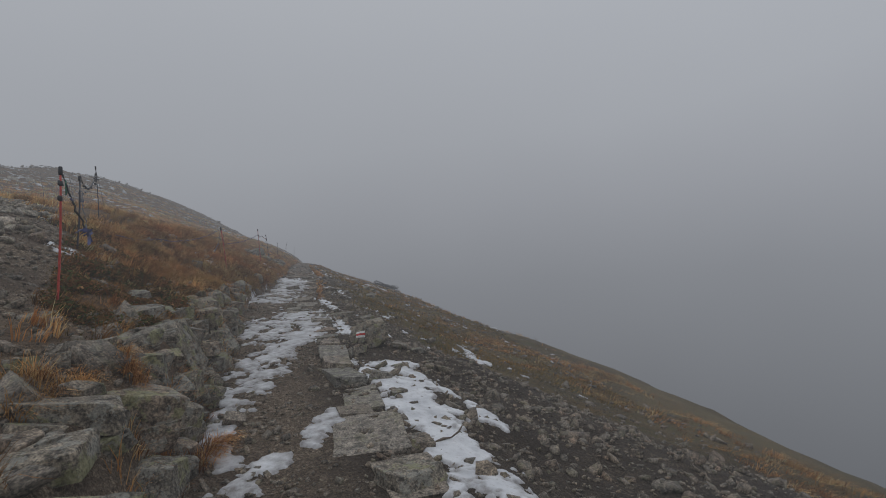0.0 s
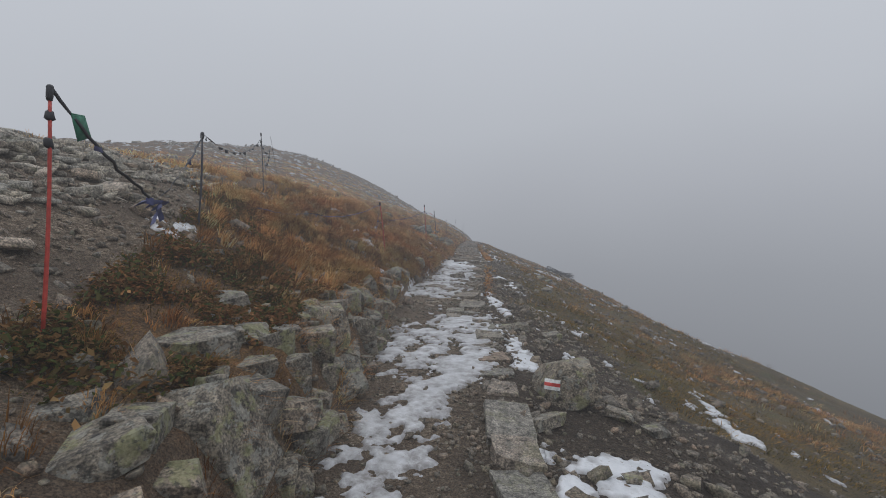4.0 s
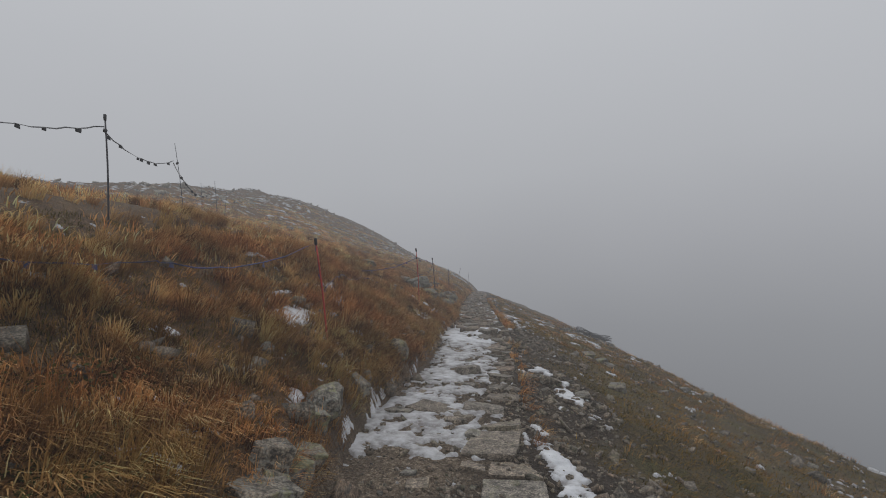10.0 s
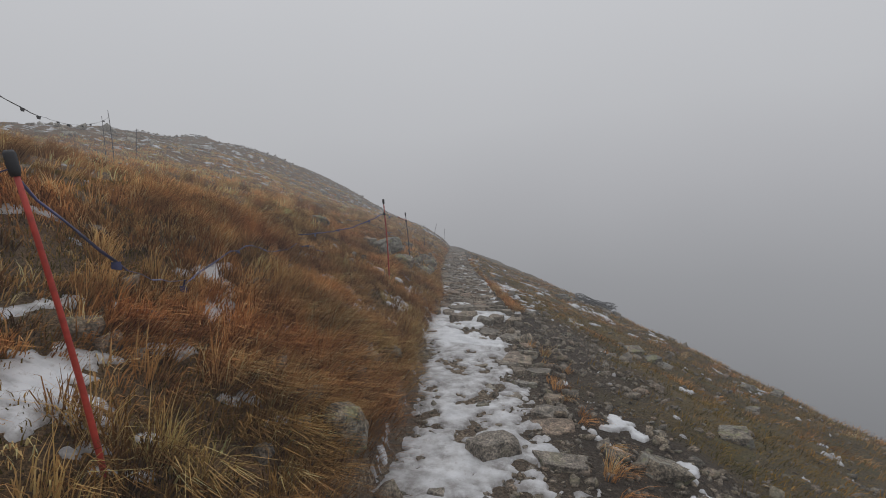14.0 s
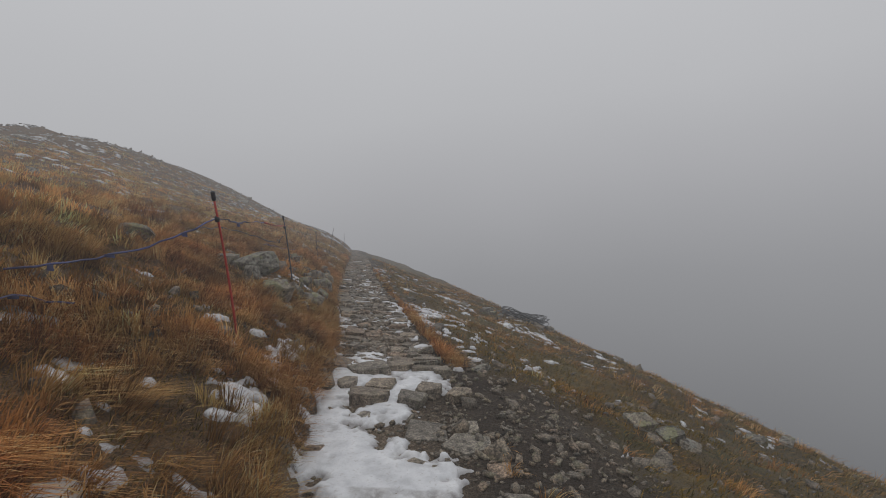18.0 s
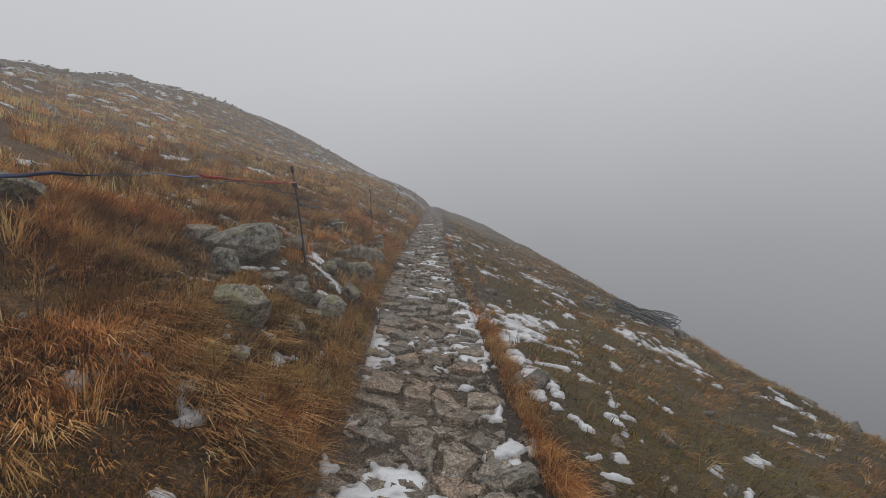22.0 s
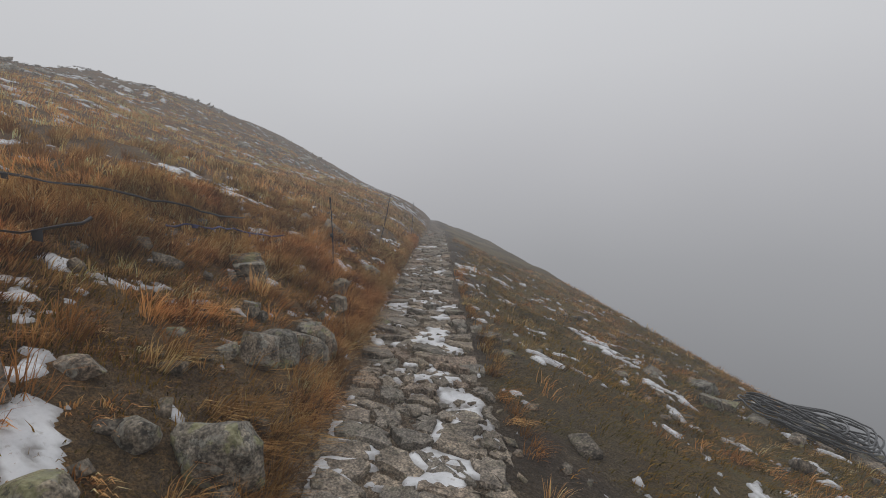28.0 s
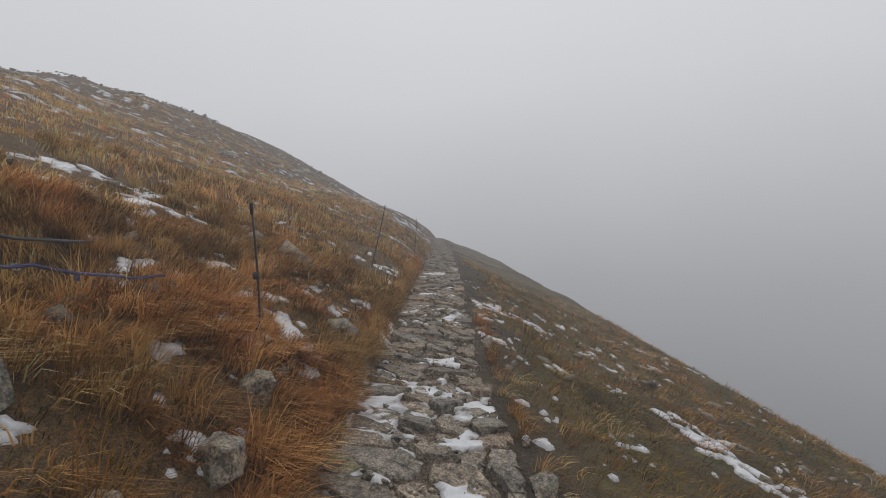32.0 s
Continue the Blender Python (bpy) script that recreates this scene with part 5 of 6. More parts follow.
def build_snow():
    near = Field(-15, 4, 0.5, 40, 0.021)
    for patch in SNOW_A + SNOW_B + SNOW_C + SNOW_D + SNOW_E + SNOW_F + SNOW_G + SNOW_H + SNOW_I + SNOW_J + SNOW_K + DRIFT_A + DRIFT_B + DRIFT_C + DRIFT_D + DRIFT_E + DRIFT_F + DRIFT_G + DRIFT_H + DRIFT_I + DRIFT_J + DRIFT_K:
        if math.hypot(patch[0] - patch[2], patch[1] - patch[3]) > 0.9 and patch[4] < 0.13:
            continue
        open_side = across(patch[0], patch[1]) > float(path_half(patch[1])) + 0.1
        bank = across(patch[0], patch[1]) < -float(path_half(patch[1])) - 0.1
        near.add(*patch[:4], patch[4] * (0.85 if open_side and patch[1] > 9 else 1.2 if bank and patch[1] > 9 else 0.75 if bank else 1.0))
    for patch in ((-6.64, 19.1, -6.5, 20.2, 0.34), (-6.3, 19.7, -5.7, 20.1, 0.34), (-6.6, 20.4, -5.7, 20.4, 0.26), (-6.75, 20.9, -6.5, 21.2, 0.14), (-6.7, 18.5, -5.6, 18.2, 0.4), (-6.2, 18.9, -5.9, 19.4, 0.3)):
        near.add(*patch)
    for y in np.arange(12.5, 16.2, 0.6):
        x = float(path_x(y)) - 0.2
        near.add(x, y, x - 0.15, y + 0.6, 0.62)
    X, Y = np.meshgrid(near.xs, near.ys)
    U, half = across(X, Y), path_half(Y)
    # Specks that the wind left between the tussocks, and what lies in the joints of the paving.
    specks = rough(X, Y * 0.8, 0.27, 3, 41) + 0.42 * rough(X, Y, 2.2, 2, 43)
    wild = np.clip((specks - np.where((U > 0) & (Y > 23), np.where(Y > 27, 0.46, 0.58), np.where(Y > 24, 0.36, 0.57))) * 2.2, -1, 0.6)
    wild[(np.abs(U) < half + 0.15) | (Y < 9)] = -1
    joints = np.clip((rough(X, Y, 0.7, 3, 45) - np.where(Y > 26, 0.22, 0.36) + 0.34 * np.clip((-U - half + 0.3) / 0.3, 0, 1)) * 2.0, -1, 0.5)
    joints[(np.abs(U) > half) | (Y < 20)] = -1
    near.f = np.maximum(np.maximum(near.f, wild), joints)
    near.f = np.where(near.f > -0.9, np.minimum(near.f, 0.7) + np.where(U > half, 1.0, 0.62) * rough(X, Y, 0.26, 3, 47) + 0.6 * rough(X, Y, 0.09, 2, 49) + 0.3 * rough(X, Y, 0.05, 1, 46), -1.0)
    near.f = near.f - np.where((np.abs(U) > half) & (Y > 9), 1.3, 0.45) * np.clip(rough(X, Y, 0.15, 3, 50) - 0.06, 0, 1)
    # Ragged rims, and boot prints that went through to the gravel.
    near.f = np.where(near.f > -0.9, near.f - np.where(U > half, np.where(Y < 9, 0.35, 1.3), np.where(U < -half, 0.9, 0.35)) * np.abs(rough(X, Y, 0.11, 3, 54)) - 0.5 * np.clip(rough(X, Y, 0.4, 2, 56), 0, 1) * (np.abs(U) > half), -1.0)
    trodden = (np.abs(U) < half + 0.05) & (Y < 17.8)
    near.f = np.where(trodden & (near.f > -0.9), np.minimum(near.f, 0.7) - (1.35 * np.clip(rough(X, Y * 0.75, 0.2, 3, 48) - 0.0, 0, 1) + 0.5 * np.clip(rough(X, Y, 0.07, 2, 58), 0, 1)), near.f)

    # A stretch of bare gravel between two sheets of snow.
    gap = np.abs(Y - 11.15 - 0.5 * U + 0.35 * rough(X, Y, 0.5, 3, 60)) < 0.75
    near.f = np.where(gap & (np.abs(U) < half), np.minimum(near.f, -0.2 + 0.5 * rough(X, Y, 0.12, 2, 62)), near.f)

    def paved(x, y):
        return np.where((np.abs(across(x, y)) < path_half(y) + 0.03) & (y > 19.6), 0.012, 0.004)

    for name, keep, label in (
            ("path_snow", lambda x, y: (across(x, y) > -path_half(y) - 0.05 + 0.13 * rough(x, y, 0.3, 3, 79)) & (across(x, y) < path_half(y) + 0.1), "trodden patchy wet snow on the stone path"),
            ("bank_snow", lambda x, y: across(x, y) <= -path_half(y) - 0.3, "small white snow patches among rusty grass"),
            ("slope_snow", lambda x, y: across(x, y) >= path_half(y) + 0.1, "long streaks of wet snow on the falling slope")):
        tagged(new(name, near.mesh(name, keep, lambda x, y: np.where(paved(x, y) > 0.0045, 0.012, np.where(across(x, y) < -path_half(y), 0.012, 0.02)) + 0.02 * (np.abs(y - 19.4) < 1.5), 0.12, paved)), label, "snow", kind="stuff")
    far = Field(-48, -10, 16, 72, 0.08)
    X, Y = np.meshgrid(far.xs, far.ys)
    U = across(X, Y)
    streak = rough(X, Y, 0.36, 4, 51) + 0.5 * rough(X, Y, 7, 2, 53)
    far.f = np.where((U < np.where(Y > 39.5, -0.8, -4.5)) & ~((X > -15) & (Y < 40)), np.clip((streak + 0.35 * rough(X, Y, 0.35, 2, 55) - 0.53) * 2.4, -1, 1), -1.0)
    tagged(new("hill_snow", far.mesh("hill_snow", lambda x, y: x < 99, lambda x, y: 0.02, 0.06, lambda x, y: 0.015)), "scattered snow specks on the hillside in the fog", "snow", kind="stuff")
    return near


SNOW_FIELD = build_snow()
# ---- loose stones ----
def scatter(name, templates, x, y, size, rng, flat=(0.25, 0.65), sunk=0.3, mat=None, tilt=0.35):
    """Many stones as one mesh."""
    verts, loops, base = [], [], 0
    z = ground_z(x, y)
    pick = rng.integers(0, len(templates), len(x))
    for k, (tv, tf) in enumerate(templates):
        w = np.nonzero(pick == k)[0]
        if not len(w):
            continue
        n = len(w)
        s = np.stack([size[w] * rng.uniform(0.8, 1.3, n), size[w] * rng.uniform(0.6, 1.0, n), size[w] * rng.uniform(*flat, n)], -1) / 2
        a, b, c = rng.uniform(0, 6.28, n), rng.normal(0, tilt, n), rng.normal(0, tilt, n)
        v = tv[None] * s[:, None]
        v = np.stack([v[..., 0], v[..., 1] - b[:, None] * v[..., 2], v[..., 2] + b[:, None] * v[..., 1] + c[:, None] * v[..., 0]], -1)
        ca, sa = np.cos(a)[:, None], np.sin(a)[:, None]
        v = np.stack([v[..., 0] * ca - v[..., 1] * sa + x[w][:, None], v[..., 0] * sa + v[..., 1] * ca + y[w][:, None], v[..., 2] + (z[w] + s[:, 2] * (1 - 2 * sunk))[:, None]], -1)
        verts.append(v.reshape(-1, 3))
        loops.append((np.array(tf)[None] + (base + np.arange(n) * len(tv))[:, None, None]).reshape(-1))
        base += n * len(tv)
    loops = np.concatenate(loops)
    return mesh_fast(name, np.concatenate(verts), loops, np.full(len(loops) // 3, 3), mat or SCREE_STONE, False)


def build_loose_stones():
    rng = np.random.default_rng(31)
    small = [broken_stone(rng, k % 2 > 0, 0, worn=False) for k in range(16)]
    mid = [broken_stone(rng, k % 3 > 1, 0, worn=False) for k in range(20)]

    def spread(n, u0, u1, y0, y1, keep=None):
        u, y = rng.uniform(u0, u1, n), rng.uniform(y0, y1, n)
        x = path_x(y) + u / 0.955
        if keep is not None:
            w = rng.random(n) < keep(x, y, u)
            x, y = x[w], y[w]
        return x, y

    x, y = spread(9000, -0.8, 0.8, 0.5, 19.5, lambda x, y, u: (np.abs(u) < path_half(y) + 0.05) * np.clip(0.6 + rough(x, y, 0.6, 2, 61), 0.1, 1) * (SNOW_FIELD.at(x, y) < 0.25))
    tagged(new("path_gravel", scatter("path_gravel", small, x, y, rng.gamma(2.0, 0.011, len(x)) + 0.012, rng)), "dark crushed gravel on the trodden path", "gravel", kind="stuff")
    x, y = spread(2600, -0.65, 0.65, 19.0, 34, lambda x, y, u: 1.0 * (np.abs(u) < path_half(y)))
    tagged(new("joint_gravel", scatter("joint_gravel", small, x, y, rng.gamma(2.0, 0.012, len(x)) + 0.015, rng, sunk=0.2)), "small stones wedged in the joints of the paving", "gravel", kind="stuff")
    x, y = spread(34000, 0.6, 8.5, -1.5, 22, lambda x, y, u: (1 - turf_at(x, y) * 0.9) * np.clip(0.75 + rough(x, y, 0.9, 3, 63), 0.12, 1) * np.clip(1.4 - u / 6, 0.2, 1))
    size = rng.gamma(1.5, 0.019, len(x)) + 0.014
    tagged(new("slope_gravel", scatter("slope_gravel", small, x, y, size, rng)), "grey stony gravel strewn over the bare slope", "gravel", kind="stuff")
    x, y = spread(9000, -6.5, -0.9, -0.5, 11, lambda x, y, u: (1 - turf_at(x, y)) * np.clip(0.7 + rough(x, y, 0.9, 3, 64), 0.1, 1))
    tagged(new("bank_gravel", scatter("bank_gravel", small, x, y, rng.gamma(1.8, 0.02, len(x)) + 0.018, rng)), "grey grit and small stones on the trodden bank", "gravel", kind="stuff")
    x, y = spread(3800, 0.55, 8.0, -1.0, 36, lambda x, y, u: np.clip(1.0 - turf_at(x, y) * 0.75, 0.1, 1) * np.clip(0.6 + rough(x, y, 1.6, 2, 65), 0.1, 1))
    tagged(new("slope_stones", scatter("slope_stones", mid, x, y, rng.gamma(2.0, 0.028, len(x)) + 0.045, rng, (0.25, 0.55), 0.3)), "flat grey stones scattered on the falling slope", "stones", kind="stuff")
    x, y = spread(1500, -5.0, -0.6, 0.5, 36, lambda x, y, u: np.clip(0.5 + rough(x, y, 1.1, 2, 67), 0.02, 1) * np.clip(1.3 + u / 3.5, 0.12, 1))
    tagged(new("bank_stones", scatter("bank_stones", mid, x, y, rng.gamma(2.2, 0.032, len(x)) + 0.05, rng, (0.4, 0.8), 0.3)), "small grey stones on the grassy bank", "stones", kind="stuff")
    field_stone = make_stone("pale_weathered_slab", (0.32, 0.3, 0.262), (0.09, 0.083, 0.072), 0.3, 0.5, "place")
    x, y = spread(12500, -16, -2.2, 0.0, 16, lambda x, y, u: np.clip((-u - lerp_at(y, [3, 5, 8], [2.3, 2.8, 4.1])) / 0.9, 0.0, 1) * np.clip((11.5 - y + 0.55 * np.maximum(-u - 5, 0)) / 2.0, 0, 1) * np.clip(0.75 + rough(x, y, 1.8, 2, 69), 0.1, 1))
    tagged(new("boulder_field", scatter("boulder_field", mid, x, y, np.minimum(rng.gamma(2.0, 0.07, len(x)) + 0.08, 0.42), rng, (0.2, 0.36), 0.36, field_stone, 0.18)), "field of grey slabs and broken rock above the bank", "rocks", kind="stuff")
    x, y = spread(1600, -34, -9, 18, 75, lambda x, y, u: np.clip(0.4 + rough(x, y, 6, 3, 71), 0.03, 1))
    tagged(new("hill_rocks", scatter("hill_rocks", mid, x, y, rng.gamma(2.0, 0.08, len(x)) + 0.08, rng, (0.35, 0.6), 0.4, field_stone)), "grey outcrops on the distant hillside", "rocks", kind="stuff")
    n = 70
    a, r = rng.uniform(0, 6.28, n), rng.uniform(0, 1, n) ** 0.5
    x, y = -34 + 9 * r * np.cos(a), 35.5 + 6 * r * np.sin(a)
    tagged(new("summit_rocks", scatter("summit_rocks", mid, x, y, np.minimum(rng.gamma(2.0, 0.18, n) + 0.15, 0.9), rng, (0.3, 0.5), 0.6, field_stone)), "rocky knoll fading into the fog", "rocks", kind="stuff")


build_loose_stones()


# ---- grass ----
def grass(name, x, y, blades, length, width, spread, lean, rng, mat, steps=3, sweep=(0.85, -0.35)):
    """Tufts of bent blades as one mesh. length and blades are arrays, one value a tuft."""
    tuft = np.repeat(np.arange(len(x)), blades)
    n = len(tuft)
    a, r = rng.uniform(0, 6.283, n), spread * rng.uniform(0, 1, n) ** 0.6
    bx, by = x[tuft] + r * np.cos(a), y[tuft] + r * np.sin(a)
    bz = ground_z(bx, by) - 0.012
    L = length[tuft] * rng.uniform(0.55, 1.15, n)
    out = np.stack([np.cos(a), np.sin(a)], -1) * rng.uniform(0.05, 0.55, n)[:, None]
    tuft_lean = lean * rng.uniform(0.35, 1.3, len(x))
    turn = 0.9 * rough(x, y, 1.7, 2, 90)
    blow = np.stack([sweep[0] * np.cos(turn) - sweep[1] * np.sin(turn), sweep[0] * np.sin(turn) + sweep[1] * np.cos(turn)], -1) * tuft_lean[:, None]
    go = out + blow[tuft] + rng.normal(0, 0.16, (n, 2))
    go = go * np.minimum(1, 1.2 / (np.linalg.norm(go, axis=1) + 1e-6))[:, None]
    side = np.stack([-go[:, 1], go[:, 0]], -1)
    side = side / (np.linalg.norm(side, axis=1)[:, None] + 1e-6)
    side = np.where(rng.random(n)[:, None] < 0.5, side, np.stack([np.cos(a + 1), np.sin(a + 1)], -1))
    W = width * rng.uniform(0.6, 1.4, n)
    verts = np.zeros((n, 2 * steps + 1, 3))
    along = np.zeros((n, 2 * steps + 1))
    for k in range(steps + 1):
        s = k / steps
        px, py = bx + go[:, 0] * L * s ** 1.6, by + go[:, 1] * L * s ** 1.6
        pz = bz + L * (s - 0.5 * s * s * np.minimum(np.linalg.norm(go, axis=1), 1.5))
        if k < steps:
            w = W * (1 - 0.6 * s) / 2
            verts[:, 2 * k] = np.stack([px - side[:, 0] * w, py - side[:, 1] * w, pz], -1)
            verts[:, 2 * k + 1] = np.stack([px + side[:, 0] * w, py + side[:, 1] * w, pz], -1)
            along[:, 2 * k:2 * k + 2] = s
        else:
            verts[:, 2 * k] = np.stack([px, py, pz], -1)
            along[:, 2 * k] = 1
    one, sizes = [], []
    for k in range(steps - 1):
        one += [2 * k, 2 * k + 1, 2 * k + 3, 2 * k + 2]
        sizes.append(4)
    one += [2 * steps - 2, 2 * steps - 1, 2 * steps]
    sizes.append(3)
    loops = (np.array(one)[None] + (np.arange(n) * (2 * steps + 1))[:, None]).ravel()
    me = mesh_fast(name, verts.reshape(-1, 3), loops, np.tile(sizes, n), mat)
    float_attribute(me, "along", along.ravel())
    float_attribute(me, "tuft", np.repeat(rng.random(len(x))[tuft], 2 * steps + 1))
    return me


def build_grass():
    rng = np.random.default_rng(51)

    bare = Field(-15, 4, 0.5, 40, 0.04)
    for x, y, ob in PLACED:
        bare.add(x, y, x + 0.01, y - 0.12, 0.45 * max(ob.dimensions[0], 0.1) + 0.02)
    for x, y, z, w, h in WALL_A + WALL_B + WALL_C:
        bare.add(x, y, x - 0.03, y, 0.5 * w + 0.03)

    def plots(n, u0, u1, y0, y1, keep):
        u, y = rng.uniform(u0, u1, n), rng.uniform(y0, y1, n)
        x = path_x(y) + u / 0.955
        w = (rng.random(n) < keep(x, y, u)) & ((SNOW_FIELD.at(x, y) < -0.12) | (rng.random(n) < 0.16) | ((SNOW_FIELD.at(x, y) < 0.22) & (rng.random(n) < 0.4))) & (bare.at(x, y) < 0)
        return x[w], y[w]

    def tall(x, y, u):
        clump = np.clip(0.48 + 2.0 * rough(x, y, 0.75, 3, 81), 0.18, 1)
        return clump * turf_at(x, y) * np.clip((-u - path_half(y) - 0.15) * 5, 0, 1) * np.clip((y - 7.5) / 2.5, 0.12, 1)

    def tall_length(x, y):
        return rng.uniform(0.14, 0.27, len(x)) * np.clip(0.95 + 1.1 * rough(x, y, 0.75, 3, 81) + 0.5 * rough(x, y, 2.2, 2, 82), 0.45, 1.7)

    x, y = plots(44000, -3.9, -0.5, 3.0, 33, tall)
    tagged(new("matted_grass", grass("matted_grass", x, y, rng.integers(10, 20, len(x)), tall_length(x, y), 0.0075, 0.06, 1.4, rng, GRASS_RUST, 2)), "matted rust and brown autumn grass swept by wind", "grass", kind="stuff")
    x, y = plots(3000, -7.0, -0.6, 8.0, 34, lambda x, y, u: turf_at(x, y) * np.clip(0.5 + 1.3 * rough(x, y, 1.5, 2, 84), 0.08, 1) * np.clip((y - 4) / 5, 0.2, 1))
    tagged(new("tussock_grass", grass("tussock_grass", x, y, rng.integers(40, 90, len(x)), rng.uniform(0.22, 0.42, len(x)), 0.006, 0.09, 1.1, rng, GRASS_TUSSOCK, 2)), "straw and russet tussocks of tall autumn grass", "grass", kind="stuff")
    x, y = plots(26000, -20, -3.2, 8, 58, lambda x, y, u: np.clip(0.45 + 2.0 * rough(x, y, 1.3, 3, 83), 0.03, 1) * turf_at(x, y))
    tagged(new("upper_grass", grass("upper_grass", x, y, rng.integers(6, 12, len(x)), rng.uniform(0.14, 0.3, len(x)), 0.013, 0.16, 1.0, rng, GRASS_UPPER, 2)), "rusty grass on the upper slope", "grass", kind="stuff")
    x, y = plots(6500, -5.8, -0.6, 33, 52, lambda x, y, u: np.clip(0.5 + 1.6 * rough(x, y, 1.0, 3, 86), 0.08, 1))
    tagged(new("far_grass", grass("far_grass", x, y, rng.integers(7, 13, len(x)), rng.uniform(0.12, 0.28, len(x)), 0.016, 0.14, 0.9, rng, GRASS_STRAW, 2)), "rusty grass beside the far end of the path", "grass", kind="stuff")
    x, y = plots(30000, -4.6, -0.5, 2.0, 34, lambda x, y, u: turf_at(x, y) * np.clip(0.9 - 0.6 * rough(x, y, 0.8, 3, 81), 0.3, 1) * np.clip((y - 6) / 4, 0.35, 1) * np.clip((-u - path_half(y)) * 6, 0, 1))
    tagged(new("short_grass", grass("short_grass", x, y, rng.integers(7, 13, len(x)), rng.uniform(0.05, 0.12, len(x)), 0.006, 0.1, 0.9, rng, GRASS_OLIVE, 2)), "short olive and brown mountain grass on the bank", "grass", kind="stuff")
    x, y = plots(26000, 0.6, 7.5, 9, 42, lambda x, y, u: turf_at(x, y) * np.clip(0.7 + 0.7 * rough(x, y, 0.9, 3, 85), 0.05, 1))
    tagged(new("slope_grass", grass("slope_grass", x, y, rng.integers(7, 14, len(x)), rng.uniform(0.05, 0.12, len(x)), 0.009, 0.13, 1.0, rng, GRASS_OLIVE, 2)), "short dry olive grass on the falling slope", "grass", kind="stuff")
    x, y = plots(9000, 0.75, 9.5, 10, 46, lambda x, y, u: turf_at(x, y) * np.clip(0.25 + 0.25 * np.clip((y - 22) / 3, 0, 1) + 1.1 * rough(x, y, 1.0, 3, 87), 0, 1) * np.clip((y - 14) / 8, 0.3, 1))
    tagged(new("slope_tufts", grass("slope_tufts", x, y, rng.integers(10, 18, len(x)), rng.uniform(0.09, 0.2, len(x)), 0.0075, 0.1, 0.9, rng, GRASS_RUST, 2)), "low straw tufts on the falling slope", "grass", kind="stuff")
    x, y = plots(3600, 4.6, 9.5, -2, 16, lambda x, y, u: np.clip(0.35 + 1.3 * rough(x, y, 1.2, 3, 89), 0, 1) * np.clip((u - 6.0 + 0.3 * np.maximum(y - 8, 0)) / 0.8, 0, 1))
    tagged(new("brow_grass", grass("brow_grass", x, y, rng.integers(14, 26, len(x)), rng.uniform(0.08, 0.2, len(x)), 0.008, 0.12, 0.9, rng, GRASS_RUST, 2)), "rusty grass along the brow of the falling slope", "grass", kind="stuff")
    y = rng.uniform(1.2, 9.5, 55)
    x = path_x(y) - (path_half(y) + rng.uniform(0.02, 1.3, len(y))) / 0.955
    x = np.concatenate([x, rng.uniform(-1.92, -1.72, 12), rng.uniform(-2.55, -2.3, 9), rng.uniform(-2.4, -2.2, 6)])
    y = np.concatenate([y, rng.uniform(3.35, 4.0, 12), rng.uniform(2.7, 3.0, 9), rng.uniform(3.4, 3.6, 6)])
    tagged(new("wall_tufts", grass("wall_tufts", x, y, rng.integers(50, 90, len(x)), rng.uniform(0.14, 0.28, len(x)), 0.0045, 0.08, 1.1, rng, GRASS_RUST, 3)), "rusty grass tufts growing out of the dry stone wall", "grass", kind="stuff")
    # Fringes that hang over both edges of the path.
    y = rng.uniform(2.5, 40, 1800)
    y = y[rng.random(len(y)) < np.clip((y - 7) / 6, 0.16, 1)]
    x = path_x(y) - (path_half(y) + 0.07 + np.abs(rng.normal(0, 0.13, len(y)))) / 0.955
    tagged(new("fringe_grass", grass("fringe_grass", x, y, rng.integers(22, 40, len(x)), rng.uniform(0.14, 0.28, len(x)), 0.0055, 0.07, 0.9, rng, GRASS_RUST, 2, (0.9, -0.25))), "russet grass hanging over the edge of the path", "grass", kind="stuff")
    y = np.concatenate([rng.uniform(20.8, 24.6, 240), rng.uniform(12.4, 19, 30), rng.uniform(24, 34, 90)])
    x = path_x(y) + (path_half(y) + 0.12 + np.abs(rng.normal(0, 0.08, len(y)))) / 0.955
    tagged(new("edge_grass", grass("edge_grass", x, y, rng.integers(26, 44, len(x)), rng.uniform(0.12, 0.24, len(x)), 0.005, 0.06, 0.9, rng, GRASS_RUST, 3, (0.75, -0.7))), "russet grass combed along the open edge of the path", "grass", kind="stuff")


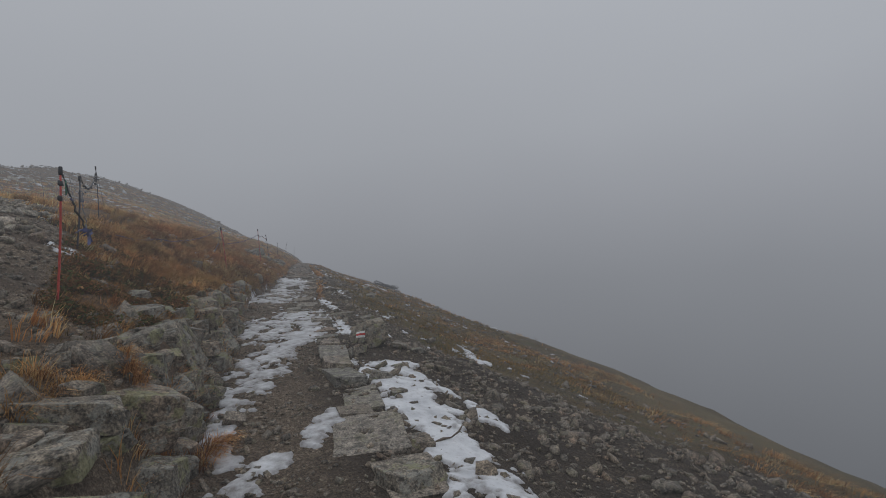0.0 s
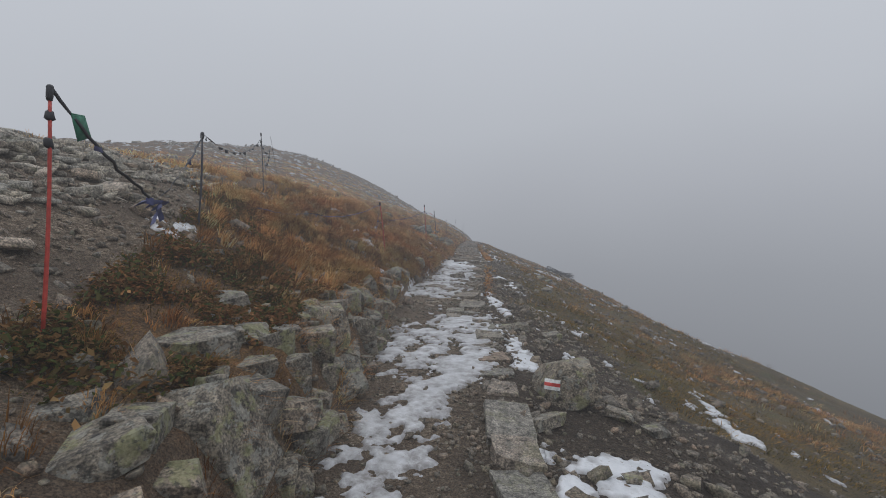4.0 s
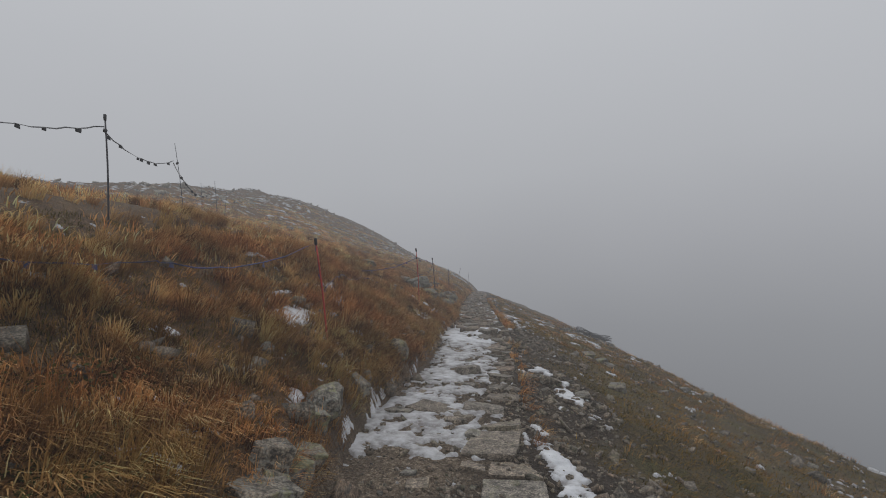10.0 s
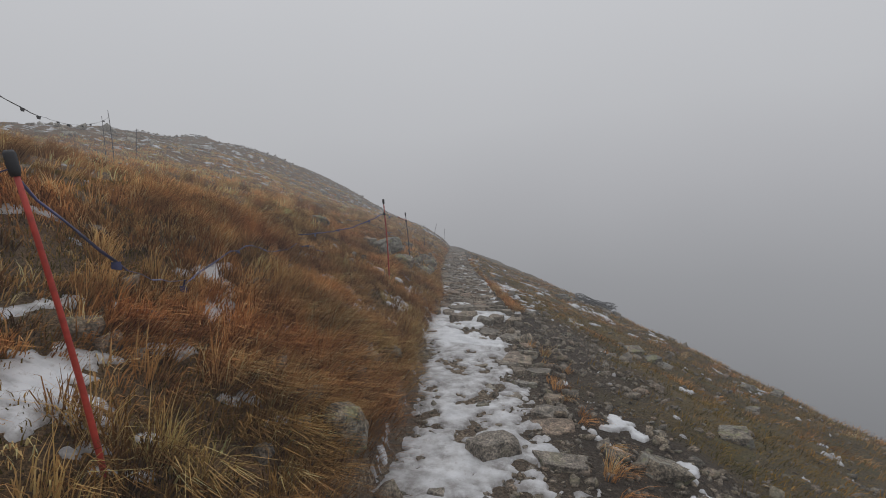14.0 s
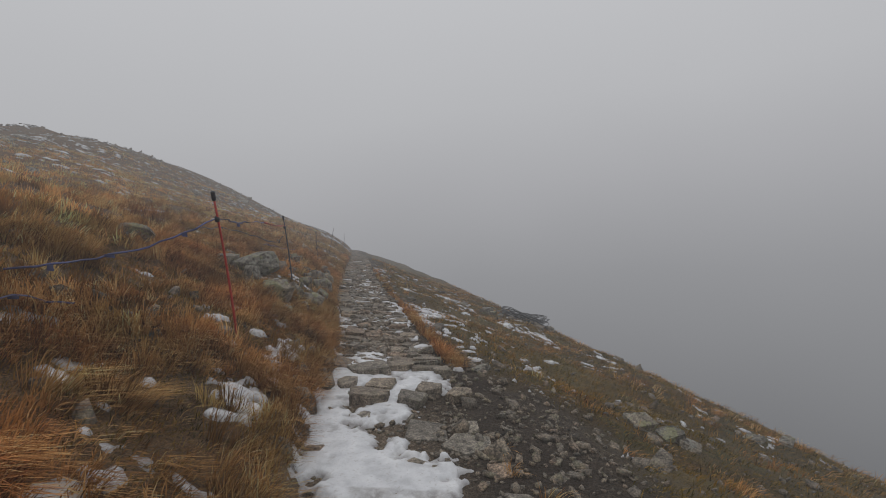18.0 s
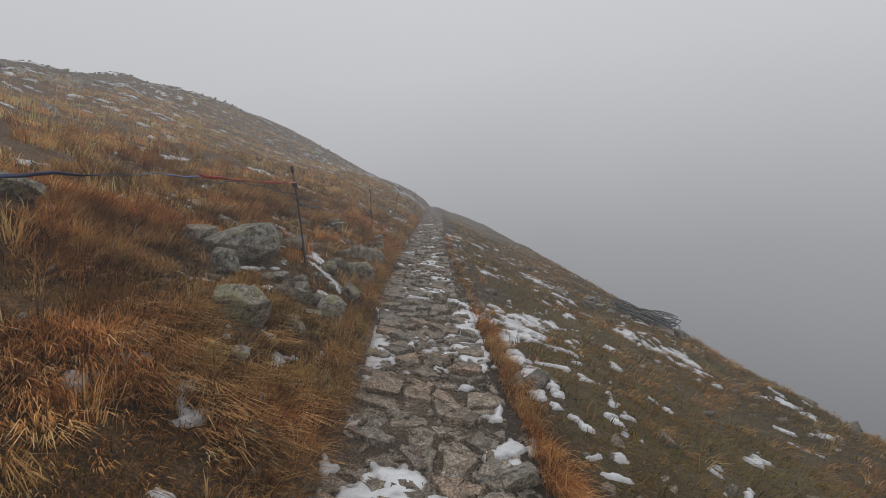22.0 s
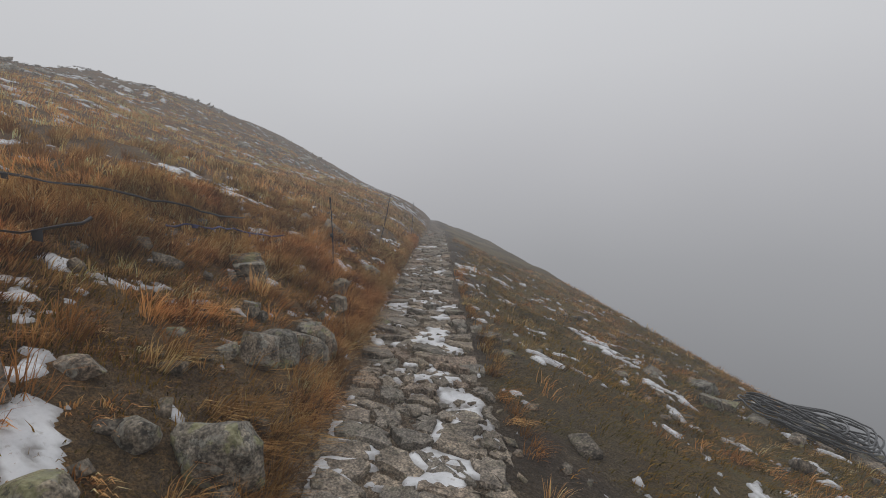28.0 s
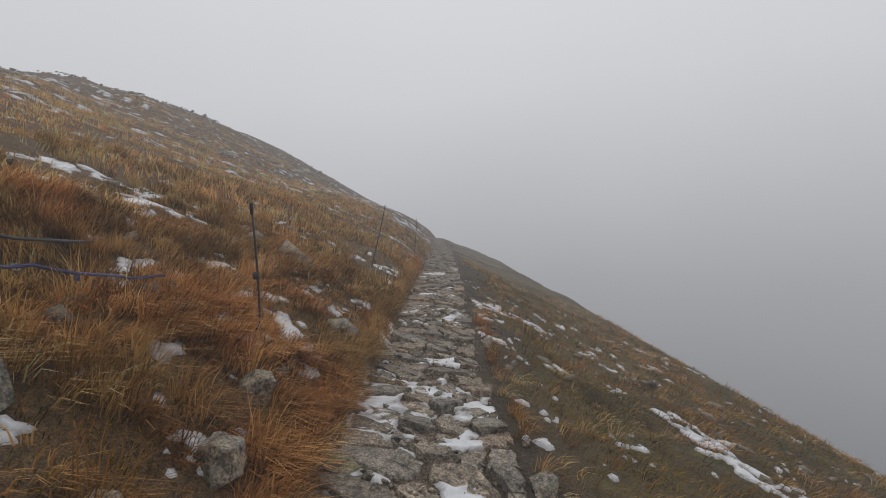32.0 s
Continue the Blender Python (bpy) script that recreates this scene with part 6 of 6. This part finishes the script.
def build_shrubs():
    """Low creeping shrubs: small folded leaves over the bank."""
    rng = np.random.default_rng(57)
    n = 260000
    u, y = rng.uniform(-4.4, -1.3, n), rng.uniform(4.2, 11.0, n)
    x = path_x(y) + u / 0.955
    keep = rng.random(n) < np.clip(0.5 + 1.4 * rough(x, y, 0.9, 3, 91), 0, 1) * np.clip((10.6 - y) / 1.5, 0, 1) * np.clip(turf_at(x, y) * 1.6 - 0.3, 0, 1)
    x, y = x[keep], y[keep]
    n = len(x)
    z = ground_z(x, y) + 0.14 * rng.uniform(0, 1, n) * np.clip(0.6 + rough(x, y, 0.5, 2, 93), 0.1, 1.2)
    s = rng.uniform(0.011, 0.034, n)
    a = rng.uniform(0, 6.283, n)
    d = np.stack([np.cos(a), np.sin(a), rng.normal(0, 0.5, n)], -1) * s[:, None]
    w = np.stack([-np.sin(a), np.cos(a), rng.normal(0, 0.5, n)], -1) * (s * 0.5)[:, None]
    p = np.stack([x, y, z], -1)
    lift = np.array((0, 0, 0.3)) * s[:, None]
    verts = np.stack([p - d, p + w + lift, p + d, p - w + lift], 1).reshape(-1, 3)
    loops = (np.array([0, 1, 2, 0, 2, 3])[None] + (np.arange(n) * 4)[:, None]).ravel()
    me = mesh_fast("creeping_shrub", verts, loops, np.full(2 * n, 3), LEAF)
    float_attribute(me, "along", rng.uniform(0, 0.6, n).repeat(4))
    float_attribute(me, "tuft", rng.random(n).repeat(4))
    tagged(new("creeping_shrub", me), "low creeping shrubs with withered green and red-brown leaves", "shrub", kind="stuff")


build_grass()
build_shrubs()
# ---- marker poles, tapes and the cable ----
def tube(points, radius, sides=6, closed=False):
    """Vertices and faces of a round rod along points; radius may vary."""
    pts = [Vector(p) for p in points]
    rr = radius if isinstance(radius, (list, tuple)) else [radius] * len(pts)
    verts, faces = [], []
    for k, p in enumerate(pts):
        a, b = pts[k - 1 if k or closed else 0], pts[(k + 1) % len(pts) if k < len(pts) - 1 or closed else k]
        t = (b - a).normalized()
        s = t.cross(Vector((0, 0, 1)))
        s = s.normalized() if s.length > 0.05 else Vector((1, 0, 0))
        q = t.cross(s)
        for i in range(sides):
            w = 2 * math.pi * i / sides
            verts.append(p + (s * math.cos(w) + q * math.sin(w)) * rr[k])
    n = len(pts)
    for k in range(n if closed else n - 1):
        for i in range(sides):
            j, l = (i + 1) % sides, ((k + 1) % n) * sides
            faces.append((k * sides + i, k * sides + j, l + j, l + i))
    if not closed:
        faces += [tuple(range(sides))[::-1], tuple(range((n - 1) * sides, n * sides))]
    return verts, faces


def marker_pole(x, y, top, radius, mat, label, cap=True, low=None, knots=()):
    """A thin cane pushed into the ground, leaning to its top, with a cap and knots of tape on it."""
    z = float(ground_z(x, y)) - 0.12
    root = tagged(new("marker_pole"), label, "pole", "marker poles")
    root.location = (x, y, z)
    t = Vector(top) - Vector((x, y, z))
    bow = Vector((0.012, 0.008, 0))
    pts = [t * s + bow * math.sin(s * 3.14) for s in (0, 0.2, 0.4, 0.6, 0.8, 1.0)]
    split = 2 if low else 0
    v, f = tube(pts[split:], [radius * (1.1 - 0.3 * k / 5) for k in range(split, 6)], 8)
    part("shaft", mesh_of("shaft", v, f, mat), root)
    if low:
        v, f = tube(pts[:3], radius * 1.12, 8)
        part("lower_shaft", mesh_of("lower_shaft", v, f, low), root, "dark lower end of the cane")
    if cap:
        up = t.normalized()
        v, f = tube([t - up * 0.07, t - up * 0.05, t + up * 0.005, t + up * 0.015], [radius * 1.2, radius * 1.6, radius * 1.6, radius * 1.1], 8)
        part("cap", mesh_of("cap", v, f, BLACK_TAPE), root, "black plastic cap")
    for s in knots:
        rng = np.random.default_rng(int(s * 1000) + int(abs(x) * 100))
        sv, sf = stone_shape(rng, 2)
        me = mesh_of("tape_knot", sv * np.array((0.022, 0.022, 0.03)) + np.array(t * s)[None], sf, BLACK_TAPE)
        part("tape_knot", me, root, "wrapped knot of black tape")
    return root


def sagging(a, b, sag, n=18, wobble=0.012, seed=0):
    rng = np.random.default_rng(seed)
    a, b = Vector(a), Vector(b)
    return [a.lerp(b, k / n) + Vector((rng.normal(0, wobble), rng.normal(0, wobble), -4 * sag * (k / n) * (1 - k / n) + rng.normal(0, wobble))) for k in range(n + 1)]


def ribbon(points, width, twist=0.5, seed=0):
    """A narrow twisted plastic band with a little thickness."""
    rng = np.random.default_rng(seed)
    verts, faces, w = [], [], rng.uniform(0, 3)
    pts = [Vector(p) for p in points]
    for k, p in enumerate(pts):
        t = (pts[min(k + 1, len(pts) - 1)] - pts[max(k - 1, 0)]).normalized()
        s = t.cross(Vector((0, 0, 1))).normalized()
        q = t.cross(s)
        w += rng.normal(0, twist)
        e, g = s * math.cos(w) + q * math.sin(w), q * math.cos(w) - s * math.sin(w)
        verts += [p - e * width / 2 - g * 0.0015, p + e * width / 2 - g * 0.0015, p + e * width / 2 + g * 0.0015, p - e * width / 2 + g * 0.0015]
    for k in range(len(pts) - 1):
        for i in range(4):
            j = (i + 1) % 4
            faces.append((4 * k + i, 4 * k + j, 4 * k + 4 + j, 4 * k + 4 + i))
    return verts, faces


def tape(points, width, mat, label, seed, flags=0, flag_mat=None, group="barrier tapes"):
    v, f = ribbon(points, width, 0.45, seed)
    ob = new("barrier_tape", mesh_of("barrier_tape", v, f, mat))
    tagged(ob, label, "tape", group)
    rng = np.random.default_rng(seed)
    for k in range(flags):
        p = Vector(points[int(1 + (k + rng.uniform(0.2, 0.8)) / flags * (len(points) - 3))])
        s, h = rng.uniform(0.02, 0.04), rng.uniform(0.03, 0.065)
        t = Vector((rng.normal(0, 0.4), 1, 0)).normalized()
        g = Vector((t.y, -t.x, 0)) * 0.012
        fv = [p - t * s, p + t * s, p + t * s * 0.8 + g - Vector((0, 0, h)), p - t * s * 0.6 - g - Vector((0, 0, h * 0.8)), p + g * 0.3 - Vector((0, 0, h * 0.45))]
        part("flag", mesh_of("flag", fv, [(0, 1, 4), (1, 2, 4), (2, 3, 4), (3, 0, 4)], flag_mat or mat), ob, "small fluttering tag")
    return ob


def on_ground(points, lift=0.1, n=8, seed=0):
    """A line that lies loosely on the grass along points of the plan."""
    rng = np.random.default_rng(seed)
    out = []
    for (ax, ay), (bx, by) in zip(points[:-1], points[1:]):
        for k in range(n):
            x, y = ax + (bx - ax) * k / n + rng.normal(0, 0.006), ay + (by - ay) * k / n
            out.append((x, y, float(ground_z(x, y)) + lift + rng.normal(0, 0.009)))
    return out


T1, T2, T3, T4 = (-3.73, 4.64, 2.38), (-5.77, 7.56, 2.74), (-8.96, 12.27, 3.71), (-10.93, 14.95, 4.17)
BUNDLE = (-4.28, 5.72, 1.82)
T5, T6, T7, T8 = (-5.96, 12.76, 2.16), (-7.38, 18.94, 2.37), (-8.9, 23.89, 2.29), (-10.2, 29.3, 1.95)


def build_markers():
    red, dark = "thin red marker cane with a black cap stuck in the bank", "thin dark marker cane stuck in the rough ground"
    marker_pole(-3.74, 4.6, T1, 0.011, RED_PAINT, red, True, None, (0.9, 0.8))
    marker_pole(-5.82, 7.56, T2, 0.0135, BLACK_PAINT, dark, True, None, (0.97,))
    marker_pole(-9.0, 12.45, T3, 0.0115, BLACK_PAINT, dark, True, None, (0.87,))
    marker_pole(-10.65, 15.05, T4, 0.006, BLACK_PAINT, "thin dark marker cane on the upper bank", False, None, (0.75,))
    marker_pole(-5.92, 13.07, T5, 0.0115, RED_PAINT, red, True)
    marker_pole(-7.45, 19.47, T6, 0.012, RED_PAINT, red, True, None, (0.85,))
    marker_pole(-8.74, 23.95, T7, 0.012, BLACK_PAINT, "dark marker cane with a black cap beside a boulder", True, None, (0.85, 0.28))
    marker_pole(-10.22, 29.47, T8, 0.0085, BLACK_PAINT, "thin dark marker cane with red bands in the grass", True, None, (0.55, 0.2))
    for x, y, h, lx in ((-17.1, 22.1, 1.45, -0.25), (-20.6, 24.6, 1.5, -0.2), (-19.6, 24.9, 1.2, 0.05), (-11.6, 34.6, 1.15, 0.25), (-12.4, 39.5, 1.2, 0.05)):
        marker_pole(x, y, (x + lx, y, float(ground_z(x, y)) + h), 0.01, BLACK_PAINT, "slim dark marker cane far up the slope in the fog", False)
    black = "black plastic barrier tape with small tags between canes"
    low = BUNDLE
    first = tape(sagging(T1, low, 0.05, 14, 0.006, 1) + sagging(low, (T2[0], T2[1], T2[2] - 0.03), 0.07, 16, 0.008, 15)[1:], 0.02, BLACK_TAPE, "slack black barrier tape with a blue rag at its lowest point", 1, 3, BLUE_TAPE)
    rng = np.random.default_rng(17)
    rag = Vector(low)
    v, f = [], []
    for k in range(8):
        d = Vector((rng.normal(0, 0.03), rng.normal(0, 0.04), -abs(rng.normal(0, 0.04))))
        e = Vector((rng.normal(0, 0.05), rng.normal(0, 0.06), -abs(rng.normal(0, 0.05))))
        n = len(v)
        v += [rag + d, rag + d + e, rag + d + e + Vector((0.02, 0.03, 0.03)), rag + d + Vector((0.02, 0.02, 0.03)), rag + d + e * 0.5 + Vector((0.01, 0, 0.03))]
        f += [(n, n + 1, n + 4), (n + 1, n + 2, n + 4), (n + 2, n + 3, n + 4), (n + 3, n, n + 4)]
    part("rag", mesh_of("rag", v, f, BLUE_TAPE), first, "crumpled blue plastic rag")
    tape(sagging(T2, (T3[0], T3[1], T3[2] - 0.15), 0.28, 26, 0.006, 2), 0.016, BLACK_TAPE, black, 2, 9)
    tape(sagging((T3[0], T3[1], T3[2] - 0.2), (T4[0], T4[1], T4[2] - 0.35), 0.2, 18, 0.006, 3), 0.014, BLACK_TAPE, black, 3, 7)
    tape(sagging((T4[0], T4[1], T4[2] - 0.4), (-17.3, 22.1, float(ground_z(-17.1, 22.1)) + 1.25), 0.5, 26, 0.006, 4), 0.016, BLACK_TAPE, black, 4, 9)
    top5 = (T5[0], T5[1], T5[2] - 0.05)
    tape(sagging((-6.4, 9.3, float(ground_z(-6.4, 9.3)) + 0.3), (-7.0, 11.6, float(ground_z(-7.0, 11.6)) + 0.3), 0.05, 12, 0.01, 5) + sagging((-7.0, 11.6, float(ground_z(-7.0, 11.6)) + 0.3), top5, 0.16, 14, 0.006, 6), 0.014, BLUE_TAPE, "blue and black barrier tape slung low over the grass", 5, 4)
    tape(sagging(top5, (-6.9, 14.4, float(ground_z(-6.9, 14.4)) + 0.2), 0.12, 12, 0.006, 7) + on_ground([(-6.9, 14.4), (-7.6, 16.0), (-8.1, 17.6), (-8.0, 18.3)], 0.16, 7, 8), 0.014, BLUE_TAPE, "slack blue barrier tape lying in the grass", 6, 4)
    top6 = (T6[0] - 0.01, T6[1] + 0.08, T6[2] - 0.22)
    tape(sagging((-8.35, 18.0, float(ground_z(-8.35, 18.0)) + 0.25), top6, 0.1, 16, 0.006, 9), 0.016, BLUE_TAPE, "blue barrier tape tied to a red cane", 7, 3)
    mid = Vector(top6).lerp(Vector((T7[0] + 0.05, T7[1], T7[2] - 0.2)), 0.52) + Vector((-0.03, 0, 0.03))
    tape(sagging(top6, mid, 0.015, 14, 0.01, 10), 0.016, BLUE_TAPE, "dark blue barrier tape between two canes", 8, 1)
    tape(sagging(mid, (T7[0] + 0.05, T7[1], T7[2] - 0.18), 0.02, 14, 0.006, 11), 0.024, RED_TAPE, "red barrier tape tied to a dark cane", 9)
    end = (-9.8, 25.6, float(ground_z(-9.8, 25.6)) + 0.55)
    tape(sagging((T7[0] + 0.05, T7[1], T7[2] - 0.2), end, 0.12, 14, 0.01, 12), 0.02, BLACK_TAPE, "loose end of black barrier tape drooping into the grass", 10, 1)
    tape(on_ground([(-11.4, 25.2), (-11.5, 26.6), (-11.45, 28.0), (-11.3, 29.2)], 0.28, 8, 13), 0.024, BLACK_TAPE, "dark barrier tape lying across the grass", 11, 1)
    tape(on_ground([(-10.95, 27.3), (-11.1, 28.5), (-10.8, 29.3)], 0.2, 8, 14), 0.022, BLUE_TAPE, "pale blue barrier tape lying across the grass", 12, 2)
    # the green pennant on the first line
    p = Vector(T1).lerp(Vector(low), 0.14) + Vector((0, 0, -0.02))
    v = [p, p + Vector((-0.1, 0.14, 0.02)), p + Vector((-0.13, 0.2, -0.1)), p + Vector((-0.05, 0.07, -0.15)), p + Vector((-0.06, 0.1, -0.05))]
    v += [q + Vector((0.003, 0.002, 0.002)) for q in v]
    f = [(0, 1, 4), (1, 2, 4), (2, 3, 4), (3, 0, 4), (5, 9, 6), (6, 9, 7), (7, 9, 8), (8, 9, 5), (0, 5, 6, 1), (1, 6, 7, 2), (2, 7, 8, 3), (3, 8, 5, 0)]
    tagged(new("pennant", mesh_of("pennant", v, f, GREEN_FLAG)), "small green cloth pennant hanging on a black tape", "flag")


def build_cable():
    """A coil of thick black cable lying on the brow of the slope."""
    rng = np.random.default_rng(71)
    root = tagged(new("cable_coil"), "large flat coil of black cable lying on the grassy slope", "cable")
    cx, cy = -3.72, 30.75
    z0 = float(ground_z(cx, cy))
    gx = float(ground_z(cx + 0.6, cy) - ground_z(cx - 0.6, cy)) / 1.2
    gy = float(ground_z(cx, cy + 0.6) - ground_z(cx, cy - 0.6)) / 1.2
    root.location = (cx, cy, z0)
    for k in range(20):
        r = rng.uniform(0.46, 0.8) if k > 5 else rng.uniform(0.3, 0.5)
        ox, oy, lift = rng.normal(0, 0.09), rng.normal(0, 0.09), 0.03 + 0.014 * k
        e, ph = rng.uniform(0.84, 1.05), rng.uniform(0, 6.28)
        pts = []
        for i in range(48):
            a = 2 * math.pi * i / 48
            x, y = ox + r * math.cos(a) * (1 + 0.03 * math.sin(3 * a + ph)), oy + r * e * math.sin(a)
            pts.append((x, y, max(float(ground_z(cx + x, cy + y)) - z0, gx * x + gy * y - 0.12) + lift + 0.045 * math.sin(2 * a + ph) + 0.04))
        v, f = tube(pts, 0.012, 6, True)
        part("cable_loop", mesh_of("cable_loop", v, f, CABLE), root)
    for seed, (ax, ay, bx, by, rise) in enumerate(((0.6, -0.35, -0.35, 0.4, 0.22), (-0.2, 0.1, 0.5, 0.2, 0.1), (-0.75, 0.4, 0.1, 0.75, 0.12))):
        pts = [(ax + (bx - ax) * q, ay + (by - ay) * q, gx * (ax + (bx - ax) * q) + gy * (ay + (by - ay) * q) + 0.16 + rise * math.sin(3.1 * q)) for q in np.linspace(0, 1, 12)]
        v, f = tube(pts, 0.014, 6)
        part("cable_end", mesh_of("cable_end", v, f, CABLE), root, "springy loose end of the cable standing up")
    v, f = tube([(-0.62, 0.1, 0.36), (-0.5, 0.1, 0.31), (-0.3, 0.12, 0.22)], [0.02, 0.018, 0.01], 8)
    part("connector", mesh_of("connector", v, f, WHITE_MARK), root, "pale metal connector")
    rng = np.random.default_rng(73)
    for x, y, w in ((-3.65, 30.8, 0.62), (-3.3, 30.05, 0.5), (-2.9, 30.4, 0.35), (-4.5, 30.2, 0.3), (-4.2, 29.8, 0.24), (-4.75, 30.6, 0.34), (-3.9, 29.75, 0.22), (-4.9, 31.2, 0.4)):
        ob = new("rock", stone_mesh("rock", rng, (w, w * 0.8, w * 0.5), WALL_STONE))
        lay(ob, x, y, w * 0.5, 0.3, rng)
        tagged(ob, "pale grey rock beside the coil of cable", "rock", "rocks beside the path")


def build_stick():
    z = float(ground_z(0.1, 4.1))
    pts = [(-0.07, 4.0, z + 0.035), (0.0, 4.05, z + 0.05), (0.07, 4.07, z + 0.055), (0.14, 4.14, z + 0.08), (0.17, 4.22, z + 0.1)]
    v, f = tube(pts, [0.014, 0.013, 0.006, 0.01, 0.006], 7)
    tagged(new("stick", mesh_of("stick", v, f, WOOD)), "short dark stick lying on the snow", "stick")


build_markers()
build_cable()
build_stick()
